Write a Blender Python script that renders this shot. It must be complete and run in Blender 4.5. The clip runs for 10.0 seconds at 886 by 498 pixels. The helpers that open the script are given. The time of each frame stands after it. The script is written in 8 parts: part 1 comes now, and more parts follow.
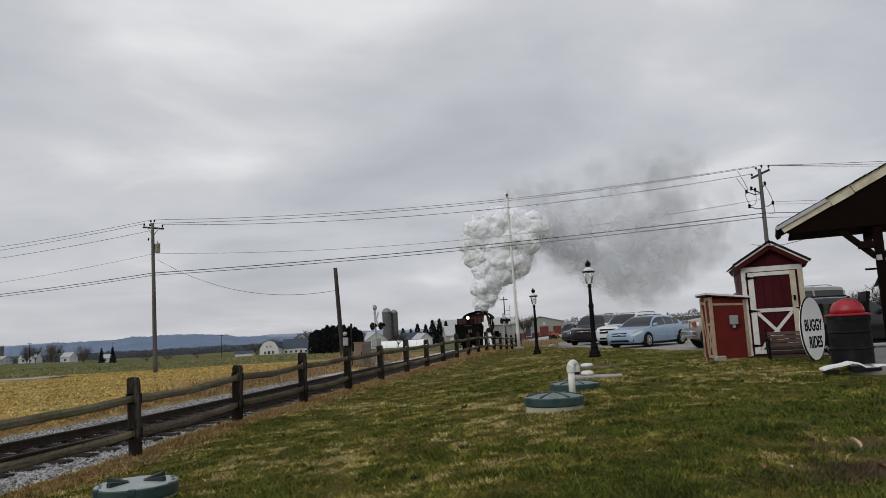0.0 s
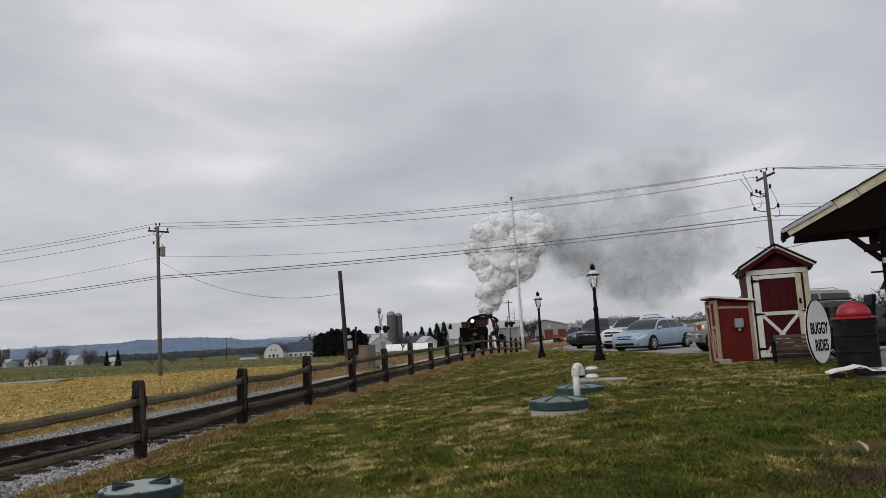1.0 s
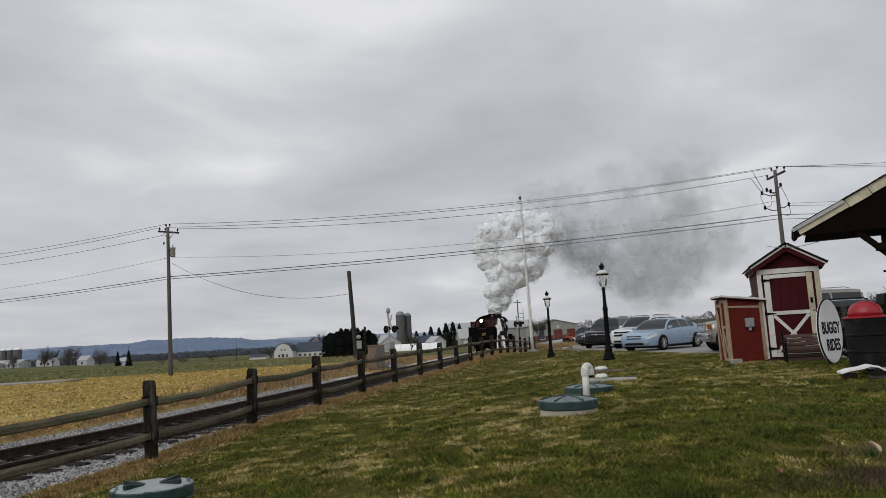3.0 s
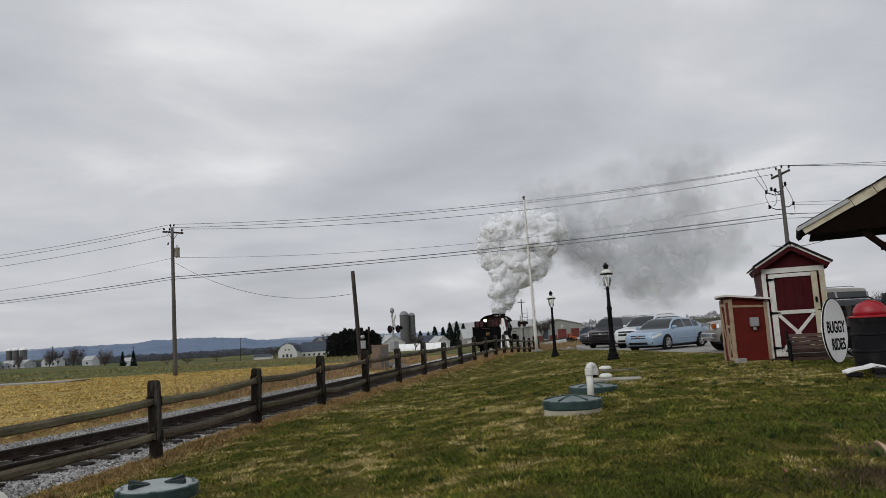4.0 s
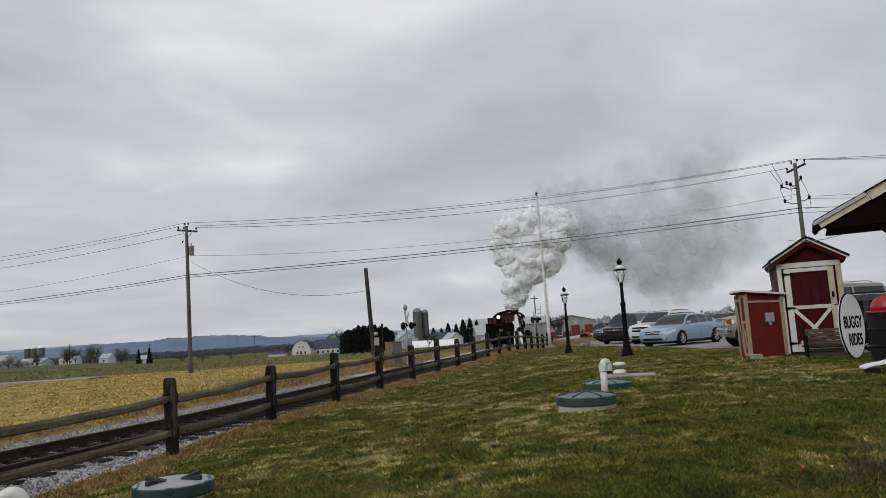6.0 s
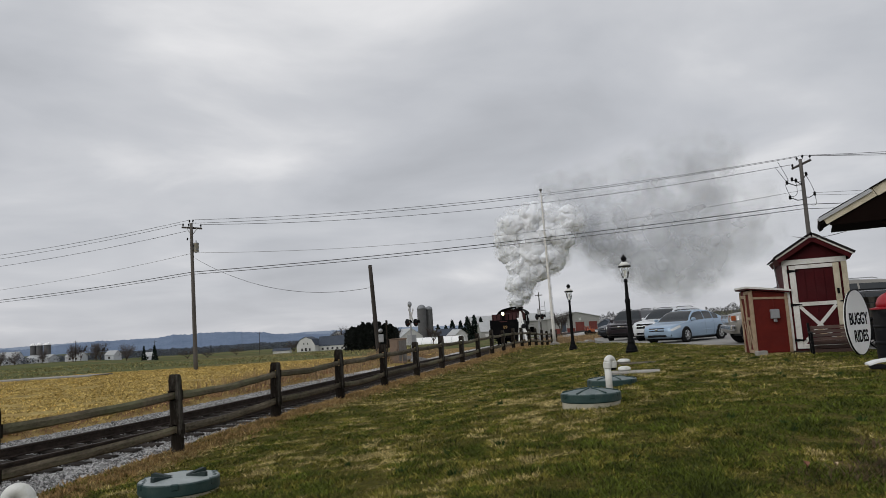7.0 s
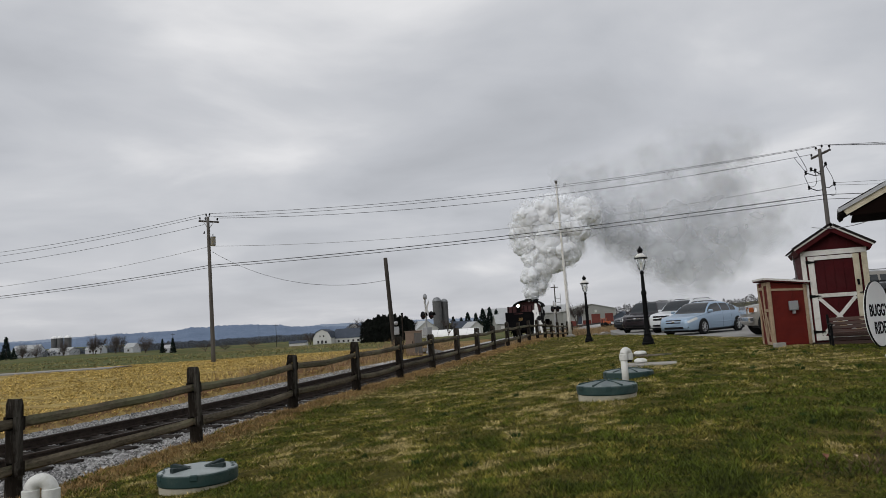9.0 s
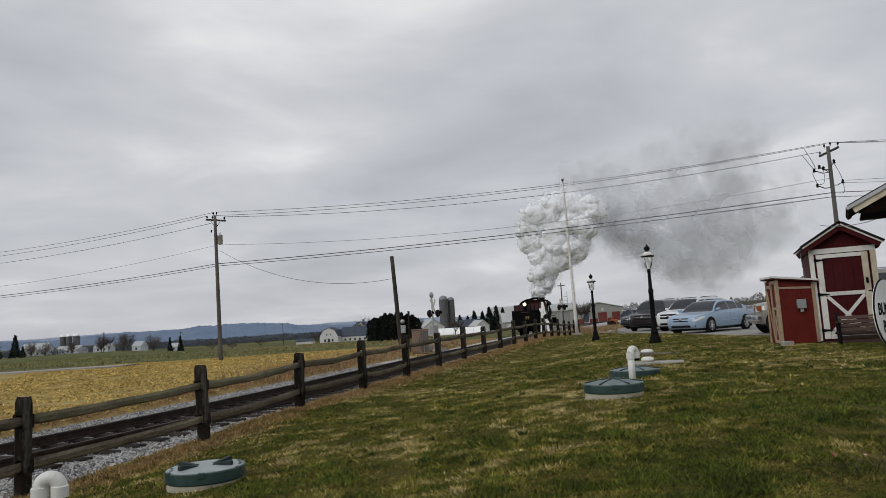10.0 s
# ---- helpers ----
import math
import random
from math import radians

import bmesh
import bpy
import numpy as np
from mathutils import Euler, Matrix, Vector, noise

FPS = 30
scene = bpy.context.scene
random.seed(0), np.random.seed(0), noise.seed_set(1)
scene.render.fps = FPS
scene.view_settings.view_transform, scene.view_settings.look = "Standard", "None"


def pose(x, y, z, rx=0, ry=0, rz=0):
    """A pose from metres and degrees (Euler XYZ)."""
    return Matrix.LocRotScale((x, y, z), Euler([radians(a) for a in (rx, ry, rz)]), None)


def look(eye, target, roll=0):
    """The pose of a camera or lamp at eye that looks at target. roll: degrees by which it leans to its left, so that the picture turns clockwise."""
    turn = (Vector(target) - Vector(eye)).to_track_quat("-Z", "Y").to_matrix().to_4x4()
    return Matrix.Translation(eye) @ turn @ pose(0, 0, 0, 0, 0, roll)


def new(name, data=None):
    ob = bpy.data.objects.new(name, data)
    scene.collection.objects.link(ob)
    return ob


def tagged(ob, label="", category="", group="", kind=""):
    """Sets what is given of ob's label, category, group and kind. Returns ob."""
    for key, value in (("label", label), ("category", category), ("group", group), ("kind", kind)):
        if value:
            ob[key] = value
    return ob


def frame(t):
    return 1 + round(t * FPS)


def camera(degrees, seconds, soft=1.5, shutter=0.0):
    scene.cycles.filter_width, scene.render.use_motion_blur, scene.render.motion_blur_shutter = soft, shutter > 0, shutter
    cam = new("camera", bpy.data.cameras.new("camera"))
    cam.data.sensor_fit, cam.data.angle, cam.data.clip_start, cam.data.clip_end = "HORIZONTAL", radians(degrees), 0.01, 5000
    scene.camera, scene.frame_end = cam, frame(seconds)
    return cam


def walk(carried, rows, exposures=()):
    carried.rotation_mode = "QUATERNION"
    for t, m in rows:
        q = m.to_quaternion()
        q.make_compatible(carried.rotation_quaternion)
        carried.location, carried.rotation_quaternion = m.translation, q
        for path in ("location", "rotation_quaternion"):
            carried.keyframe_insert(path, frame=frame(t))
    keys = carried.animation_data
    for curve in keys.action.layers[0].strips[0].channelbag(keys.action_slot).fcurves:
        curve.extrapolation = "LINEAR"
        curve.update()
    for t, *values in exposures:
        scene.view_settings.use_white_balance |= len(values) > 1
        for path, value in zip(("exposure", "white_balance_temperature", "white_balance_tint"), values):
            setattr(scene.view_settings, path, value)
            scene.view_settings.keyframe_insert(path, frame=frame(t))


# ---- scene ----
# camera and walk
cam = camera(64.19, 10.0, soft=0.5)
EYE = 1.3
PATH = [
    (0, pose(0, 0, EYE, 96.800, 3.100, 0.000)),
    (0.5, pose(0, 0, EYE, 96.924, 3.082, 0.192)),
    (1, pose(0, 0, EYE, 97.073, 3.099, 0.361)),
    (1.5, pose(0, 0, EYE, 97.162, 3.091, 0.569)),
    (2, pose(0, 0, EYE, 97.167, 3.118, 0.771)),
    (2.5, pose(0, 0, EYE, 97.117, 3.143, 0.948)),
    (4, pose(0, 0, EYE, 97.105, 3.219, 1.403)),
    (4.5, pose(0, 0, EYE, 97.113, 3.279, 1.658)),
    (5, pose(0, 0, EYE, 97.068, 3.335, 1.936)),
    (5.5, pose(0, 0, EYE, 96.995, 3.399, 2.214)),
    (7, pose(0, 0, EYE, 96.661, 3.458, 2.818)),
    (7.5, pose(0, 0, EYE, 96.521, 3.468, 2.917)),
    (8, pose(0, 0, EYE, 96.320, 3.547, 3.181)),
    (8.5, pose(0, 0, EYE, 96.157, 3.604, 3.615)),
    (9, pose(0, 0, EYE, 96.124, 3.557, 4.065)),
    (9.5, pose(0, 0, EYE, 96.140, 3.542, 4.434)),
    (10, pose(0, 0, EYE, 96.025, 3.552, 4.590)),
]
walk(cam, PATH)

# overcast sky: Nishita sky veiled by cloud layers
world = bpy.data.worlds.new("overcast")
scene.world = world
world.use_nodes = True
wn = world.node_tree
wn.nodes.clear()


def node(tree, kind, **values):
    n = tree.nodes.new(kind)
    for k, v in values.items():
        n.inputs[k.replace("_", " ")].default_value = v
    return n


def ramp(tree, fac, stops, interp="LINEAR"):
    r = tree.nodes.new("ShaderNodeValToRGB")
    r.color_ramp.interpolation = interp
    el = r.color_ramp.elements
    while len(el) < len(stops):
        el.new(0.5)
    for e, (p, c) in zip(el, stops):
        e.position = p
        e.color = (*c, 1) if len(c) == 3 else c
    tree.links.new(fac, r.inputs[0])
    return r


sky = wn.nodes.new("ShaderNodeTexSky")
sky.sky_type = "NISHITA"
sky.sun_disc = False
sky.sun_elevation = radians(38)
sky.sun_rotation = radians(223)
coord = wn.nodes.new("ShaderNodeTexCoord")
sep = wn.nodes.new("ShaderNodeSeparateXYZ")
wn.links.new(coord.outputs["Generated"], sep.inputs[0])
# a flat cloud deck: the direction divided by its height
hi = wn.nodes.new("ShaderNodeMath"); hi.operation = "MAXIMUM"; hi.inputs[1].default_value = 0.0
wn.links.new(sep.outputs[2], hi.inputs[0])
ad = wn.nodes.new("ShaderNodeMath"); ad.operation = "ADD"; ad.inputs[1].default_value = 0.16
wn.links.new(hi.outputs[0], ad.inputs[0])
dv = wn.nodes.new("ShaderNodeVectorMath"); dv.operation = "DIVIDE"
cmb = wn.nodes.new("ShaderNodeCombineXYZ")
for k in range(3):
    wn.links.new(ad.outputs[0], cmb.inputs[k])
wn.links.new(coord.outputs["Generated"], dv.inputs[0])
wn.links.new(cmb.outputs[0], dv.inputs[1])
big = node(wn, "ShaderNodeTexNoise", Scale=1.15, Detail=7.0, Roughness=0.48, Distortion=0.35)
wn.links.new(dv.outputs[0], big.inputs["Vector"])
clouds = ramp(wn, big.outputs[0], [(0.28, (0.425, 0.44, 0.47)), (0.46, (0.54, 0.556, 0.592)), (0.58, (0.625, 0.637, 0.668)), (0.72, (0.82, 0.82, 0.835))])
# paler towards the horizon
low = ramp(wn, hi.outputs[0], [(0.0, (0.56, 0.56, 0.56)), (0.16, (0.12, 0.12, 0.12)), (0.4, (0, 0, 0))])
mixh = wn.nodes.new("ShaderNodeMixRGB")
mixh.inputs[2].default_value = (0.565, 0.57, 0.61, 1)
wn.links.new(low.outputs[0], mixh.inputs[0])
wn.links.new(clouds.outputs[0], mixh.inputs[1])
bg1 = wn.nodes.new("ShaderNodeBackground"); bg1.inputs[1].default_value = 0.05
bg2 = wn.nodes.new("ShaderNodeBackground"); bg2.inputs[1].default_value = 1.0
mixs = wn.nodes.new("ShaderNodeMixShader"); mixs.inputs[0].default_value = 0.93
out = wn.nodes.new("ShaderNodeOutputWorld")
wn.links.new(sky.outputs[0], bg1.inputs[0])
wn.links.new(mixh.outputs[0], bg2.inputs[0])
wn.links.new(bg1.outputs[0], mixs.inputs[1])
wn.links.new(bg2.outputs[0], mixs.inputs[2])
wn.links.new(mixs.outputs[0], out.inputs[0])

sun_data = bpy.data.lights.new("sun", "SUN")
sun_data.energy, sun_data.angle, sun_data.color = 1.1, radians(50), (1.0, 0.98, 0.95)
sun = new("sun", sun_data)
sun.matrix_world = look((-30, -32, 34), (0, 0, 0))
scene.view_settings.exposure = 0.0
scene.cycles.transparent_max_bounces = 32


# ---- materials ----
def mat(name, c1, c2=None, rough=0.8, metal=0.0, scale=6.0, fine=60.0, bump=0.15, spread=0.35, stain=None, island=0.0, obj=0.0, coat=0.0, stretch=(1, 1, 1), depth=0.01):
    """A surface of two tones: broad variation, fine grain, relief, optional stains and variation from piece to piece."""
    m = bpy.data.materials.new(name)
    m.use_nodes = True
    t = m.node_tree
    b = t.nodes["Principled BSDF"]
    c2 = c2 or tuple(min(1, v * 0.7) for v in c1)
    tc = t.nodes.new("ShaderNodeTexCoord")
    mp = t.nodes.new("ShaderNodeMapping")
    mp.inputs["Scale"].default_value = stretch
    t.links.new(tc.outputs["Object"], mp.inputs[0])
    n1 = node(t, "ShaderNodeTexNoise", Scale=scale, Detail=5.0, Roughness=0.6)
    n2 = node(t, "ShaderNodeTexNoise", Scale=fine, Detail=4.0, Roughness=0.65)
    for n in (n1, n2):
        t.links.new(mp.outputs[0], n.inputs["Vector"])
    mx = t.nodes.new("ShaderNodeMath"); mx.operation = "MULTIPLY_ADD"; mx.inputs[1].default_value = 0.45
    t.links.new(n2.outputs[0], mx.inputs[0])
    sc = t.nodes.new("ShaderNodeMath"); sc.operation = "MULTIPLY"; sc.inputs[1].default_value = 0.55
    t.links.new(n1.outputs[0], sc.inputs[0])
    t.links.new(sc.outputs[0], mx.inputs[2])
    fac = mx.outputs[0]
    r = ramp(t, fac, [(0.5 - spread * 0.5, c2), (0.5 + spread * 0.5, c1)])
    col = r.outputs[0]
    if stain:
        n3 = node(t, "ShaderNodeTexNoise", Scale=scale * 0.45, Detail=6.0, Roughness=0.7, Distortion=0.6)
        t.links.new(mp.outputs[0], n3.inputs["Vector"])
        r3 = ramp(t, n3.outputs[0], [(0.5, (0, 0, 0)), (0.68, (0.75, 0.75, 0.75))])
        ms = t.nodes.new("ShaderNodeMixRGB")
        ms.inputs[2].default_value = (*stain, 1)
        t.links.new(r3.outputs[0], ms.inputs[0])
        t.links.new(col, ms.inputs[1])
        col = ms.outputs[0]
    for amount, kind, socket in ((island, "ShaderNodeNewGeometry", "Random Per Island"), (obj, "ShaderNodeObjectInfo", "Random")):
        if amount:
            g = t.nodes.new(kind)
            mr = t.nodes.new("ShaderNodeMapRange")
            mr.inputs["To Min"].default_value, mr.inputs["To Max"].default_value = 1 - amount, 1 + amount
            t.links.new(g.outputs[socket], mr.inputs[0])
            hs = t.nodes.new("ShaderNodeHueSaturation")
            t.links.new(mr.outputs[0], hs.inputs["Value"])
            t.links.new(col, hs.inputs["Color"])
            col = hs.outputs[0]
    t.links.new(col, b.inputs["Base Color"])
    b.inputs["Roughness"].default_value, b.inputs["Metallic"].default_value = rough, metal
    b.inputs["Coat Weight"].default_value = coat
    if rough >= 0.75:
        b.inputs["Specular IOR Level"].default_value = 0.15
    if bump:
        bp = t.nodes.new("ShaderNodeBump")
        bp.inputs["Strength"].default_value, bp.inputs["Distance"].default_value = bump, depth
        t.links.new(fac, bp.inputs["Height"])
        t.links.new(bp.outputs[0], b.inputs["Normal"])
    return m


WEATHERED = mat("weathered_wood", (0.030, 0.024, 0.019), (0.008, 0.007, 0.006), 0.9, scale=5, fine=45, bump=0.5, spread=0.4, stain=(0.20, 0.19, 0.165), obj=0.25, stretch=(1, 1, 0.35))
RAILWOOD = mat("fence_rail_wood", (0.18, 0.15, 0.105), (0.028, 0.024, 0.018), 0.9, scale=4, fine=40, bump=0.6, spread=0.34, stain=(0.15, 0.16, 0.085), obj=0.25, stretch=(1, 0.2, 1))
TIEWOOD = mat("creosoted_tie", (0.065, 0.056, 0.05), (0.02, 0.018, 0.016), 0.9, scale=6, fine=50, bump=0.5, obj=0.3)
RUST = mat("rusty_rail_steel", (0.07, 0.054, 0.045), (0.02, 0.017, 0.015), 0.55, 0.2, scale=8, fine=90, bump=0.2)
POLEWOOD = mat("utility_pole_wood", (0.15, 0.14, 0.13), (0.065, 0.06, 0.056), 0.9, scale=3, fine=40, bump=0.3, stretch=(1, 1, 0.1))
POLEDARK = mat("tarred_pole_wood", (0.07, 0.062, 0.055), (0.025, 0.022, 0.02), 0.9, scale=3, fine=40, bump=0.3, stretch=(1, 1, 0.1))
WIRE = mat("cable_rubber", (0.02, 0.02, 0.022), (0.013, 0.013, 0.014), 0.6, bump=0)
WIRETHIN = mat("aluminium_wire", (0.16, 0.16, 0.165), (0.11, 0.11, 0.11), 0.5, bump=0)
GALV = mat("galvanised_steel", (0.42, 0.43, 0.44), (0.30, 0.31, 0.32), 0.45, 0.6, scale=5, fine=60, bump=0.05)
BLACKIRON = mat("black_painted_iron", (0.011, 0.011, 0.012), (0.006, 0.006, 0.006), 0.5, scale=10, fine=120, bump=0.1)
WHITEPAINT = mat("white_paint", (0.78, 0.77, 0.74), (0.62, 0.60, 0.55), 0.6, scale=5, fine=70, bump=0.12, stain=(0.45, 0.42, 0.36))
CREAM = mat("cream_weathered_paint", (0.66, 0.60, 0.46), (0.45, 0.39, 0.27), 0.65, scale=5, fine=60, bump=0.2, stain=(0.30, 0.26, 0.18))
BARNRED = mat("barn_red_paint", (0.072, 0.007, 0.009), (0.038, 0.004, 0.006), 0.62, scale=4, fine=60, bump=0.12, stain=(0.06, 0.010, 0.012))
KIOSKRED = mat("brick_red_paint", (0.145, 0.018, 0.012), (0.085, 0.011, 0.009), 0.6, scale=4, fine=60, bump=0.12, stain=(0.12, 0.02, 0.016))
SHINGLE = mat("asphalt_shingle", (0.032, 0.029, 0.028), (0.014, 0.013, 0.013), 0.95, scale=12, fine=200, bump=0.5, obj=0.3, island=0.3)
PVC = mat("white_pvc", (0.74, 0.74, 0.71), (0.60, 0.60, 0.55), 0.4, scale=8, fine=80, bump=0.05, stain=(0.45, 0.44, 0.36))
GREENPLASTIC = mat("dark_green_plastic", (0.018, 0.055, 0.05), (0.011, 0.034, 0.032), 0.5, scale=10, fine=120, bump=0.15, stain=(0.05, 0.075, 0.065))
GREENTOP = mat("faded_green_plastic", (0.115, 0.155, 0.152), (0.06, 0.088, 0.086), 0.42, scale=6, fine=90, bump=0.15, stain=(0.24, 0.27, 0.25))
# Faded lid top, painted paler still for the sky it reflects at grazing angles.
FADED_SHEEN = mat("faded_sheen_plastic", (0.36, 0.40, 0.395), (0.20, 0.235, 0.23), 0.45, scale=6, fine=90, bump=0.15, stain=(0.16, 0.19, 0.185))
CONCRETE = mat("concrete", (0.40, 0.385, 0.35), (0.27, 0.255, 0.23), 0.9, scale=4, fine=80, bump=0.3, stain=(0.22, 0.21, 0.18))
# chalky red paint and matt, sun-bleached black coats reflect little of the sky
for m in (BARNRED, KIOSKRED):
    m.node_tree.nodes["Principled BSDF"].inputs["Specular IOR Level"].default_value = 0.12
for m in (BLACKIRON, WEATHERED, TIEWOOD, SHINGLE, RUST):
    m.node_tree.nodes["Principled BSDF"].inputs["Specular IOR Level"].default_value = 0.03


# ---- shape helpers ----
def thing(name, loc=(0, 0, 0), rz=0.0, label="", category="", group="", kind=""):
    ob = new(name)
    ob.empty_display_size = 0.2
    ob.matrix_basis = pose(*loc, 0, 0, rz)
    return tagged(ob, label, category, group, kind)


def part(name, bm, material, parent=None, label="", smooth=False, kind=""):
    me = bpy.data.meshes.new(name)
    bm.to_mesh(me)
    bm.free()
    me.materials.append(material)
    if smooth:
        me.polygons.foreach_set("use_smooth", [True] * len(me.polygons))
    ob = new(name, me)
    if parent is not None:
        ob.parent = parent
    return tagged(ob, label, kind=kind)


def soft_edges(me_ob, angle=35):
    me_ob.data.set_sharp_from_angle(angle=radians(angle))
    return me_ob


def box(bm, c, s, rot=(0, 0, 0), bevel=0.0):
    m = pose(*c, *rot) @ Matrix.Diagonal((*s, 1))
    r = bmesh.ops.create_cube(bm, size=1, matrix=m)
    if bevel:
        es = {e for v in r["verts"] for e in v.link_edges}
        bmesh.ops.bevel(bm, geom=list(es), offset=bevel, segments=1, affect="EDGES")
    return bm


def rod(bm, a, b, r0, r1=None, seg=10, caps=True):
    a, b = Vector(a), Vector(b)
    d = b - a
    m = Matrix.Translation((a + b) / 2) @ d.to_track_quat("Z", "Y").to_matrix().to_4x4()
    bmesh.ops.create_cone(bm, cap_ends=caps, segments=seg, radius1=r0, radius2=r0 if r1 is None else r1, depth=d.length, matrix=m)
    return bm


def beam(bm, a, b, w, h, bevel=0.0):
    """A squared timber from a to b, w across and h deep."""
    a, b = Vector(a), Vector(b)
    d = b - a
    q = d.to_track_quat("Y", "Z").to_matrix().to_4x4()
    m = Matrix.Translation((a + b) / 2) @ q @ Matrix.Diagonal((w, d.length, h, 1))
    r = bmesh.ops.create_cube(bm, size=1, matrix=m)
    if bevel:
        bmesh.ops.bevel(bm, geom=list({e for v in r["verts"] for e in v.link_edges}), offset=bevel, segments=1, affect="EDGES")
    return bm


def lathe(bm, profile, seg=20, at=(0, 0, 0), axis=None):
    """Turns (radius, height) pairs about z."""
    m = Matrix.Translation(at) @ (axis or Matrix.Identity(4))
    rings = []
    for r, z in profile:
        if r < 1e-5:
            rings.append([bm.verts.new(m @ Vector((0, 0, z)))])
        else:
            rings.append([bm.verts.new(m @ Vector((r * math.cos(k * math.tau / seg), r * math.sin(k * math.tau / seg), z))) for k in range(seg)])
    for p, q in zip(rings, rings[1:]):
        for k in range(seg):
            j = (k + 1) % seg
            vs = [p[k % len(p)], p[j % len(p)], q[j % len(q)], q[k % len(q)]]
            vs = list(dict.fromkeys(vs))
            if len(vs) > 2:
                bm.faces.new(vs)
    for ring, flip in ((rings[0], True), (rings[-1], False)):
        if len(ring) > 2:
            bm.faces.new(ring[::-1] if flip else ring)
    return bm


def tube(bm, pts, r, seg=8, cap=True):
    """A pipe of radius r (or of one radius a point) along points."""
    pts = [Vector(p) for p in pts]
    rs = r if isinstance(r, (list, tuple)) else [r] * len(pts)
    rings = []
    up = Vector((0, 0, 1))
    for i, p in enumerate(pts):
        d = (pts[min(i + 1, len(pts) - 1)] - pts[max(i - 1, 0)]).normalized()
        side = d.cross(up)
        if side.length < 0.05:
            side = d.cross(Vector((1, 0, 0)))
        side.normalize()
        u2 = side.cross(d)
        rings.append([bm.verts.new(p + (side * math.cos(k * math.tau / seg) + u2 * math.sin(k * math.tau / seg)) * rs[i]) for k in range(seg)])
    for a, b in zip(rings, rings[1:]):
        for k in range(seg):
            bm.faces.new((a[k], a[(k + 1) % seg], b[(k + 1) % seg], b[k]))
    if cap:
        bm.faces.new(rings[0][::-1])
        bm.faces.new(rings[-1])
    return bm


def prism(bm, outline, y0, y1, m=None):
    """Extrudes an outline of (x, z) from y0 to y1."""
    m = m or Matrix.Identity(4)
    a = [bm.verts.new(m @ Vector((x, y0, z))) for x, z in outline]
    b = [bm.verts.new(m @ Vector((x, y1, z))) for x, z in outline]
    bm.faces.new(a)
    bm.faces.new(b[::-1])
    n = len(a)
    for k in range(n):
        bm.faces.new((a[k], b[k], b[(k + 1) % n], a[(k + 1) % n]))
    bmesh.ops.recalc_face_normals(bm, faces=bm.faces[:])
    return bm


def mesh_of(name, verts, faces, material, smooth=False, kind="", label="", category="", parent=None):
    me = bpy.data.meshes.new(name)
    me.from_pydata(verts, [], faces)
    me.materials.append(material)
    if smooth:
        me.polygons.foreach_set("use_smooth", [True] * len(me.polygons))
    me.update()
    ob = new(name, me)
    if parent is not None:
        ob.parent = parent
    return tagged(ob, label, category, kind=kind)


def sstep(a, b, v):
    u = min(1.0, max(0.0, (v - a) / (b - a)))
    return u * u * (3 - 2 * u)


def fence_s(x, y):
    """Metres to the lawn side of the fence's line."""
    return (x + 6.55 - 0.226 * y) / 1.025


TRACK = [(-16.6, -20), (-11.3, -3), (-7.48, 11.0), (-6.25, 16.0), (-4.9, 24), (-3.3, 36), (-1.1, 51), (0.85, 62), (3.6, 77), (7.4, 95), (18, 140), (32, 190)]


def track_x(y):
    """The track's centre line, smoothed."""
    y = min(max(y, TRACK[0][1]), TRACK[-1][1] - 1e-6)
    for i in range(len(TRACK) - 1):
        if TRACK[i][1] <= y <= TRACK[i + 1][1]:
            break
    def slope(k):
        a, b = TRACK[max(k - 1, 0)], TRACK[min(k + 1, len(TRACK) - 1)]
        return (b[0] - a[0]) / (b[1] - a[1])
    (x0, y0), (x1, y1) = TRACK[i], TRACK[i + 1]
    h = y1 - y0
    u = (y - y0) / h
    return (2 * u**3 - 3 * u**2 + 1) * x0 + (u**3 - 2 * u**2 + u) * h * slope(i) + (3 * u**2 - 2 * u**3) * x1 + (u**3 - u**2) * h * slope(i + 1)


def rail_top(y):
    return -0.20 - 0.20 * sstep(20, 60, y)


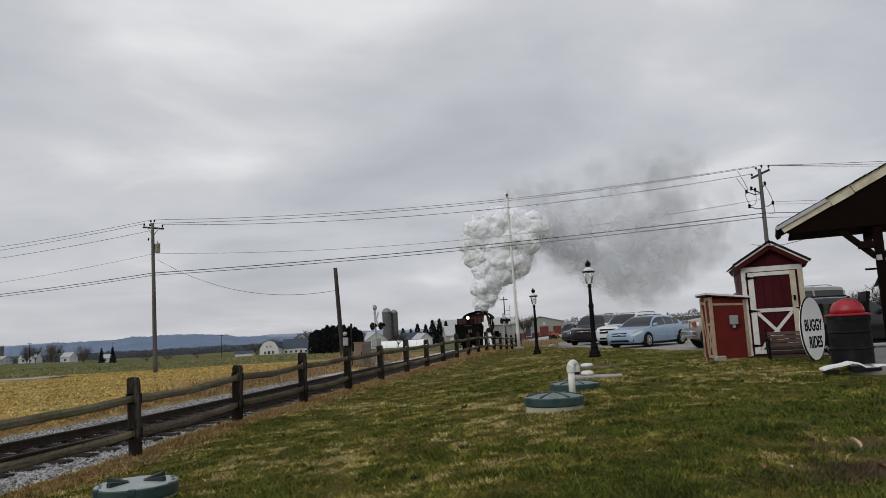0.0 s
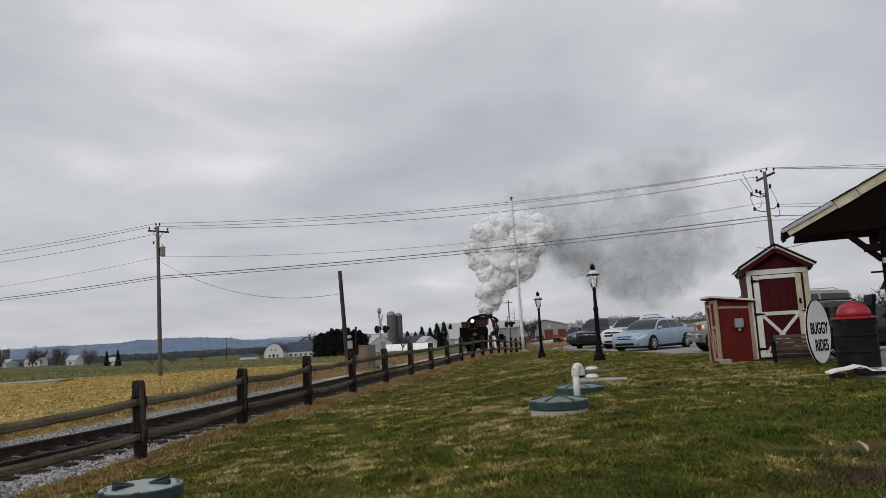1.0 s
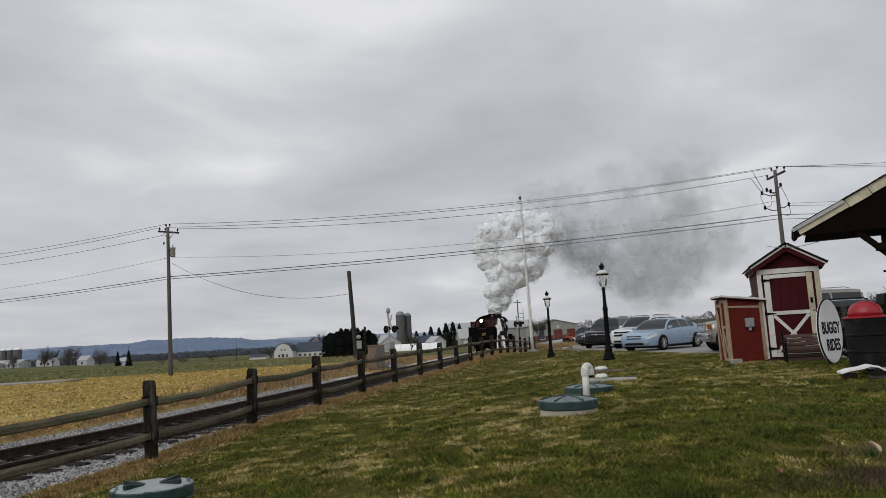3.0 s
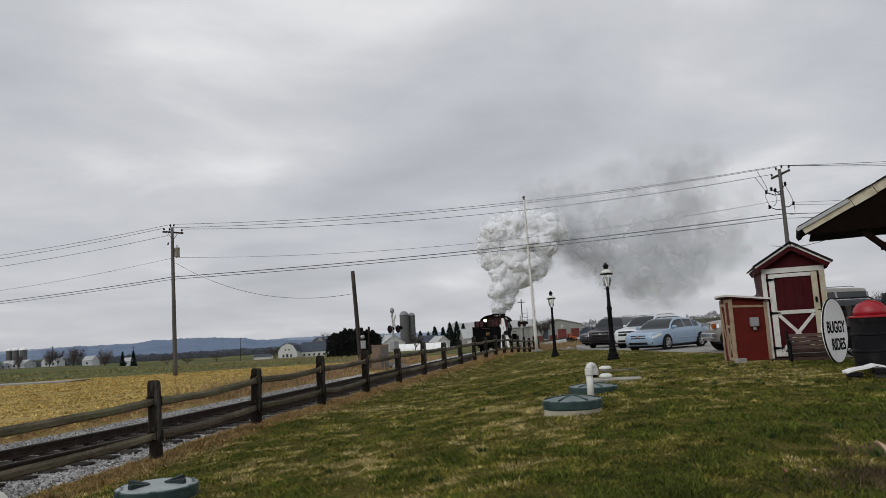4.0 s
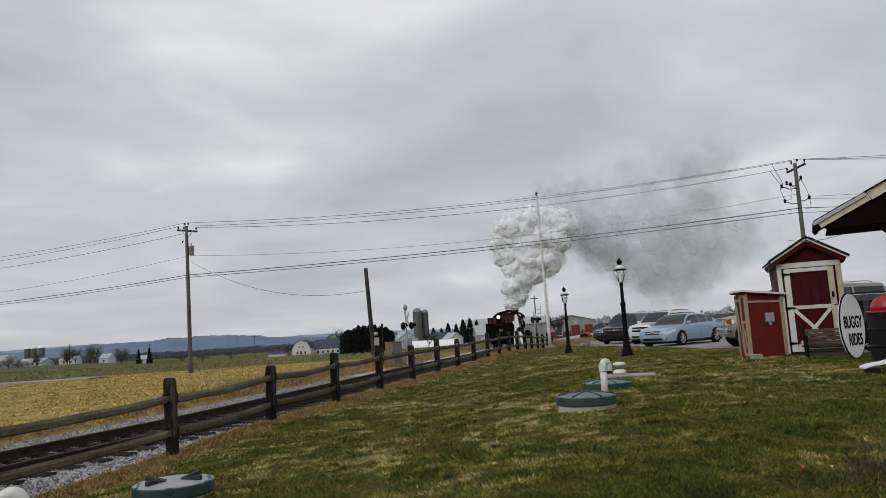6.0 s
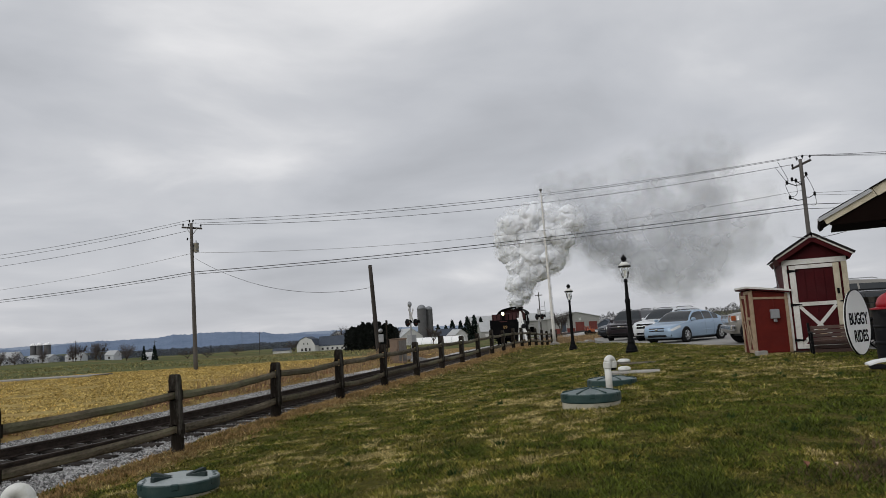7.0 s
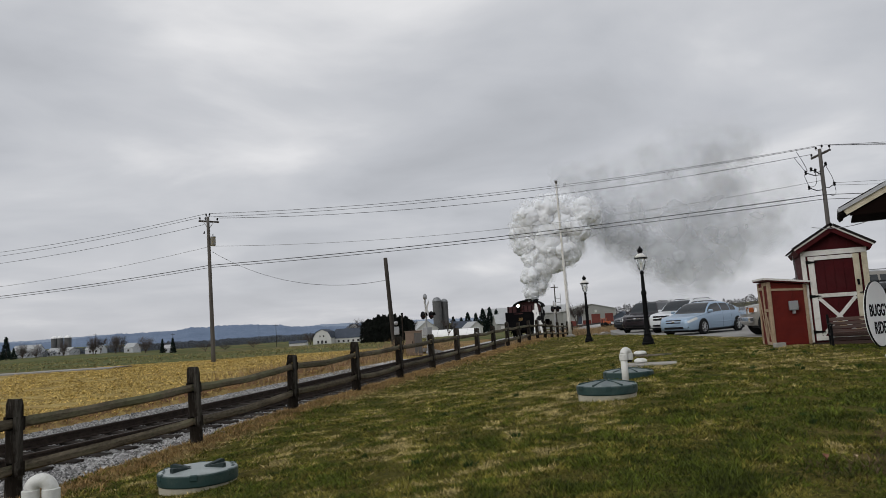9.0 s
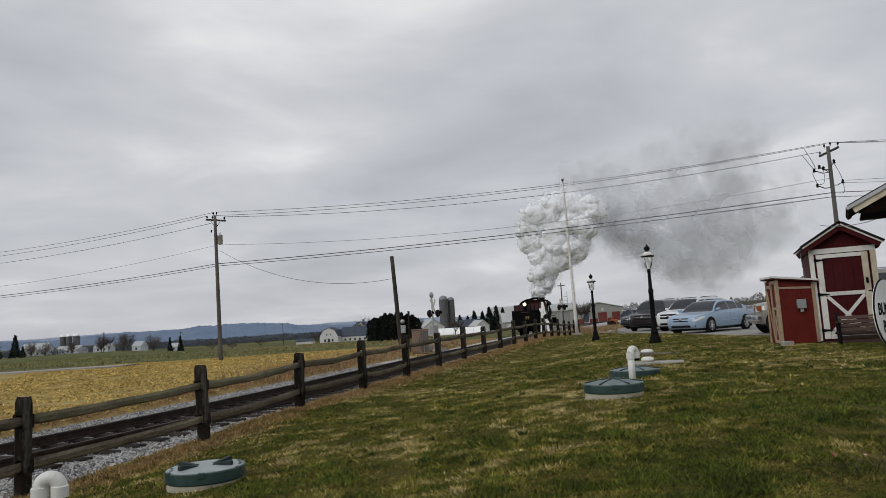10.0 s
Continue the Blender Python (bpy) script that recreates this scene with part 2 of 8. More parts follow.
def ground_z(x, y):
    s = fence_s(x, y)
    r = math.hypot(x, y)
    # the foot of the fence: falls away near the camera, rises along the line
    foot = (0.03 + 0.0108 * (min(y, 35) - 10) - 0.13 * (1 - sstep(8.5, 12.6, y))) * (1 - sstep(0.2, 1.8, s)) * (1 - sstep(40, 52, y))
    lawn = -0.12 + foot + 0.42 * sstep(0, 7, s)
    # the parking area lies a little below the lawn
    lawn -= 0.17 * sstep(-0.5, 0.35, x - float(np.interp(y, (19, 23, 25.2, 28, 33, 40, 46), (9.5, 9.2, 8.3, 7.9, 7.4, 6.9, 7.3)))) * sstep(16.5, 18, y)
    dip = 0.45 + 0.55 * sstep(-0.58, -0.40, x / max(y, 1)) * (1 - 0.35 * sstep(-0.06, 0.02, x / max(y, 1)))
    field = -0.30 - 3.9 * dip * (min(max(r - 30, 0), 420) / 300) ** 1.5
    field += 0.05 * noise.noise((x * 0.09, y * 0.09, 3))
    far_right = sstep(50, 75, y)
    z = lawn if s > 0 else lawn + (field - lawn) * sstep(0, 1.6, -s)
    if s > 0:
        z = lawn + (max(field, -0.6) - lawn) * far_right
    d = x - track_x(y) if -20 < y < 190 else 99
    bed = rail_top(y) - 0.42
    near = 1 - (sstep(2.55, 3.05, d) if d > 0 else sstep(2.9, 3.5, -d))
    z = z + (min(z, bed) - z) * near if s < 1 else z
    if s < 0:
        z += 0.48 * math.exp(-((x + 5.3) ** 2) / 2.4 - ((y - 43.3) ** 2) / 7)
    z += 0.018 * noise.noise((x * 0.9, y * 0.9, 0)) + 0.01 * noise.noise((x * 2.7, y * 2.7, 5))
    if r > 600:
        z += 26 * sstep(600, 2200, r) * (0.5 + 0.5 * noise.noise((x * 0.0012, y * 0.0012, 8)))
    return z


# ---- ground: one sheet to the horizon ----
def graded(lo, hi, fine_lo, fine_hi, step, grow):
    v = list(np.arange(fine_lo, fine_hi, step))
    d, x = step, fine_hi
    while x < hi:
        v.append(x)
        d *= grow
        x += d
    v.append(hi)
    d, x = step, fine_lo - step
    low_side = []
    while x > lo:
        low_side.append(x)
        d *= grow
        x -= d
    low_side.append(lo)
    return low_side[::-1] + v


def zones(x, y):
    s = fence_s(x, y)
    wob = noise.noise((x * 0.5, y * 0.5, 11)) * 0.5 + noise.noise((x * 1.7, y * 1.7, 2)) * 0.25
    lawn = sstep(-0.45, -0.05, s + wob * 0.4) * (1 - sstep(52, 58, y))
    edge = 58 + 0.42 * (x + 25) if x < -8 else 65.2
    left = 1 - sstep(-0.55, -0.15, s)
    stubble = left * (1 - sstep(-1.5, 1.5, y - edge + 3 * wob))
    verge = max(1 - abs(s + 0.15 + wob * 0.35) / 0.6, 0) if y < 52 else 0
    weeds = max(1 - abs(x - track_x(y) + 4.0 + wob) / 1.2, 0) if y < 60 else 0
    if 46 < y < 75 and x > -6:
        verge = max(verge, sstep(50, 56, y) * 0.9)
    return lawn, stubble, max(verge, weeds), min(1.0, weeds)


def ground_material():
    m = bpy.data.materials.new("winter_ground")
    m.use_nodes = True
    t = m.node_tree
    b = t.nodes["Principled BSDF"]
    b.inputs["Roughness"].default_value = 1.0
    b.inputs["Specular IOR Level"].default_value = 0.1
    tc = t.nodes.new("ShaderNodeTexCoord")
    at = t.nodes.new("ShaderNodeAttribute"); at.attribute_name = "zone"
    sp = t.nodes.new("ShaderNodeSeparateColor")
    t.links.new(at.outputs["Color"], sp.inputs[0])

    def nz(scale, detail=5, rough=0.6, stretch=(1, 1, 1)):
        mp = t.nodes.new("ShaderNodeMapping"); mp.inputs["Scale"].default_value = stretch
        t.links.new(tc.outputs["Object"], mp.inputs[0])
        n = node(t, "ShaderNodeTexNoise", Scale=scale, Detail=float(detail), Roughness=rough)
        t.links.new(mp.outputs[0], n.inputs["Vector"])
        return n.outputs[0]

    def mix(fac, a, c, mode="MIX"):
        n = t.nodes.new("ShaderNodeMixRGB"); n.blend_type = mode
        for k, v in enumerate((fac, a, c)):
            if hasattr(v, "links"):
                t.links.new(v, n.inputs[k])
            else:
                n.inputs[k].default_value = v if k == 0 else (*v, 1)
        return n.outputs[0]

    patch = nz(0.55, 6, 0.65)
    blades = nz(26, 5, 0.75)
    grain = nz(7, 5, 0.7)
    lawn_c = ramp(t, patch, [(0.34, (0.048, 0.064, 0.010)), (0.47, (0.105, 0.098, 0.020)), (0.66, (0.16, 0.13, 0.040))]).outputs[0]
    lawn_c = mix(0.85, lawn_c, ramp(t, blades, [(0.34, (0.04, 0.04, 0.04)), (0.68, (1.5, 1.45, 1.25))]).outputs[0], "MULTIPLY")
    lawn_c = mix(0.6, lawn_c, ramp(t, grain, [(0.3, (0.55, 0.55, 0.5)), (0.7, (1.35, 1.3, 1.2))]).outputs[0], "MULTIPLY")
    row = nz(0.5, 5, 0.6, (1, 3, 1))
    stub_c = ramp(t, nz(1.3, 6, 0.75), [(0.32, (0.21, 0.14, 0.048)), (0.5, (0.41, 0.305, 0.11)), (0.7, (0.56, 0.44, 0.19))]).outputs[0]
    stub_c = mix(0.6, stub_c, ramp(t, row, [(0.3, (0.55, 0.6, 0.5)), (0.65, (1.15, 1.1, 1.05))]).outputs[0], "MULTIPLY")
    stub_c = mix(0.7, stub_c, ramp(t, nz(9, 4, 0.75), [(0.3, (0.45, 0.45, 0.45)), (0.7, (1.3, 1.3, 1.3))]).outputs[0], "MULTIPLY")
    far_c = ramp(t, nz(0.035, 4, 0.55, (0.35, 1.6, 1)), [(0.36, (0.15, 0.125, 0.06)), (0.46, (0.078, 0.098, 0.036)), (0.56, (0.105, 0.115, 0.045)), (0.66, (0.20, 0.15, 0.085))]).outputs[0]
    far_c = mix(0.6, far_c, ramp(t, nz(0.7, 6, 0.8, (0.5, 1.5, 1)), [(0.35, (0.6, 0.6, 0.55)), (0.68, (1.5, 1.4, 1.1))]).outputs[0], "MULTIPLY")
    verge_c = ramp(t, nz(3, 6, 0.75), [(0.34, (0.14, 0.085, 0.038)), (0.52, (0.27, 0.18, 0.075)), (0.7, (0.38, 0.275, 0.13))]).outputs[0]
    c = mix(sp.outputs[1], far_c, stub_c)
    c = mix(sp.outputs[0], c, lawn_c)
    c = mix(sp.outputs[2], c, verge_c)
    t.links.new(c, b.inputs["Base Color"])
    bp = t.nodes.new("ShaderNodeBump"); bp.inputs["Strength"].default_value = 0.8; bp.inputs["Distance"].default_value = 0.04
    t.links.new(blades, bp.inputs["Height"])
    t.links.new(bp.outputs[0], b.inputs["Normal"])
    return m


gx = graded(-2600, 2600, -13, 13, 0.4, 1.07)
gy = graded(-60, 2600, 3, 34, 0.4, 1.06)
verts = [(x, y, ground_z(x, y)) for y in gy for x in gx]
nx = len(gx)
faces = [(j * nx + i, j * nx + i + 1, (j + 1) * nx + i + 1, (j + 1) * nx + i) for j in range(len(gy) - 1) for i in range(nx - 1)]
GROUND = ground_material()
ground = mesh_of("ground", verts, faces, GROUND, True, "structure", "winter lawn, straw stubble field and far green farmland", "ground")
za = ground.data.color_attributes.new("zone", "FLOAT_COLOR", "POINT")
za.data.foreach_set("color", np.array([zones(v[0], v[1]) for v in verts], dtype=np.float32).ravel())

# ---- railway track: ballast, ties, rails ----
track = thing("railway_track", label="single railway track with rusty rails on grey crushed stone ballast", category="railway track", kind="structure")
BALLAST = mat("ballast_stone", (0.44, 0.435, 0.425), (0.10, 0.098, 0.095), 0.95, scale=14, fine=90, bump=0.8, island=0.65, depth=0.03)


def track_frame(y):
    d = Vector((track_x(y + 0.5) - track_x(y - 0.5), 1, 0)).normalized()
    return Vector((track_x(y), y, rail_top(y))), d, Vector((d.y, -d.x, 0))


bv, bf = [], []
section = ((-3.6, -0.50), (-3.05, -0.22), (-2.2, -0.215), (-1.3, -0.215), (-0.9, -0.215), (-0.7, -0.235), (0, -0.24), (0.7, -0.235), (0.9, -0.215), (1.3, -0.215), (2.5, -0.235), (3.05, -0.50))
ys = list(np.arange(-18, 60, 0.5)) + list(np.arange(60, 185, 3))
for k, y in enumerate(ys):
    p, d, s = track_frame(y)
    for a, h in section:
        q = p + s * a
        bv.append((q.x, q.y, q.z + h + 0.02 * noise.noise((q.x * 3, q.y * 3, 1))))
    if k:
        n = len(section)
        bf += [((k - 1) * n + i, (k - 1) * n + i + 1, k * n + i + 1, k * n + i) for i in range(n - 1)]
mesh_of("ballast", bv, bf, BALLAST, False, "stuff", "grey crushed stone ballast", parent=track)

# loose stones on the bed where it passes close by
rng = np.random.default_rng(4)
base = np.array([(1, 0, 0), (-1, 0, 0), (0, 1, 0), (0, -1, 0), (0, 0, 1), (0, 0, -1)], float)
tri = [(0, 2, 4), (2, 1, 4), (1, 3, 4), (3, 0, 4), (2, 0, 5), (1, 2, 5), (3, 1, 5), (0, 3, 5)]
sv, sf = [], []
for k in range(52000):
    y = 5 + 29 * rng.random() ** 1.5
    a = rng.uniform(-3.2, 2.75)
    p, d, s = track_frame(y)
    if abs(a) < 0.8 and rng.random() < 0.7:
        continue
    h = np.interp(a, [q[0] for q in section], [q[1] for q in section])
    q = p + s * a
    size = rng.uniform(0.013, 0.032)
    pts = base * (size * rng.uniform(0.6, 1.25, (6, 1))) * (1, 1, 0.8)
    ang = rng.uniform(0, 6.28)
    ca, sa = math.cos(ang), math.sin(ang)
    i0 = len(sv)
    sv += [(q.x + u * ca - v * sa, q.y + u * sa + v * ca, q.z + h + 0.012 + w + 0.25 * size * math.sin(5 * u / size)) for u, v, w in pts]
    sf += [(i0 + i, i0 + j, i0 + l) for i, j, l in tri]
mesh_of("ballast_stones", sv, sf, BALLAST, False, "stuff", "loose grey crushed stones", parent=track)

tie_me = []
for k in range(4):
    bm = bmesh.new()
    box(bm, (0, 0, 0), (2.6, 0.22, 0.17), (0, rng.uniform(-0.5, 0.5), 0), 0.012)
    me = bpy.data.meshes.new("tie")
    bm.to_mesh(me)
    bm.free()
    me.materials.append(TIEWOOD)
    tie_me.append(me)
y = -6.0
k = 0
while y < 80:
    p, d, s = track_frame(y)
    ob = new("tie", tie_me[k % 4])
    ob.parent = track
    ob.matrix_basis = pose(p.x, p.y, p.z - 0.255, 0, 0, math.degrees(math.atan2(s.y, s.x)) + rng.uniform(-1.5, 1.5))
    y += 0.54
    k += 1
prof = [(-0.07, -0.165), (0.07, -0.165), (0.07, -0.15), (0.012, -0.135), (0.010, -0.045), (0.036, -0.035), (0.036, -0.006), (0.028, 0), (-0.028, 0), (-0.036, -0.006), (-0.036, -0.035), (-0.010, -0.045), (-0.012, -0.135), (-0.07, -0.15)]
for side in (-1, 1):
    rv, rf = [], []
    n = len(prof)
    for k, y in enumerate(ys):
        p, d, s = track_frame(y)
        for a, h in prof:
            q = p + s * (side * 0.753 + a)
            rv.append((q.x, q.y, q.z + h))
        if k:
            rf += [((k - 1) * n + i, (k - 1) * n + (i + 1) % n, k * n + (i + 1) % n, k * n + i) for i in range(n)]
    mesh_of("rail", rv, rf, RUST, False, parent=track)

# ---- split rail fence ----
fence = thing("split_rail_fence", label="weathered dark split rail fence along the railway track", category="fence")


def fence_xy(k):
    y = 7.47 + 2.70 * k
    x = -6.61 + 0.226 * y
    if k < 3:
        x -= 0.12 * (3 - k) / 3 + (0.22 if k < 1 else 0)
    return x, y


def fence_base(k):
    x, y = fence_xy(k)
    return Vector((x, y, ground_z(x, y)))


def post_mesh(seed, h):
    """A squared post with slots for two rails, a rounded worn top."""
    r = random.Random(seed)
    bm = bmesh.new()
    w, d = 0.088, 0.062
    levels = [(-0.3, 1), (0.22, 1), (0.24, 0), (0.38, 0), (0.40, 1), (0.70, 1), (0.72, 0), (0.86, 0), (0.88, 1), (h - 0.03, 1), (h, 0.8)]
    # two cheeks and the solid stretches between the slots
    for lo, hi in ((-0.3, 0.24), (0.38, 0.72), (0.86, h)):
        steps = 3
        prev = None
        for i in range(steps + 1):
            z = lo + (hi - lo) * i / steps
            top = 0.82 if (hi == h and i == steps) else 1.0
            ring = []
            for a in range(8):
                ang = math.tau * (a + 0.5) / 8
                cx = max(-0.8, min(0.8, math.cos(ang) * 1.15)) / 0.8 * w
                cy = max(-0.8, min(0.8, math.sin(ang) * 1.15)) / 0.8 * d
                j = 0.006 * noise.noise((seed * 3 + ang, z * 4, 2))
                ring.append(bm.verts.new(((cx + j) * top, (cy - j) * top, z + (0.02 * noise.noise((ang, seed, 0)) if top < 1 else 0))))
            if prev:
                for a in range(8):
                    bm.faces.new((prev[a], prev[(a + 1) % 8], ring[(a + 1) % 8], ring[a]))
            else:
                bm.faces.new(ring[::-1])
            prev = ring
        bm.faces.new(prev)
    for lo, hi in ((0.24, 0.38), (0.72, 0.86)):
        for sx in (-1, 1):
            box(bm, (sx * 0.066, 0, (lo + hi) / 2), (0.042, d * 2 - 0.004, hi - lo + 0.01))
    return bm


N_POST = 19
for k in range(-1, N_POST):
    b = fence_base(k)
    ob = part("post", post_mesh(k + 5, 1.05 + 0.05 * math.sin(k * 2.3)), WEATHERED, fence)
    # the slots run along the fence
    ob.matrix_basis = pose(b.x, b.y, b.z, 1.2 * math.sin(k * 1.7), 1.0 * math.cos(k * 2.9), -12.7 + 3 * math.sin(k * 5.1))
for k in range(-2, N_POST - 1):
    a, b = fence_base(k), fence_base(k + 1)
    for level in (0.31, 0.79):
        r = random.Random(k * 7 + int(level * 100))
        bm = bmesh.new()
        pts, n, rings = [], 12, []
        d = (b - a).normalized()
        side = Vector((d.y, -d.x, 0)).normalized()
        off = (0.012 if k % 2 else -0.012)
        sag = r.uniform(0.015, 0.05)
        for i in range(n + 1):
            u = -0.02 + 1.04 * i / n
            p = a.lerp(b, u) + Vector((0, 0, level - sag * math.sin(math.pi * u) + 0.012 * noise.noise((k, u * 5, level)))) + side * (off + 0.02 * noise.noise((k + 9, u * 3, level)))
            taper = min(1, 0.5 + 7 * min(abs(u + 0.02), abs(1.02 - u)))
            hh, ww = 0.058 * (0.72 + 0.28 * taper), 0.046 * taper
            ring = []
            for (cx, cz) in ((-0.9, -0.75), (0, -1.0), (0.95, -0.6), (1.0, 0.35), (0.35, 1.0), (-0.65, 0.8), (-1.0, 0.1)):
                j = 1 + 0.16 * noise.noise((cx * 3 + k, cz * 3, u * 8))
                ring.append(bm.verts.new(p + side * cx * ww * j + Vector((0, 0, cz * hh * j))))
            rings.append(ring)
        for p, q in zip(rings, rings[1:]):
            for i in range(7):
                bm.faces.new((p[i], p[(i + 1) % 7], q[(i + 1) % 7], q[i]))
        bm.faces.new(rings[0][::-1])
        bm.faces.new(rings[-1])
        bmesh.ops.recalc_face_normals(bm, faces=bm.faces[:])
        part("rail", bm, RAILWOOD, fence)


# ---- utility poles and wires ----
def utility_pole(loc, height, lean=(0, 0), arm_turn=0.0, dark=False, label=""):
    t = thing("utility_pole", loc, 0, label, "utility pole", "roadside utility poles")
    h = height
    tip = Vector((lean[0], lean[1], h))
    bm = bmesh.new()
    n = 10
    tube(bm, [Vector((lean[0], lean[1], h)) * (i / n) - Vector((0, 0, 0.4 if i == 0 else 0)) for i in range(n + 1)], [0.165 - 0.055 * i / n for i in range(n + 1)], 12)
    part("pole", bm, POLEDARK if dark else POLEWOOD, t, smooth=True)
    return t, tip


def insulators(t, where):
    for p in where:
        bm = bmesh.new()
        lathe(bm, [(0.02, 0), (0.02, 0.09), (0.07, 0.10), (0.05, 0.15), (0.075, 0.16), (0.05, 0.22), (0.03, 0.26), (0, 0.27)], 10, p)
        part("insulator", bm, BLACKIRON, t)


pl, tipl = utility_pole((-21.01, 52, ground_z(-21, 52) - 0.02), 11.03, (-0.15, 0), label="tall wooden utility pole with crossarm and transformer in the stubble field")
PL = Vector((-21.01, 52, ground_z(-21, 52)))
bm = bmesh.new()
beam(bm, tipl + Vector((-0.78, 0.15, -0.25)), tipl + Vector((0.78, 0.15, -0.45)), 0.10, 0.13, 0.01)
part("crossarm", bm, POLEDARK, pl)
bm = bmesh.new()
for s in (-1, 1):
    beam(bm, tipl + Vector((s * 0.42, 0.1, -0.36 - s * 0.05)), tipl + Vector((0, 0.12, -0.95)), 0.03, 0.05)
part("arm_brace", bm, GALV, pl)
insulators(pl, [tipl + Vector((-0.68, 0.15, -0.22)), tipl + Vector((-0.25, 0.15, -0.27)), tipl + Vector((0.68, 0.15, -0.38)), tipl + Vector((-0.12, 0, 0)), tipl + Vector((0.14, 0, 0))])
bm = bmesh.new()
lathe(bm, [(0.17, 0), (0.19, 0.04), (0.19, 0.62), (0.21, 0.64), (0.21, 0.69), (0.12, 0.74), (0.04, 0.76), (0.04, 0.9), (0, 0.91)], 16, tipl + Vector((0.36, 0, -2.25)))
part("transformer", bm, GALV, pl, "grey cylindrical transformer can", True)
bm = bmesh.new()
box(bm, tipl + Vector((0.14, 0, -1.8)), (0.14, 0.06, 0.3))
part("bracket", bm, BLACKIRON, pl)
bm = bmesh.new()
box(bm, tipl + Vector((-0.3, 0, -1.2)), (0.1, 0.06, 0.2), (0, 20, 0), 0.02)
part("surge_arrester", bm, BLACKIRON, pl)

pr, tipr = utility_pole((22.0, 47, 0.0), 11.2, (0.05, 0), label="tall wooden utility pole with crossarm, cutouts and line hardware")
bm = bmesh.new()
beam(bm, tipr + Vector((-0.35, 0.55, -0.5)), tipr + Vector((0.42, -0.55, -0.2)), 0.11, 0.13, 0.01)
part("crossarm", bm, POLEDARK, pr)
insulators(pr, [tipr + Vector((-0.32, 0.5, -0.45)), tipr + Vector((0.4, -0.5, -0.12)), tipr + Vector((-0.22, 0, -0.1)), tipr + Vector((0.16, 0, 0.02))])
for dz, dx in ((-1.35, -0.75), (-1.45, -0.5), (-1.55, -1.1), (-2.55, -1.0), (-2.4, 0.6), (-1.05, 0.2)):
    bm = bmesh.new()
    base_p = tipr + Vector((0, 0, dz - 0.15))
    end = tipr + Vector((dx, -0.15, dz))
    tube(bm, [base_p, base_p.lerp(end, 0.5) + Vector((0, 0, -0.12)), end], 0.03, 6)
    lathe(bm, [(0.05, -0.12), (0.10, -0.08), (0.06, 0), (0.10, 0.05), (0.05, 0.14), (0, 0.16)], 8, end)
    part("cutout", bm, BLACKIRON, pr, "dark fuse cutout on an arm")
bm = bmesh.new()
for a, b, sag in (((-1.55, -0.15, -0.1), (-1.0, -0.15, -1.45), 0.25), ((-1.7, -0.1, -0.5), (-1.1, -0.15, -1.5), 0.1), ((-1.1, -0.1, -1.6), (-0.95, -0.1, -2.5), -0.25), ((-0.5, -0.1, -1.5), (-0.9, -0.15, -2.5), 0.3), ((0.15, -0.1, -1.0), (0.6, -0.1, -2.3), 0.25), ((0.62, -0.1, -2.4), (0.3, -0.1, -3.1), 0.3)):
    a, b = tipr + Vector(a), tipr + Vector(b)
    tube(bm, [a.lerp(b, i / 8) + Vector((0.6 * sag * math.sin(math.pi * i / 8), 0, -sag * math.sin(math.pi * i / 8))) for i in range(9)], 0.017, 5)
part("jumper_wire", bm, WIRE, pr, "looping dark jumper wires")


def wire(name, a, b, sag, r, material, label):
    a, b = Vector(a), Vector(b)
    bm = bmesh.new()
    n = 28
    tube(bm, [a.lerp(b, i / n) + Vector((0, 0, -4 * sag * (i / n) * (1 - i / n))) for i in range(n + 1)], r, 5)
    return tagged(part(name, bm, material), label, "wire", "overhead wires")


TL = PL + tipl
TR = Vector((22.05, 47, 11.2))
lines = [((-0.25, 0.15, 0.0), (-0.22, 0, 0.15), 0.80, 0.015), ((0.14, 0, 0.22), (0.16, 0, 0.25), 0.80, 0.015), ((0.68, 0.15, -0.15), (-0.32, 0.5, -0.22), 0.95, 0.016)]
for a, b, sag, r in lines:
    wire("power_line", TL + Vector(a), TR + Vector(b), sag, r, WIRE, "thin overhead power line between two poles")
wire("power_line", TL + Vector((0.25, 0, -2.3)), TR + Vector((-0.1, -0.1, -2.1)), 1.0, 0.012, WIRETHIN, "thin grey neutral wire between two poles")
for dz, r in ((0, 0.026), (-0.17, 0.021)):
    wire("telephone_cable", TL + Vector((0.1, 0, -3.75 + dz)), TR + Vector((0, -0.1, -3.05 + dz * 1.6)), 0.32, r, WIRE, "thick black telephone cable between two poles")
# spans that run on past the poles
FL = Vector((-72, 52 + 14, -0.4 + 11.2))
for a, b, sag, r, mt in (((-0.68, 0.15, 0.0), (0.5, 0, 0), 1.2, 0.015, WIRE), ((-0.12, 0, 0.22), (0.4, 0, 0.5), 1.2, 0.015, WIRE), ((-0.3, 0, -0.6), (0, 0, -0.6), 1.25, 0.015, WIRE), ((-0.1, 0, -2.35), (0, 0, -2.6), 1.4, 0.012, WIRETHIN), ((0, 0, -3.75), (0, 0, -4.0), 0.8, 0.024, WIRE), ((0, 0, -3.92), (0, 0, -4.2), 0.8, 0.018, WIRE)):
    wire("power_line", TL + Vector(a), FL + Vector(b), sag, r, mt, "overhead line running on from a pole")
FR = Vector((60, 44, 11.6))
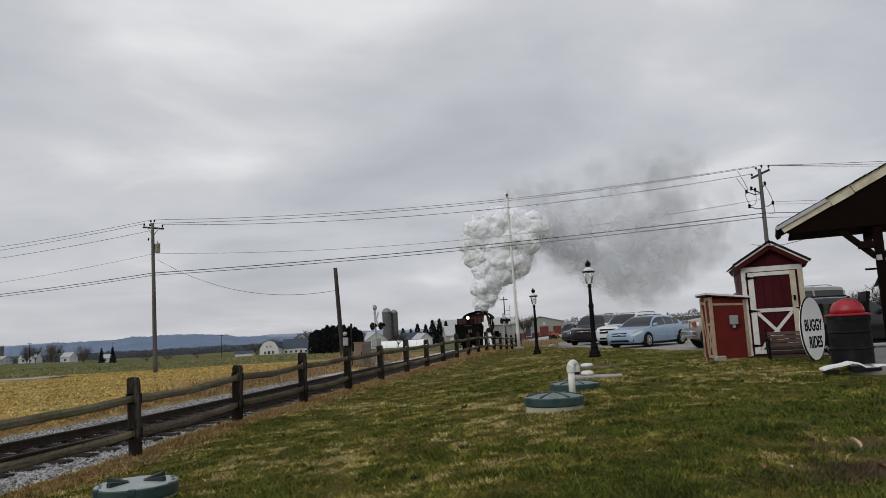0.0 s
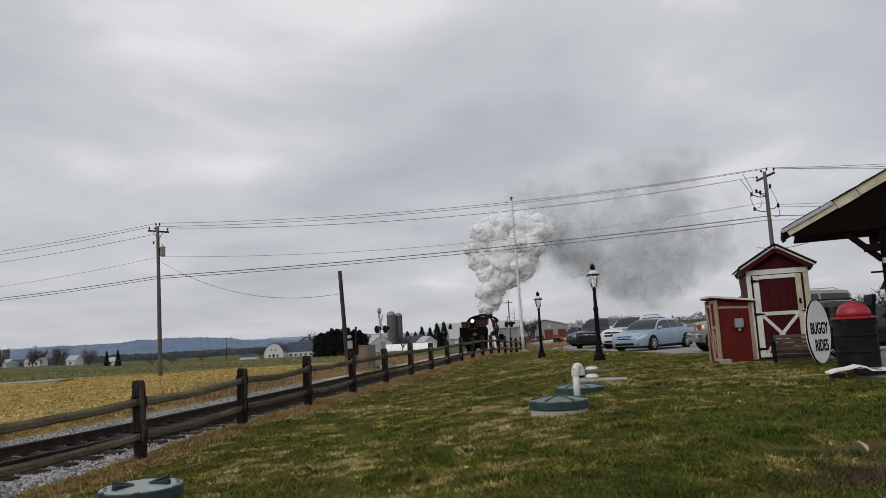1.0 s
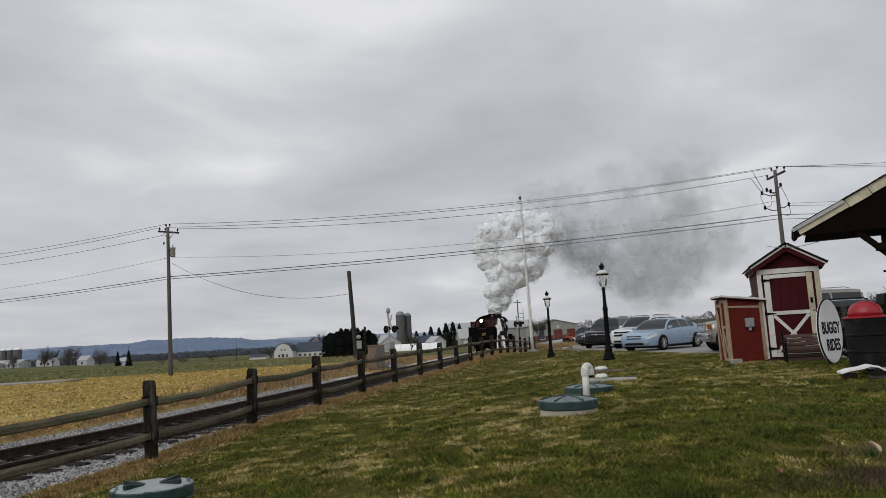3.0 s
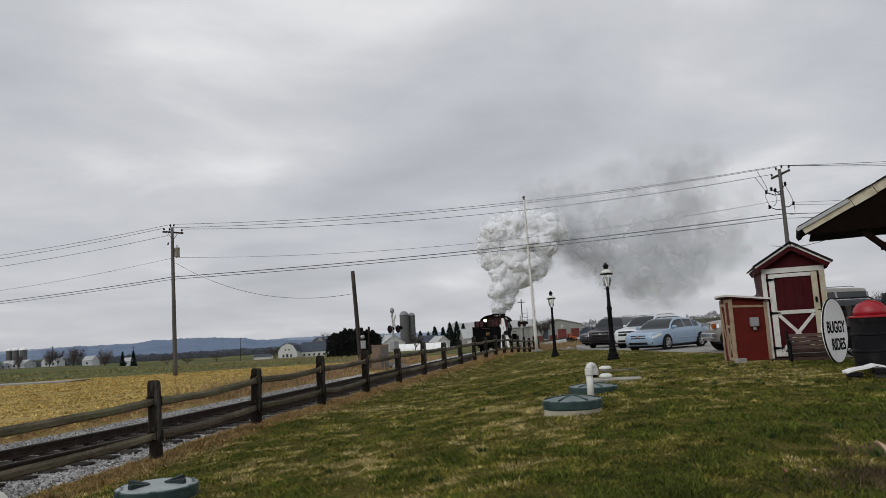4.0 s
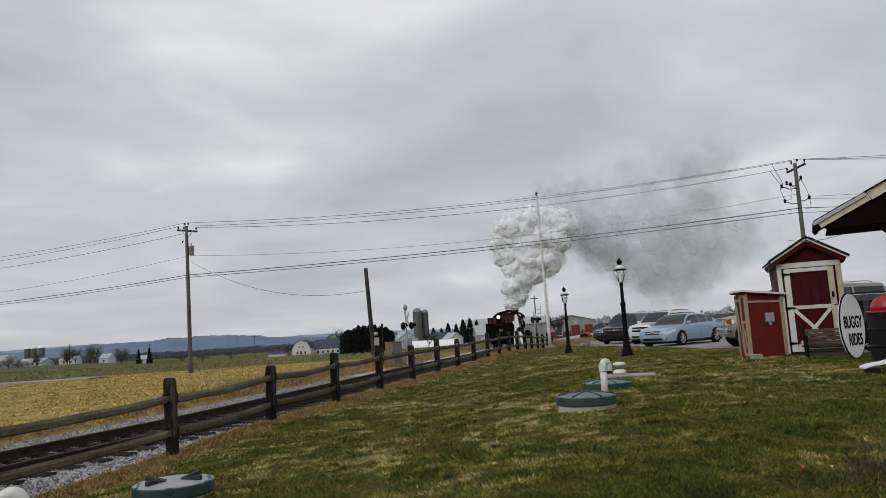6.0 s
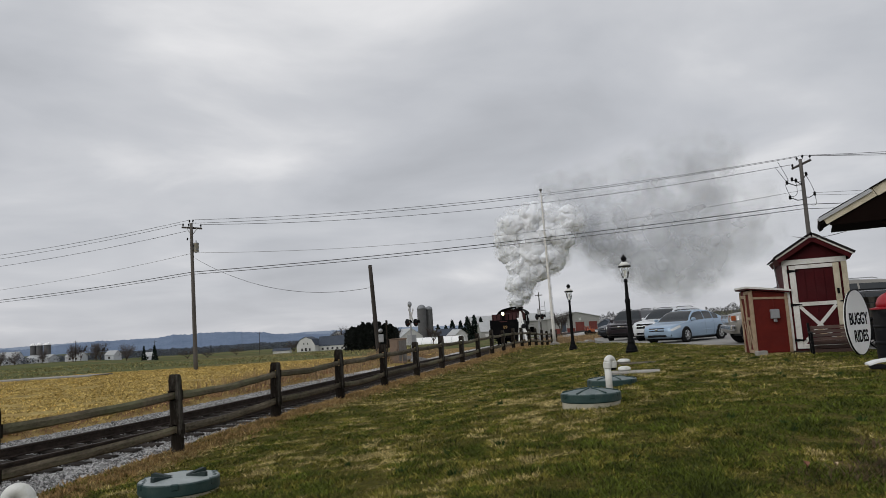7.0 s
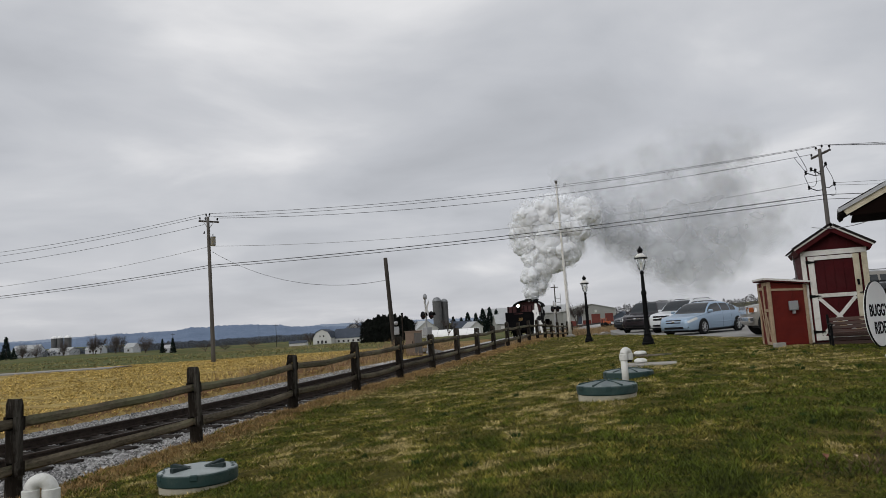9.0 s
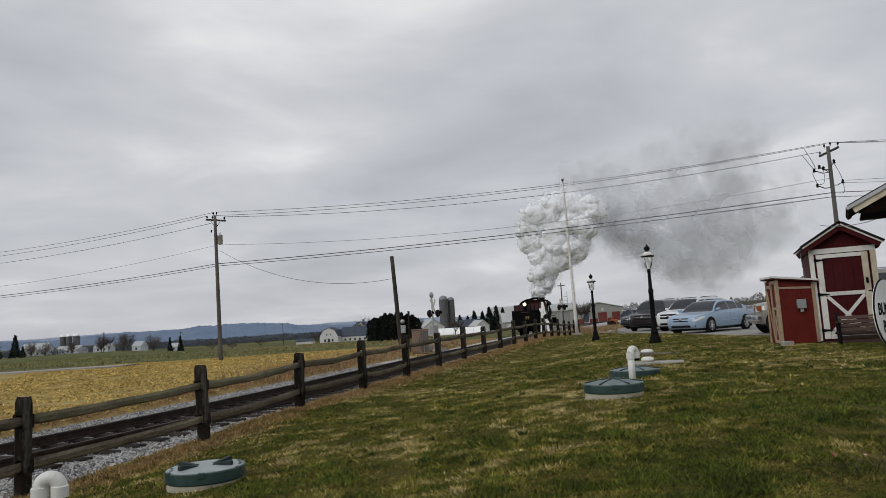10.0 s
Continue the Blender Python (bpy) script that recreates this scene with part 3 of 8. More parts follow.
for a, b, sag, r, mt in (((0.16, 0, 0.25), (0, 0, 0.6), 0.7, 0.015, WIRE), ((0.4, -0.5, 0.1), (0, 0, -0.1), 0.7, 0.015, WIRE), ((0.4, -0.5, 0.1), (0, 0, -1.2), 0.6, 0.015, WIRETHIN), ((0.6, 0, -2.3), (0, 0, -2.0), 0.5, 0.012, WIRETHIN), ((0.6, 0, -2.45), (0, 0, -2.9), 0.6, 0.012, WIRETHIN), ((0, -0.1, -3.05), (0, 0, -3.0), 0.6, 0.022, WIRE), ((0, -0.1, -3.35), (0, 0, -3.3), 0.6, 0.018, WIRE)):
    wire("power_line", TR + Vector(a), FR + Vector(b), sag, r, mt, "overhead line running on from a pole")

# cut-off pole by the crossing, and the service wire to it
st = thing("stub_pole", (-6.24, 44, ground_z(-6.24, 44)), 0, "short leaning wooden utility pole without arms beside the crossing", "utility pole")
bm = bmesh.new()
tube(bm, [(0.02 - 0.29 * i / 6, 0, -0.3 + 6.05 * i / 6) for i in range(7)], [0.145 - 0.025 * i / 6 for i in range(7)], 12)
part("pole", bm, POLEDARK, st, smooth=True)
bm = bmesh.new()
box(bm, (0.22, -0.12, 1.15), (0.3, 0.2, 0.5), bevel=0.02)
part("meter_box", bm, GALV, st, "grey electric meter box")
bm = bmesh.new()
lathe(bm, [(0.13, 0), (0.13, 0.1), (0.10, 0.16), (0, 0.19)], 14, (0.22, -0.23, 1.62), Matrix.Rotation(radians(90), 4, "X"))
part("meter", bm, GALV, st)
bm = bmesh.new()
tube(bm, [(-0.24 + 0.12 * math.sin(a), -0.13, 4.55 + 0.2 * math.cos(a)) for a in np.linspace(0, math.pi, 9)], 0.013, 6)
part("drip_loop", bm, WIRE, st)
wire("service_wire", TL + Vector((0.3, 0, -2.75)), (-6.55, 44, 4.3), 1.15, 0.013, WIRE, "sagging service wire from pole to short pole")

# ---- street lamps and flagpole ----
GLASS = bpy.data.materials.new("lamp_glass")
GLASS.use_nodes = True
gb = GLASS.node_tree.nodes["Principled BSDF"]
gb.inputs["Base Color"].default_value = (0.93, 0.95, 0.94, 1)
gb.inputs["Roughness"].default_value = 0.08
gb.inputs["Transmission Weight"].default_value = 0.92
gb.inputs["IOR"].default_value = 1.15


def street_lamp(loc, k, label):
    t = thing("street_lamp", loc, 0, label, "street lamp", "lawn lamps")
    bm = bmesh.new()
    lathe(bm, [(0.20, -0.05), (0.20, 0.06), (0.17, 0.09), (0.17, 0.16), (0.13, 0.22), (0.11, 0.30), (0.125, 0.33), (0.09, 0.40), (0.078, 0.45), (0.072, 1.55), (0.085, 1.58), (0.085, 1.66), (0.06, 1.70), (0.048, 2.22), (0.075, 2.25), (0.05, 2.29), (0.05, 2.33)], 16)
    part("pole", bm, BLACKIRON, t, "fluted black iron pole with stepped base", True)
    soft_edges(t.children[-1], 40)
    bm = bmesh.new()
    lathe(bm, [(0.06, 2.33), (0.105, 2.37), (0.155, 2.68), (0.15, 2.70), (0.0, 2.705)], 16)
    g = part("globe", bm, GLASS, t, "clear glass lantern globe", True)
    g.visible_shadow = False
    bm = bmesh.new()
    for a in range(4):
        c, s = math.cos(a * math.pi / 2 + 0.6), math.sin(a * math.pi / 2 + 0.6)
        rod(bm, (0.07 * c, 0.07 * s, 2.33), (0.165 * c, 0.165 * s, 2.71), 0.009, seg=6)
    part("cage", bm, BLACKIRON, t)
    bm = bmesh.new()
    lathe(bm, [(0.03, 2.37), (0.035, 2.5), (0.045, 2.58), (0, 2.63)], 10)
    part("bulb", bm, WHITEPAINT, t)
    bm = bmesh.new()
    lathe(bm, [(0.185, 2.70), (0.215, 2.715), (0.215, 2.735), (0.19, 2.745)], 20)
    part("rim", bm, BLACKIRON, t)
    bm = bmesh.new()
    lathe(bm, [(0.19, 2.745), (0.155, 2.80), (0.10, 2.85), (0.085, 2.87), (0, 2.872)], 20)
    part("cap", bm, WHITEPAINT, t, "white domed lamp cap", True)
    bm = bmesh.new()
    lathe(bm, [(0.085, 2.87), (0.05, 2.895), (0.085, 2.94), (0.095, 2.98), (0.07, 3.03), (0.035, 3.05), (0.03, 3.08), (0.012, 3.11), (0, 3.12)], 14)
    part("finial", bm, BLACKIRON, t, smooth=True)
    t.scale = (k, k, k)
    return t


street_lamp((4.85, 23.0, ground_z(4.85, 23.0)), 1.01, "black iron lamp post with glass lantern on the lawn")
street_lamp((4.47, 34.24, ground_z(4.47, 34.24)), 1.02, "smaller-looking black iron lamp post farther along the lawn")

fp = thing("flagpole", (5.39, 51.08, ground_z(5.39, 51.08)), 0, "tall white tapered flagpole without a flag", "flagpole")
bm = bmesh.new()
tube(bm, [(-0.16 * i / 8, 0, 11.05 * i / 8) for i in range(9)], [0.12 - 0.07 * i / 8 for i in range(9)], 14)
part("pole", bm, WHITEPAINT, fp, smooth=True)
bm = bmesh.new()
lathe(bm, [(0.05, 0), (0.07, 0.02), (0.07, 0.06), (0.03, 0.08), (0.085, 0.12), (0.11, 0.19), (0.085, 0.26), (0, 0.30)], 14, (-0.16, 0, 11.05))
part("finial", bm, POLEWOOD, fp, smooth=True)
bm = bmesh.new()
lathe(bm, [(0.34, -0.1), (0.34, 0.12), (0.2, 0.16), (0.17, 0.2)], 16)
part("footing", bm, CONCRETE, fp)
bm = bmesh.new()
box(bm, (0.12, -0.1, 1.3), (0.03, 0.03, 0.16))
tube(bm, [(0.12, -0.1, 1.3), (0.02, -0.1, 6), (-0.1, -0.08, 11)], 0.008, 5)
part("halyard", bm, WIRETHIN, fp)


# ---- paved areas on the right ----
ASPHALT = mat("worn_asphalt", (0.34, 0.33, 0.31), (0.22, 0.213, 0.20), 0.85, scale=0.6, fine=40, bump=0.3, spread=0.5, stain=(0.27, 0.26, 0.24))
SLAB = mat("porch_concrete", (0.27, 0.255, 0.25), (0.17, 0.165, 0.16), 0.8, scale=0.8, fine=30, bump=0.2, spread=0.5, stain=(0.13, 0.125, 0.12))


def paved(name, outline, top, thick, material, label, category):
    bm = bmesh.new()
    up = [bm.verts.new((x, y, top)) for x, y in outline]
    dn = [bm.verts.new((x, y, top - thick)) for x, y in outline]
    bm.faces.new(up)
    n = len(up)
    for k in range(n):
        bm.faces.new((up[k], dn[k], dn[(k + 1) % n], up[(k + 1) % n]))
    bmesh.ops.recalc_face_normals(bm, faces=bm.faces[:])
    return tagged(part(name, bm, material), label, category, kind="structure")


PARK_Z = 0.185
paved("pavement", [(8.2, 51), (7.4, 46), (7.0, 40), (7.5, 33), (8.0, 28), (8.4, 25.2), (9.3, 23.2), (9.6, 20.5), (9.0, 17.9), (14, 12), (45, 5), (70, 20), (70, 58), (26, 64), (12, 57)], PARK_Z, 0.2, ASPHALT, "worn grey asphalt parking area beside the lawn", "parking area")
paved("pavement_porch", [(6.42, 11.35), (8.3, 14.6), (9.6, 16.9), (16, 12.5), (22, 5), (16, 2), (10.4, 7.6)], 0.43, 0.3, SLAB, "smooth grey concrete porch slab", "pavement")

# ---- garden shed ----
shed = thing("garden_shed", (7.37, 17.28, 0.29), -18, "small dark red board shed with white trim and shingle roof", "shed")
shed.scale.x = 1.01
SW, SD, SH, SA = 1.36, 1.9, 2.26, 2.68


def grooved(bm, w, h_left, h_right, z0, step, m, apex=None, depth=0.05):
    """Vertical boards with recessed grooves, along local x, up to a sloping or gabled head."""
    n = max(1, round(w / step))
    for i in range(n):
        a, b = w * i / n + 0.006, w * (i + 1) / n - 0.006
        def head(x):
            if apex is None:
                return h_left + (h_right - h_left) * x / w
            return h_left + (apex - h_left) * (1 - abs(2 * x / w - 1))
        mid = []
        if apex is not None and a < w / 2 < b:
            mid = [(w / 2, head(w / 2))]
        prism(bm, [(a, z0), (b, z0), (b, head(b))] + mid + [(a, head(a))], 0, depth, m)
    prism(bm, [(0, z0), (w, z0), (w, h_right)] + ([(w / 2, apex - 0.01)] if apex else []) + [(0, h_left)], 0.012, depth + 0.01, m)
    return bm


fw = part("front_wall", prism(bmesh.new(), [(0, 0.05), (SW, 0.05), (SW, SH), (SW / 2, SA - 0.01), (0, SH)], 0.012, 0.06), BARNRED, shed)
for i in range(7):
    a, b = SW * i / 7 + 0.006, SW * (i + 1) / 7 - 0.006
    head = [SH + (SA - SH) * (1 - abs(2 * x / SW - 1)) for x in (a, b)]
    part("board", prism(bmesh.new(), [(a, 0.05), (b, 0.05), (b, head[1])] + ([(SW / 2, SA)] if i == 3 else []) + [(a, head[0])], 0, 0.011), BARNRED, fw)
bm = grooved(bmesh.new(), SD, SH, SH, 0.05, 0.2, pose(0, SD, 0, 0, 0, -90))
part("side_wall", bm, BARNRED, shed)
bm = grooved(bmesh.new(), SD, SH, SH, 0.05, 0.2, pose(SW, 0, 0, 0, 0, 90))
part("side_wall", bm, BARNRED, shed)
bm = grooved(bmesh.new(), SW, SH, SH, 0.05, 0.2, pose(SW, SD, 0, 0, 0, 180), SA)
part("back_wall", bm, BARNRED, shed)
bm = bmesh.new()
box(bm, (SW / 2, SD / 2, 0.02), (SW, SD, 0.16))
part("skid", bm, TIEWOOD, shed)
# roof: two decks, fascia, shingle courses
OV, slope = 0.105, math.atan2(SA - SH, SW / 2)
run = (SW / 2 + OV) / math.cos(slope)
for sx in (-1, 1):
    def roof_m(u, v, w):
        """u down the slope from the ridge, v along the ridge, w out of the deck"""
        return Vector((SW / 2 + sx * (u * math.cos(slope) + w * math.sin(slope)), v, SA + 0.02 - u * math.sin(slope) + w * math.cos(slope)))
    def deck(bm, u0, u1, v0, v1, w0, w1):
        c = [roof_m(u, v, w) for u, v, w in ((u0, v0, w0), (u1, v0, w0), (u1, v1, w0), (u0, v1, w0), (u0, v0, w1), (u1, v0, w1), (u1, v1, w1), (u0, v1, w1))]
        vs = [bm.verts.new(p) for p in c]
        for f in ((0, 1, 2, 3), (4, 5, 6, 7), (0, 1, 5, 4), (1, 2, 6, 5), (2, 3, 7, 6), (3, 0, 4, 7)):
            bm.faces.new([vs[i] for i in f])
        bmesh.ops.recalc_face_normals(bm, faces=bm.faces[:])
        return bm
    roof = part("roof", deck(bmesh.new(), 0, run, -0.16, SD + 0.16, 0, 0.03), BARNRED, shed)
    part("fascia", deck(bmesh.new(), 0, run, -0.185, -0.162, -0.09, 0.03), BARNRED, roof)
    part("drip_edge", deck(bmesh.new(), 0, run + 0.01, -0.21, -0.162, 0.012, 0.046), WHITEPAINT, roof)
    part("eave_board", deck(bmesh.new(), run - 0.02, run, -0.16, SD + 0.16, -0.12, -0.002), BARNRED, roof)
    part("rake_shingle", deck(bmesh.new(), 0, run + 0.03, -0.225, -0.14, 0.048, 0.10), SHINGLE, roof)
    courses = 7
    for i in range(courses):
        u0, u1 = run * i / courses, run * (i + 1) / courses + 0.03
        cuts = [-0.185]
        r = random.Random(i * 3 + sx)
        while cuts[-1] < SD + 0.1:
            cuts.append(min(SD + 0.185, cuts[-1] + r.uniform(0.24, 0.36)))
        for a, b in zip(cuts, cuts[1:]):
            lift = 0.055 + 0.006 * r.random()
            part("shingle", deck(bmesh.new(), u0, u1, a + 0.003, b - 0.003, lift - 0.008 + 0.004 * (i % 2), lift + 0.024 + 0.006 * (i % 2)), SHINGLE, roof)
bm = bmesh.new()
for i in range(8):
    v = -0.19 + i * (SD + 0.38) / 8
    prism(bm, [(SW / 2 - 0.15, SA - 0.02), (SW / 2, SA + 0.115), (SW / 2 + 0.15, SA - 0.02), (SW / 2 + 0.15, SA + 0.0), (SW / 2, SA + 0.14), (SW / 2 - 0.15, SA + 0.0)], v, v + (SD + 0.38) / 8 + 0.03 - 0.002 * i)
part("ridge_cap", bm, SHINGLE, shed)
# trim round the doorway
bm = bmesh.new()
for x0, x1, z0, z1 in ((0.0, 0.10, 0.06, 2.2), (SW - 0.12, SW - 0.005, 0.06, 2.2)):
    box(bm, ((x0 + x1) / 2, -0.014, (z0 + z1) / 2), (x1 - x0, 0.024, z1 - z0), bevel=0.004)
    part("trim_board", bm, WHITEPAINT if x0 == 0 else CREAM, shed)
    bm = bmesh.new()
box(bm, (SW / 2, -0.016, 2.14), (SW - 0.005, 0.026, 0.12), bevel=0.004)
part("trim_board", bm, WHITEPAINT, shed)
# door with stiles, rails and cross brace, slightly proud
door = part("door", grooved(bmesh.new(), 0.80, 2.06, 2.06, 0.1, 0.2, pose(0.27, -0.02, 0)), BARNRED, shed, "boarded red door with white cross brace")
for x0, x1, z0, z1, mt in ((0.14, 0.27, 0.1, 2.06, WHITEPAINT), (1.06, 1.19, 0.1, 2.06, CREAM), (0.27, 1.06, 1.97, 2.06, WHITEPAINT), (0.27, 1.06, 1.09, 1.18, WHITEPAINT), (0.27, 1.06, 0.1, 0.2, WHITEPAINT)):
    bm = bmesh.new()
    box(bm, ((x0 + x1) / 2, -0.036, (z0 + z1) / 2), (x1 - x0 - 0.003, 0.026, z1 - z0), bevel=0.004)
    part("door_rail", bm, mt, door)
for a, b in (((0.29, -0.034, 1.08), (1.04, -0.034, 0.21)), ((1.04, -0.030, 1.08), (0.29, -0.030, 0.21))):
    bm = bmesh.new()
    beam(bm, a, b, 0.018, 0.075, 0.003)
    part("brace", bm, WHITEPAINT, door)
for z in (1.93, 1.13, 0.3):
    bm = bmesh.new()
    prism(bm, [(0.09, z - 0.045), (0.17, z - 0.03), (0.34, z - 0.008), (0.34, z + 0.008), (0.17, z + 0.03), (0.09, z + 0.045)], -0.062, -0.05)
    part("hinge", bm, BLACKIRON, door, "black strap hinge")
bm = bmesh.new()
box(bm, (1.12, -0.065, 1.40), (0.05, 0.03, 0.13), bevel=0.01)
part("latch", bm, BLACKIRON, door)
bm = bmesh.new()
rod(bm, (1.12, -0.06, 1.16), (1.22, -0.06, 1.16), 0.012, seg=6)
part("bolt", bm, BLACKIRON, door)
bm = bmesh.new()
tube(bm, [(-0.16, 0.1, 2.12), (-0.13, 0.2, 1.8), (-0.05, 0.3, 1.35)], 0.012, 6)
part("downspout_cable", bm, WIRETHIN, shed)

# ---- red meter kiosk ----
kiosk = thing("meter_kiosk", (6.54, 17.3, 0.29), -6, "small brick red utility kiosk with pale trim and sloping roof", "utility kiosk")
KW, KD, KL, KR = 0.86, 0.9, 1.56, 1.45
TRIM = mat("bare_kiosk_trim", (0.50, 0.39, 0.27), (0.24, 0.17, 0.11), 0.8, scale=5, fine=50, bump=0.3, spread=0.45, stain=(0.20, 0.13, 0.08))
bm = bmesh.new()
prism(bm, [(0.02, 0.04), (KW - 0.02, 0.04), (KW - 0.02, KR - 0.02), (0.02, KL - 0.02)], 0.02, KD - 0.02)
body = part("body", bm, KIOSKRED, kiosk)
for a, b, w in (((0.035, 0.0, 0.04), (0.035, 0.0, KL - 0.02), 0.07), ((KW - 0.035, 0.0, 0.04), (KW - 0.035, 0, KR - 0.02), 0.07)):
    bm = bmesh.new()
    box(bm, ((a[0] + b[0]) / 2, 0.008, (a[2] + b[2]) / 2), (w, 0.03, b[2] - a[2]), bevel=0.004)
    part("corner_board", bm, TRIM, kiosk)
bm = bmesh.new()
beam(bm, (0.07, 0.01, KL - 0.21), (KW - 0.07, 0.01, KR - 0.13), 0.022, 0.05)
part("trim_rail", bm, TRIM, kiosk)
for y0, y1, z0, z1 in ((0.0, 0.08, 0.04, 1.53), (0.40, 0.47, 0.04, 1.53), (KD - 0.08, KD, 0.04, 1.53), (0.08, 0.40, 1.45, 1.53), (0.08, 0.40, 0.83, 0.90), (0.08, 0.4, 0.05, 0.12), (0.47, KD - 0.08, 1.36, 1.43)):
    bm = bmesh.new()
    box(bm, (0.006, (y0 + y1) / 2, (z0 + z1) / 2), (0.03, y1 - y0 - 0.002, z1 - z0), bevel=0.004)
    part("door_frame", bm, TRIM, kiosk)
for a, b in (((0.004, 0.09, 0.13), (0.004, 0.39, 0.82)), ((0.007, 0.39, 0.13), (0.007, 0.09, 0.82)), ((0.004, 0.49, 0.13), (0.004, 0.8, 1.3))):
    bm = bmesh.new()
    beam(bm, a, b, 0.016, 0.05)
    part("brace", bm, TRIM, kiosk)
bm = bmesh.new()
prism(bm, [(-0.08, KL + 0.005), (KW + 0.05, KR - 0.012), (KW + 0.05, KR + 0.045), (-0.08, KL + 0.062)], -0.08, KD + 0.06)
part("roof", bm, BARNRED, kiosk)
bm = bmesh.new()
prism(bm, [(-0.095, KL + 0.035), (KW + 0.065, KR + 0.018), (KW + 0.065, KR + 0.062), (-0.095, KL + 0.08)], -0.095, KD + 0.075)
part("roof_sheet", bm, WHITEPAINT, kiosk, "pale metal roof sheet")
bm = bmesh.new()
box(bm, (0.52, -0.045, 0.95), (0.20, 0.09, 0.22), bevel=0.012)
mb = part("meter_box", bm, GALV, kiosk, "small grey meter box")
bm = bmesh.new()
box(bm, (0.52, -0.04, 0.80), (0.07, 0.06, 0.09), bevel=0.01)
part("socket", bm, GALV, mb)
bm = bmesh.new()
rod(bm, (0.52, -0.02, 1.06), (0.52, -0.02, 1.3), 0.012, seg=6)
part("conduit", bm, KIOSKRED, mb)
blk = thing("concrete_block", (6.56, 17.0, 0.27), 10, "grey concrete block at the foot of the kiosk", "concrete block")
bm = bmesh.new()
box(bm, (0, 0, 0.07), (0.24, 0.16, 0.13), bevel=0.012)
part("block", bm, CONCRETE, blk)

# ---- slatted bench in front of the shed ----
BENCHWOOD = mat("brown_bench_wood", (0.095, 0.048, 0.035), (0.045, 0.025, 0.02), 0.7, scale=5, fine=60, bump=0.2, stretch=(0.2, 1, 1), obj=0.25, stain=(0.12, 0.09, 0.075))
bench = thing("garden_bench", (7.52, 16.62, 0.285), -18, "brown slatted wooden bench in front of the shed door", "bench")
for i in range(7):
    bm = bmesh.new()
    box(bm, (0.55, 0.03 + 0.018 * i, 0.06 + i * 0.088), (1.04, 0.02, 0.076), (-11, 0, 0), 0.004)
    part("slat", bm, BENCHWOOD, bench)
for i in range(3):
    bm = bmesh.new()
    box(bm, (0.55, -0.06 - 0.09 * i, 0.30), (1.04, 0.08, 0.02), bevel=0.004)
    ob = part("seat_slat", bm, BENCHWOOD, bench)
for x in (0.02, 1.08):
    bm = bmesh.new()
    beam(bm, (x, -0.02, -0.02), (x, 0.16, 0.70), 0.05, 0.07, 0.006)
    beam(bm, (x, -0.30, -0.02), (x, -0.28, 0.46), 0.05, 0.06, 0.006)
    beam(bm, (x, -0.36, 0.48), (x, 0.10, 0.50), 0.07, 0.03, 0.006)
    beam(bm, (x, -0.29, 0.27), (x, 0.06, 0.27), 0.04, 0.05)
    part("end_frame", bm, BLACKIRON if x < 0.5 else BENCHWOOD, bench)
# Added pale strips paint the light bits seen through the slat gaps.
for i, (x, z) in enumerate(((0.28, 0.49), (0.72, 0.53), (0.32, 0.40), (0.86, 0.40), (0.6, 0.31))):
    bm = bmesh.new()
    box(bm, (x, 0.018 + 0.018 * (z - 0.06) / 0.088, z + 0.045), (0.14, 0.006, 0.016))
    part("worn_strip", bm, TRIM, bench)


# ---- lettering ----
def letters(name, text, size, material, parent, m, squeeze=1.0, bold=0.0):
    c = bpy.data.curves.new(name, "FONT")
    c.body, c.size, c.align_x, c.align_y, c.extrude, c.offset = text, size, "CENTER", "CENTER", 0.003, bold
    tmp = bpy.data.objects.new(name, c)
    scene.collection.objects.link(tmp)
    me = bpy.data.meshes.new_from_object(tmp.evaluated_get(bpy.context.evaluated_depsgraph_get()))
    bpy.data.objects.remove(tmp)
    me.name = name
    me.materials.clear()
    me.materials.append(material)
    ob = new(name, me)
    ob.parent = parent
    ob.matrix_basis = m @ Matrix.Diagonal((squeeze, 1, 1, 1))
    return ob


# ---- round sign ----
SIGNWHITE = mat("sign_white", (0.90, 0.90, 0.89), (0.84, 0.84, 0.83), 0.5, scale=4, fine=50, bump=0.03)
BLACKPAINT = mat("black_paint", (0.016, 0.016, 0.017), (0.011, 0.011, 0.012), 0.5, scale=8, fine=90, bump=0.05)
BLACKPAINT.node_tree.nodes["Principled BSDF"].inputs["Specular IOR Level"].default_value = 0.05
sign = thing("round_sign", (7.66, 14.86, 0.30), 31, "round white sign board with black rim and black lettering", "sign")
SR = 0.67
tilt = pose(0, 0, SR + 0.01, -0.5, 0, 0)
face_m = tilt @ Matrix.Rotation(radians(90), 4, "X")
bm = bmesh.new()
lathe(bm, [(SR - 0.012, 0.075), (SR - 0.004, 0.078), (SR, 0.07), (SR, 0.045), (SR - 0.02, 0.04), (SR - 0.12, 0.04)], 48)
ob = part("rim", bm, BLACKPAINT, sign, "black rim")
bm2 = bmesh.new()
lathe(bm2, [(SR - 0.022, 0.02), (SR - 0.022, 0.081), (SR - 0.026, 0.084), (0, 0.084)], 48)
face = part("face", bm2, SIGNWHITE, sign, "white round face")
for o in (ob, face):
    o.matrix_basis = face_m @ Matrix.Diagonal((0.60, 1, 1, 1))
letters("lettering", "BUGGY", 0.33, BLACKPAINT, face, pose(0, 0.06, 0.088), 0.92, 0.008)
letters("lettering", "RIDES", 0.33, BLACKPAINT, face, pose(0.05, -0.29, 0.088), 0.92, 0.008)
bm = bmesh.new()
beam(bm, (0.30, 0.03, 1.22), (0.46, 0.10, 0.45), 0.03, 0.05)
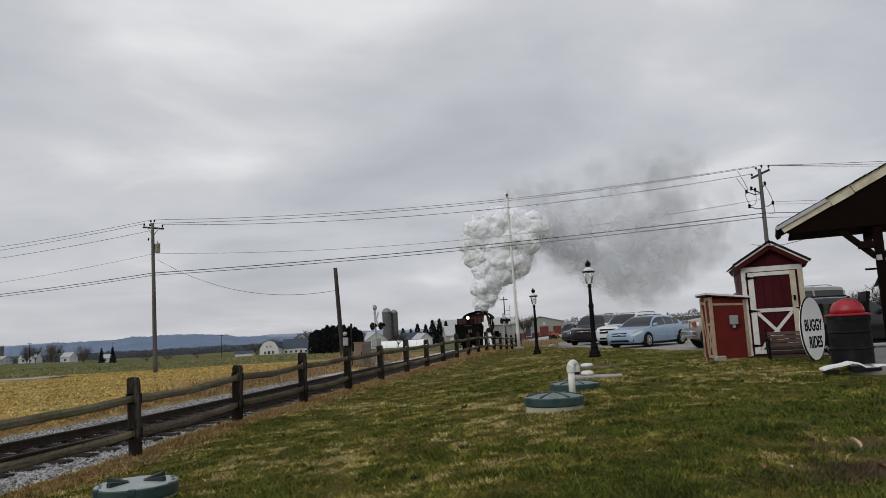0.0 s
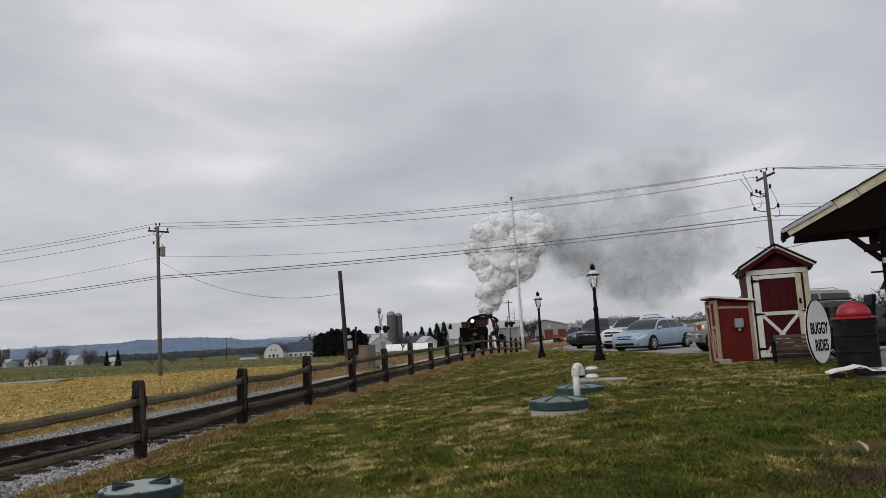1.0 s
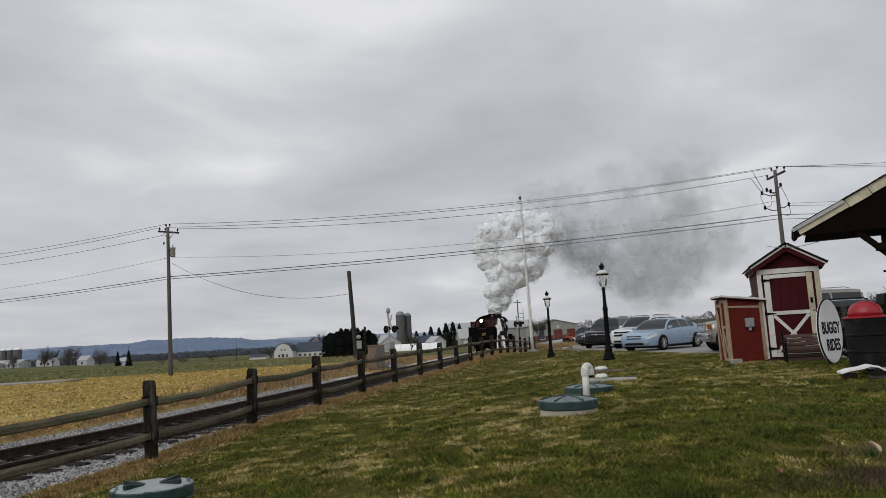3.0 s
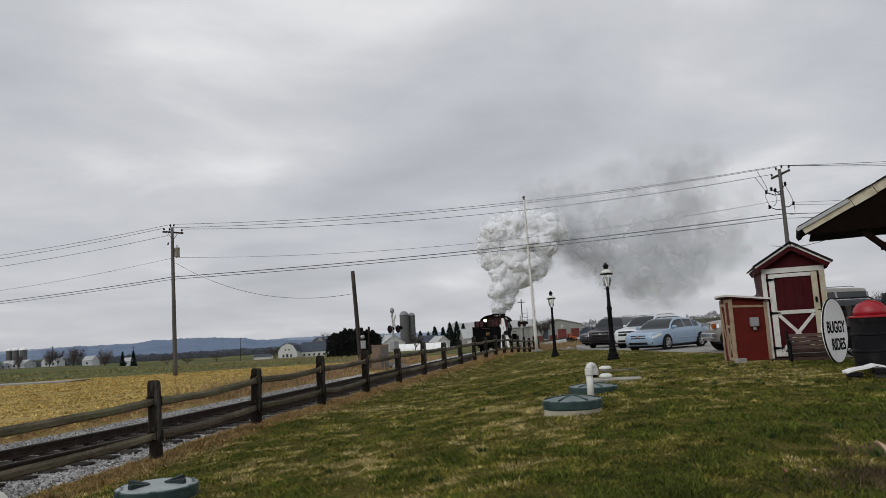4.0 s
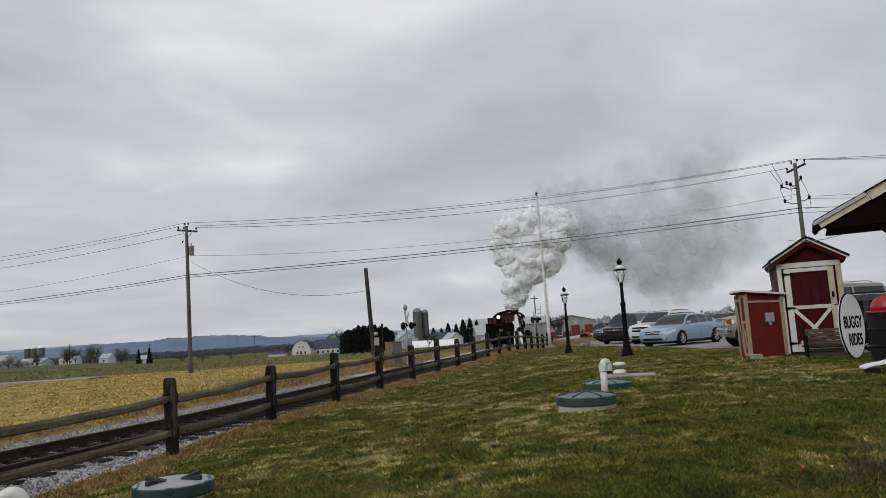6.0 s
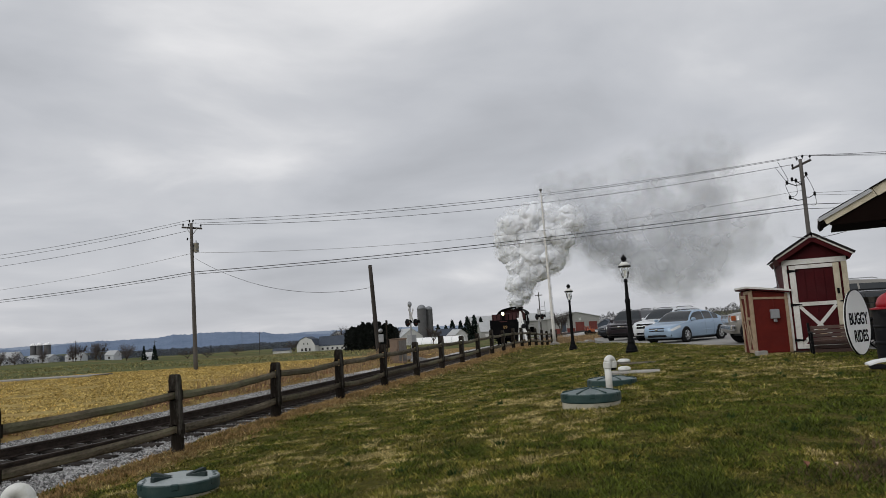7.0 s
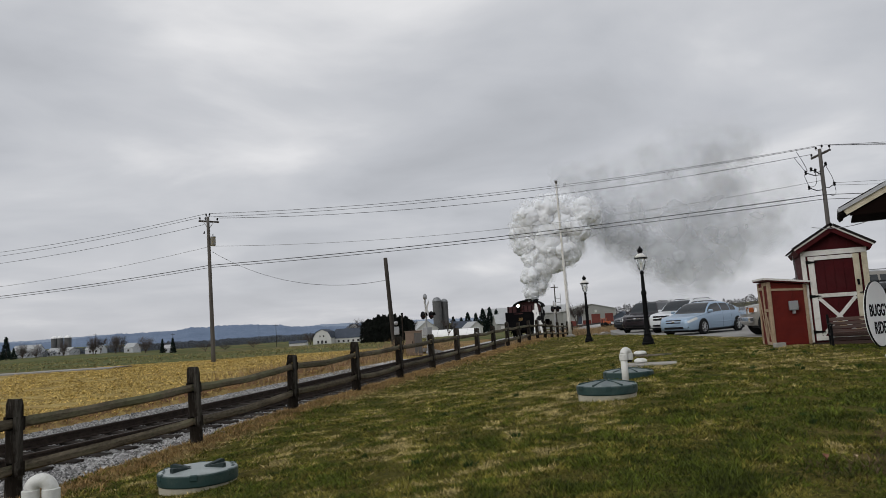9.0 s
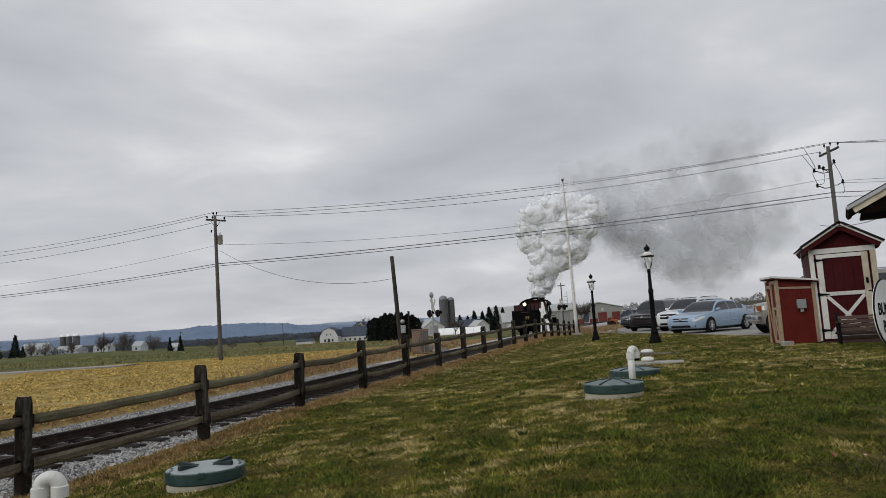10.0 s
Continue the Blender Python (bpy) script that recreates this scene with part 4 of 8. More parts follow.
part("leg", bm, GALV, sign)

# ---- drum bin on the porch ----
DRUMBLACK = mat("matte_black_drum", (0.015, 0.015, 0.017), (0.008, 0.008, 0.009), 0.55, scale=5, fine=60, bump=0.1, stain=(0.035, 0.034, 0.033))
DRUMBLACK.node_tree.nodes["Principled BSDF"].inputs["Specular IOR Level"].default_value = 0.06
DOMERED = mat("red_plastic_dome", (0.36, 0.012, 0.022), (0.27, 0.009, 0.016), 0.38, scale=5, fine=80, bump=0.04)
bin_ = thing("drum_bin", (6.84, 11.98, 0.40), 0, "black steel drum bin with domed red lid", "waste bin")
bm = bmesh.new()
R = 0.322
prof_d = [(R - 0.01, 0), (R, 0.01), (R, 0.26), (R + 0.014, 0.275), (R + 0.014, 0.295), (R, 0.31), (R, 0.53), (R + 0.014, 0.545), (R + 0.014, 0.565), (R, 0.58), (R, 0.79), (R + 0.012, 0.80), (R + 0.012, 0.82), (R - 0.02, 0.825)]
lathe(bm, prof_d, 40)
soft_edges(part("drum", bm, DRUMBLACK, bin_, smooth=True), 30)
bm = bmesh.new()
lathe(bm, [(R + 0.01, 0.822), (R + 0.03, 0.83), (R + 0.03, 0.85), (R - 0.06, 0.865)], 40)
part("lid_rim", bm, DOMERED, bin_, "red lid rim")
bm = bmesh.new()
lathe(bm, [(R - 0.06, 0.86), (R - 0.065, 0.93), (R - 0.09, 1.00), (R - 0.14, 1.055), (R - 0.22, 1.095), (R - 0.29, 1.112), (0, 1.118)], 40)
part("dome", bm, DOMERED, bin_, "glossy red dome", True)
bm = bmesh.new()
for a in range(16):
    th = radians(200 + a * 9)
    bmesh.ops.create_cube(bm, size=1, matrix=Matrix.Translation((math.cos(th) * (R + 0.008), math.sin(th) * (R + 0.008), 0.79 - 0.02 * math.sin(a * 1.3) ** 2)) @ Matrix.Rotation(th, 4, "Z") @ Matrix.Diagonal((0.012, 0.058, 0.05, 1)))
part("bag_edge", bm, DRUMBLACK, bin_, "folded edge of a black bin bag")

slabw = thing("white_panel", (6.40, 11.28, 0.36), -16, "bent white plastic panel lying against the porch edge", "panel")
bm = bmesh.new()
prof_w = [(-0.42, 0.05), (-0.30, 0.09), (-0.12, 0.115), (0.0, 0.15), (0.10, 0.13), (0.18, 0.08), (0.28, 0.06), (0.42, 0.085), (0.55, 0.08)]
prism(bm, [(x, z) for x, z in prof_w] + [(x, z - 0.028) for x, z in prof_w[::-1]], -0.12, 0.22)
part("sheet", bm, SIGNWHITE, slabw)
bm = bmesh.new()
box(bm, (0.28, -0.02, 0.03), (0.62, 0.22, 0.05), bevel=0.008)
box(bm, (-0.3, -0.02, 0.0), (0.2, 0.2, 0.06), bevel=0.008)
part("batten", bm, BLACKPAINT, slabw)

# ---- pavilion canopy ----
canopy = thing("pavilion_canopy", (6.72, 13.7, 0.43), -25, "open pavilion roof with cream fascia, dark soffit and timber posts", "pavilion")
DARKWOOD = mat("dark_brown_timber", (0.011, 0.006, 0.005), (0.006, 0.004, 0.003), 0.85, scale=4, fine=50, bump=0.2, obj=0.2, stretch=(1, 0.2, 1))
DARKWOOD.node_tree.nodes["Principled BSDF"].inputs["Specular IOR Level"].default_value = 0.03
CL, CP = 1.7, radians(26.5)
EZ = 2.55
for sx in (1, -1):
    def cm(u, v, w):
        x = u * math.cos(CP) - w * math.sin(CP)
        z = EZ + u * math.sin(CP) + w * math.cos(CP)
        return Vector((x if sx > 0 else 2 * 4.2 - x, v, z))
    def cdeck(bm, u0, u1, v0, v1, w0, w1):
        vs = [bm.verts.new(cm(u, v, w)) for u, v, w in ((u0, v0, w0), (u1, v0, w0), (u1, v1, w0), (u0, v1, w0), (u0, v0, w1), (u1, v0, w1), (u1, v1, w1), (u0, v1, w1))]
        for f in ((0, 1, 2, 3), (4, 5, 6, 7), (0, 1, 5, 4), (1, 2, 6, 5), (2, 3, 7, 6), (3, 0, 4, 7)):
            bm.faces.new([vs[i] for i in f])
        bmesh.ops.recalc_face_normals(bm, faces=bm.faces[:])
        return bm
    ridge_u = 4.2 / math.cos(CP)
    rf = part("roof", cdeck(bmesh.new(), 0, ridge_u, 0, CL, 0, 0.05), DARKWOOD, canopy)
    # fascia boards in three lengths with open joints
    for a, b, sh in ((0.0, 0.98, 0.0), (0.985, 1.42, 0.012), (1.425, 3.2, 0.0), (3.205, ridge_u, 0.01)):
        part("fascia_board", cdeck(bmesh.new(), a + 0.003, b - 0.003, -0.03, -0.004, -0.11 - sh, 0.052), CREAM, rf)
    part("gutter", cdeck(bmesh.new(), -0.08, 0.0, -0.05, CL, -0.03, 0.05), DARKWOOD, rf)
    part("drip_edge", cdeck(bmesh.new(), -0.08, 0.95, -0.07, -0.032, -0.005, 0.06), GALV, rf)
    n = 24
    for i in range(n):
        a = ridge_u * i / n
        r = random.Random(i)
        cut = -0.07
        j = 0
        while cut < (CL - 0.3 if sx > 0 else 0.6):
            w = r.uniform(0.26, 0.4)
            part("shingle", cdeck(bmesh.new(), a - 0.04, a + ridge_u / n, cut + 0.003, cut + w - 0.003, 0.054 + 0.006 * (i % 2), 0.072 + 0.008 * r.random()), SHINGLE, rf)
            cut += w
    if sx < 0:
        part("roof_covering", cdeck(bmesh.new(), 0, ridge_u, 0.98, CL, 0.052, 0.07), SHINGLE, rf)
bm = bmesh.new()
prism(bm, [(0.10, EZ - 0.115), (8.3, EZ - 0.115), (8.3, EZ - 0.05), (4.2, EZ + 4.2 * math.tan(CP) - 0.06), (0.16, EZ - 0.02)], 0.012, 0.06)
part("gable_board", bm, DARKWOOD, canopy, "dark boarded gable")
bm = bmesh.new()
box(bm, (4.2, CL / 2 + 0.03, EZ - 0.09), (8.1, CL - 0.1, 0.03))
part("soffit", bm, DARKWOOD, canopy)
for y, xs in ((0.12, (1.62, 6.6)), (CL - 0.2, (6.6,))):
    for x in xs:
        bm = bmesh.new()
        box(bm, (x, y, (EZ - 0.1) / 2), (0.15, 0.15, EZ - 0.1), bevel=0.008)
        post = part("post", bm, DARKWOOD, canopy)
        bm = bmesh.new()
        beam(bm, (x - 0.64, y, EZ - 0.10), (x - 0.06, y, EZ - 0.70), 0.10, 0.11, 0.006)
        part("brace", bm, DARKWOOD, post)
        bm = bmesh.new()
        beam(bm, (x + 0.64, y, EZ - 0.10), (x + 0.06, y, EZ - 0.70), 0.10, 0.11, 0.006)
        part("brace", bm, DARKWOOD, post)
        bm = bmesh.new()
        box(bm, (x - 0.2, y - 0.02, EZ - 0.46), (0.28, 0.16, 0.14), bevel=0.006)
        part("bracket_block", bm, DARKWOOD, post)
        bm = bmesh.new()
        box(bm, (x - 0.17, y, EZ - 0.92), (0.2, 0.05, 0.035))
        part("shelf_bracket", bm, DARKWOOD, post)
        bm = bmesh.new()
        box(bm, (x - 0.03, y - 0.09, EZ - 0.72), (0.09, 0.03, 0.1))
        part("outlet", bm, GALV, post)
for x in (1.62, 6.6):
    bm = bmesh.new()
    box(bm, (x, CL / 2, EZ - 0.18), (0.14, CL - 0.1, 0.15))
    part("beam", bm, DARKWOOD, canopy)
wire("service_wire", (7.55, 16.9, 3.02), (7.95, 13.9, 3.05), 0.18, 0.007, WIRETHIN, "thin sagging cable from pavilion to shed roof")


# ---- vehicles ----
def paint(name, c, rough=0.3, metal=0.25):
    return mat(name, c, tuple(v * 0.92 for v in c), rough, metal, scale=1.5, fine=20, bump=0.0, coat=0.25)


CARGLASS = mat("dark_car_glass", (0.025, 0.03, 0.034), (0.018, 0.022, 0.025), 0.03, scale=2, fine=10, bump=0)
CARGLASS.node_tree.nodes["Principled BSDF"].inputs["Specular IOR Level"].default_value = 0.5
TYRE = mat("tyre_rubber", (0.02, 0.02, 0.02), (0.012, 0.012, 0.012), 0.85, scale=12, fine=90, bump=0.2)
ALLOY = mat("wheel_alloy", (0.66, 0.66, 0.67), (0.52, 0.52, 0.53), 0.35, 0.15, scale=8, fine=60, bump=0.02)
LAMPLENS = mat("lamp_lens", (0.75, 0.76, 0.74), (0.55, 0.56, 0.55), 0.12, 0.1, scale=10, fine=40, bump=0)
AMBER = mat("amber_lens", (0.34, 0.10, 0.03), (0.26, 0.06, 0.02), 0.2, bump=0)
CHROME = mat("chrome", (0.75, 0.75, 0.76), (0.66, 0.66, 0.67), 0.15, 0.9, bump=0)
PLASTIC = mat("black_plastic", (0.014, 0.014, 0.015), (0.009, 0.009, 0.010), 0.6, scale=10, fine=60, bump=0.05)
for m in (TYRE, PLASTIC):
    m.node_tree.nodes["Principled BSDF"].inputs["Specular IOR Level"].default_value = 0.08


def spline(knots):
    """A smooth curve through (x, value) knots that does not overshoot."""
    xs = [k[0] for k in knots]
    ys = [k[1] for k in knots]
    d = [(b - a) / (q - p) for a, b, p, q in zip(ys, ys[1:], xs, xs[1:])]
    m = [d[0]] + [0.0 if a * b <= 0 else 2 * a * b / (a + b) for a, b in zip(d, d[1:])] + [d[-1]]
    def value(x):
        x = min(max(x, xs[0]), xs[-1])
        k = max(0, min(len(xs) - 2, sum(1 for v in xs if v <= x) - 1))
        h = xs[k + 1] - xs[k]
        u = (x - xs[k]) / h
        return (2 * u**3 - 3 * u**2 + 1) * ys[k] + (u**3 - 2 * u**2 + u) * h * m[k] + (3 * u**2 - 2 * u**3) * ys[k + 1] + (u**3 - u**2) * h * m[k + 1]
    return value


def car_skin(p):
    """The outer skin as a function of f (0 nose to 1 tail) and v (0 sill, 0.5 shoulder, 0.8 roof edge, 1 centre line)."""
    L, hw, H, belt, hood, clear, deck = p["L"], p["W"] / 2, p["H"], p["belt"], p["hood"], p["clear"], p["deck"]
    g0, g1, g2, g3 = p["glass"]
    top = spline([(0, hood - 0.24), (0.012, hood - 0.17), (0.045, hood - 0.09), (0.12, hood - 0.03), (g0 - 0.015, hood + 0.035), (g0 + 0.02, hood + 0.075), ((g0 + g1) / 2, (hood + 0.06 + H) / 2), (g1 - 0.01, H - 0.055), (g1 + 0.05, H - 0.015), ((g1 + g2) / 2, H), (g2 - 0.03, H - 0.035), (g2 + 0.01, H - 0.075), ((g2 + g3) / 2, (H + deck) / 2), (g3, deck + 0.03), (g3 + 0.4 * (1 - g3), deck - 0.01), (g3 + 0.75 * (1 - g3), deck - 0.06), (1.0, deck - 0.16)])
    plan = spline([(0, hw * 0.62), (0.008, hw * 0.74), (0.03, hw * 0.86), (0.08, hw * 0.95), (0.18, hw), (0.8, hw), (0.93, hw * 0.95), (0.975, hw * 0.87), (0.992, hw * 0.76), (1.0, hw * 0.66)])
    sill = spline([(0, clear + 0.12), (0.02, clear + 0.03), (0.06, clear), (0.94, clear + 0.02), (0.98, clear + 0.06), (1.0, clear + 0.16)])
    line = spline([(0, hood - 0.30), (0.1, hood - 0.11), (g0, belt - 0.05), (g3, belt + 0.03), (1.0, deck - 0.2)])
    lean = p["tumble"]
    def skin(f, v):
        zb, zt, w = sill(f), top(f), plan(f)
        sh = min(line(f), zt - 0.045)
        h, c = sh - zb, zt - sh
        edge = max(w * 0.40, w * 0.955 - 0.02 - lean * max(0.0, c - 0.06))
        ring = [(0.0, w * 0.84, zb), (0.07, w * 0.955, zb + 0.06 * h), (0.2, w * 0.995, zb + 0.32 * h), (0.33, w, zb + 0.66 * h), (0.44, w * 0.985, zb + 0.90 * h), (0.5, w * 0.955, sh),
                (0.65, (w * 0.955 + edge) / 2 + 0.012, sh + 0.46 * c), (0.8, edge, sh + 0.86 * c), (0.86, edge * 0.88, sh + 0.95 * c), (0.93, edge * 0.5, sh + 0.988 * c), (1.0, 0.0, zt)]
        for a, b in zip(ring, ring[1:]):
            if v <= b[0]:
                u = (v - a[0]) / (b[0] - a[0])
                break
        return Vector((L * (0.5 - f), a[1] + (b[1] - a[1]) * u, a[2] + (b[2] - a[2]) * u))
    return skin


def skin_patch(skin, f_list, v_list, side, lift=0.0):
    """A sheet of the skin, raised by lift, on one side (1, -1) or right across (0)."""
    bm = bmesh.new()
    rows = []
    for f in f_list:
        row = []
        for v in v_list:
            q = skin(f, v)
            du = skin(min(1, f + 0.004), v) - skin(max(0, f - 0.004), v)
            dv = skin(f, min(1, v + 0.02)) - skin(f, max(0, v - 0.02))
            n = dv.cross(du)
            n = n.normalized() if n.length > 1e-9 else Vector((0, 0, 1))
            if n.y * q.y + n.z * 0.3 < 0 and abs(n.y) > abs(n.z):
                n = -n
            elif abs(n.z) >= abs(n.y) and n.z < 0 and v > 0.3:
                n = -n
            row.append(q + n * lift)
        if side == 0:
            row = row + [Vector((q.x, -q.y, q.z)) for q in (row[-2::-1] if v_list[-1] == 1.0 else row[::-1])]
        elif side < 0:
            row = [Vector((q.x, -q.y, q.z)) for q in row]
        rows.append([bm.verts.new(q) for q in row])
    for a, b in zip(rows, rows[1:]):
        for k in range(len(a) - 1):
            bm.faces.new((a[k], a[k + 1], b[k + 1], b[k]))
    if side == 0 and v_list[0] == 0:
        for a, b in zip(rows, rows[1:]):
            bm.faces.new((a[-1], a[0], b[0], b[-1]))
        bm.faces.new(rows[0])
        bm.faces.new(rows[-1][::-1])
    bmesh.ops.recalc_face_normals(bm, faces=bm.faces[:])
    return bm


def car(name, loc, heading, label, colour, p):
    """p: length, width, height, wheelbase, wheel radius, belt, hood, windscreen base/top, rear top/base as parts of the length, lean of the sides, style"""
    L, W, H, WB, WR = p["L"], p["W"], p["H"], p["WB"], p["WR"]
    t = thing(name, loc, heading, label, "car", "parked cars")
    hw = W / 2
    belt, hood, clear = p["belt"], p["hood"], p["clear"]
    X = lambda f: L * (0.5 - f)
    g0, g1, g2, g3 = p["glass"]
    ws0, ws1, rr1, rr0 = (X(f) for f in p["glass"])
    skin = car_skin(p)
    span = lambda a, b, n: [a + (b - a) * i / n for i in range(n + 1)]
    fs = sorted(set([0, 0.004, 0.010, 0.018, 0.03] + [round(f, 4) for f in span(0.045, 0.955, 54)] + [0.97, 0.98, 0.99, 0.996, 1.0]))
    vs = [0, 0.035, 0.07, 0.13, 0.2, 0.27, 0.33, 0.39, 0.44, 0.475, 0.5, 0.55, 0.65, 0.73, 0.8, 0.83, 0.86, 0.90, 0.93, 0.965, 1.0]
    body = part("body", skin_patch(skin, fs, vs, 0), colour, t, smooth=True)
    soft_edges(body, 50)
    tw = abs(skin((g1 + g2) / 2, 0.8).y)
    # curved glass lies flush in the skin, split by pillars in body colour
    part("windscreen", skin_patch(skin, span(g0 + 0.014, g1 - 0.004, 10), [0.84, 0.86, 0.90, 0.95, 1.0], 0, 0.006), CARGLASS, t, "reflecting windscreen", True)
    part("rear_window", skin_patch(skin, span(g2 + 0.012, g3 - 0.012, 8), [0.85, 0.88, 0.92, 0.96, 1.0], 0, 0.006), CARGLASS, t, smooth=True)
    cuts = [g0 + 0.045] + [g0 + (g3 - g0) * f for f in p["pillars"]] + [g3 - p["cpillar"]]
    for sy in (1, -1):
        for a, b in zip(cuts, cuts[1:]):
            part("side_window", skin_patch(skin, span(a + 0.006, b - 0.006, 8), [0.525, 0.58, 0.65, 0.72, 0.775], sy, 0.006), CARGLASS, t, "dark side window glass", True)
        part("headlight", skin_patch(skin, span(*p.get("lamp", (0.012, 0.115)), 8), [0.40, 0.44, 0.47, 0.5, 0.56], sy, 0.008), LAMPLENS, t, "clear headlight", True)
        for f in p["pillars"][:2]:
            fx_ = g0 + (g3 - g0) * f
            part("door_gap", skin_patch(skin, [fx_ - 0.0012, fx_ + 0.0012], [0.09, 0.2, 0.33, 0.44, 0.5], sy, 0.003), PLASTIC, t)
        # wheels and arches
        for wx in (WB / 2 + p["shift"], -WB / 2 + p["shift"]):
            bm = bmesh.new()
            ax = Matrix.Rotation(radians(-90 * sy), 4, "X")
            lathe(bm, [(WR * 1.13, -0.10), (WR * 1.13, 0.012), (WR * 1.05, 0.016), (0, 0.016)], 28, (wx, sy * (hw - 0.012), WR * 1.02), ax)
            part("wheel_arch", bm, PLASTIC, t)
            bm = bmesh.new()
            lathe(bm, [(WR * 0.62, -0.1), (WR * 0.93, -0.10), (WR, -0.06), (WR, 0.04), (WR * 0.94, 0.075), (WR * 0.68, 0.08), (WR * 0.66, 0.06)], 28, (wx, sy * (hw - 0.04), WR), ax)
            wheel = part("wheel", bm, TYRE, t, "black tyre with alloy rim", True)
            bm = bmesh.new()
            lathe(bm, [(WR * 0.66, 0.02), (WR * 0.66, 0.066), (WR * 0.60, 0.07), (WR * 0.57, 0.03), (WR * 0.2, 0.03)], 28, (wx, sy * (hw - 0.04), WR), ax)
            for s in range(p["spokes"]):
                th = math.tau * s / p["spokes"] + 0.3
                q0 = Vector((wx, sy * (hw + 0.018), WR))
                q1 = q0 + Vector((math.cos(th), 0, math.sin(th))) * WR * 0.6
                beam(bm, q0, q1, WR * 0.17, 0.02)
            lathe(bm, [(WR * 0.2, 0.03), (WR * 0.18, 0.075), (0, 0.078)], 14, (wx, sy * (hw - 0.04), WR), ax)
            part("rim", bm, ALLOY, wheel)
        # lamps, mirrors, handles, side trim
        bm = bmesh.new()
        box(bm, (X(0.982), sy * hw * 0.74, p["deck"] - 0.17), (0.12, 0.30, 0.15), (0, 0, -sy * 22), 0.02)
        part("tail_light", bm, AMBER, t)
        bm = bmesh.new()
        box(bm, (ws0 - 0.28, sy * (hw + 0.07), belt + 0.07), (0.12, 0.2, 0.13), (0, 0, sy * 12), 0.035)
        part("mirror", bm, colour, t)
        for f in p["handles"]:
            bm = bmesh.new()
            box(bm, (ws0 + (rr0 - ws0) * f, sy * (hw - 0.012), belt - 0.10), (0.17, 0.04, 0.03), bevel=0.01)
            part("door_handle", bm, colour, t)
        bm = bmesh.new()
        box(bm, ((ws0 + rr0) / 2 - 0.05, sy * (hw + 0.001), clear + 0.30), (WB - 2.9 * WR, 0.022, 0.04), bevel=0.008)
        part("side_trim", bm, colour if p["style"] != "truck" else PLASTIC, t)
    # front: grille, bumper intake, plate
    fx = X(0.0)
    if p["style"] == "truck":
        bm = bmesh.new()
        box(bm, (fx - 0.06, 0, clear + 0.25), (0.2, W * 0.96, 0.22), bevel=0.05)
        part("bumper", bm, CHROME, t, "chrome bumper")
        bm = bmesh.new()
        box(bm, (fx - 0.02, 0, hood - 0.26), (0.1, W * 0.62, 0.30), bevel=0.02)
        part("grille", bm, CHROME, t)
        for sy in (1, -1):
            bm = bmesh.new()
            box(bm, (fx - 0.10, sy * (hw * 0.90), hood - 0.25), (0.16, 0.08, 0.18), bevel=0.015)
            part("turn_lamp", bm, AMBER, t)
    else:
        bm = bmesh.new()
        box(bm, (X(0.012), 0, hood - 0.27), (0.11, W * (0.44 if p["style"] == "sedan" else 0.52), 0.17 if p["style"] == "sedan" else 0.25), (0, -8, 0), 0.02)
        g = part("grille", bm, PLASTIC, t)
        for i in range(3):
            bm = bmesh.new()
            box(bm, (X(0.012) + 0.048, 0, hood - 0.315 + 0.042 * i), (0.012, W * 0.38, 0.014))
            part("grille_bar", bm, CHROME, g)
        bm = bmesh.new()
        box(bm, (fx - 0.045, 0, clear + 0.13), (0.12, W * 0.55, 0.11), bevel=0.03)
        part("intake", bm, PLASTIC, t)
        for sy in (1, -1):
            bm = bmesh.new()
            lathe(bm, [(0.06, 0), (0.06, 0.05), (0, 0.055)], 12, (X(0.022), sy * hw * 0.72, clear + 0.14), Matrix.Rotation(radians(90), 4, "Y"))
            part("fog_lamp", bm, PLASTIC, t)
        bm = bmesh.new()
        lathe(bm, [(0.075, 0), (0.07, 0.03), (0, 0.035)], 16, (X(0.012) + 0.045, 0, hood - 0.25), Matrix.Rotation(radians(90), 4, "Y") @ Matrix.Diagonal((0.7, 1, 1, 1)))
        part("badge", bm, CHROME, t)
    bm = bmesh.new()
    box(bm, (0, 0, clear + 0.02), (L * 0.86, W * 0.84, 0.2))
    part("underbody", bm, PLASTIC, t)
    if p.get("rack"):
        for sy in (1, -1):
            bm = bmesh.new()
            tube(bm, [(ws1 - 0.35, sy * tw * 0.86, H - 0.03), (ws1 - 0.5, sy * tw * 0.86, H + 0.02), (rr1 + 0.5, sy * tw * 0.86, H + 0.02), (rr1 + 0.35, sy * tw * 0.86, H - 0.03)], 0.018, 6)
            part("roof_rail", bm, PLASTIC if p["style"] == "suv" else GALV, t)
    return t


SEDAN = dict(L=4.80, W=1.82, H=1.44, WB=2.78, WR=0.325, belt=0.93, hood=0.86, clear=0.20, deck=1.03, glass=(0.245, 0.41, 0.66, 0.85), tumble=0.42, cpillar=0.085, pillars=(0.46, 0.70), shift=0.06, spokes=7, handles=(0.36, 0.66), style="sedan")
SUV = dict(L=4.75, W=1.88, H=1.66, WB=2.75, WR=0.37, belt=1.06, hood=1.02, clear=0.26, deck=1.12, glass=(0.24, 0.385, 0.86, 0.972), tumble=0.36, cpillar=0.05, pillars=(0.34, 0.60, 0.80), shift=0.08, spokes=5, handles=(0.28, 0.54), style="suv", rack=True)
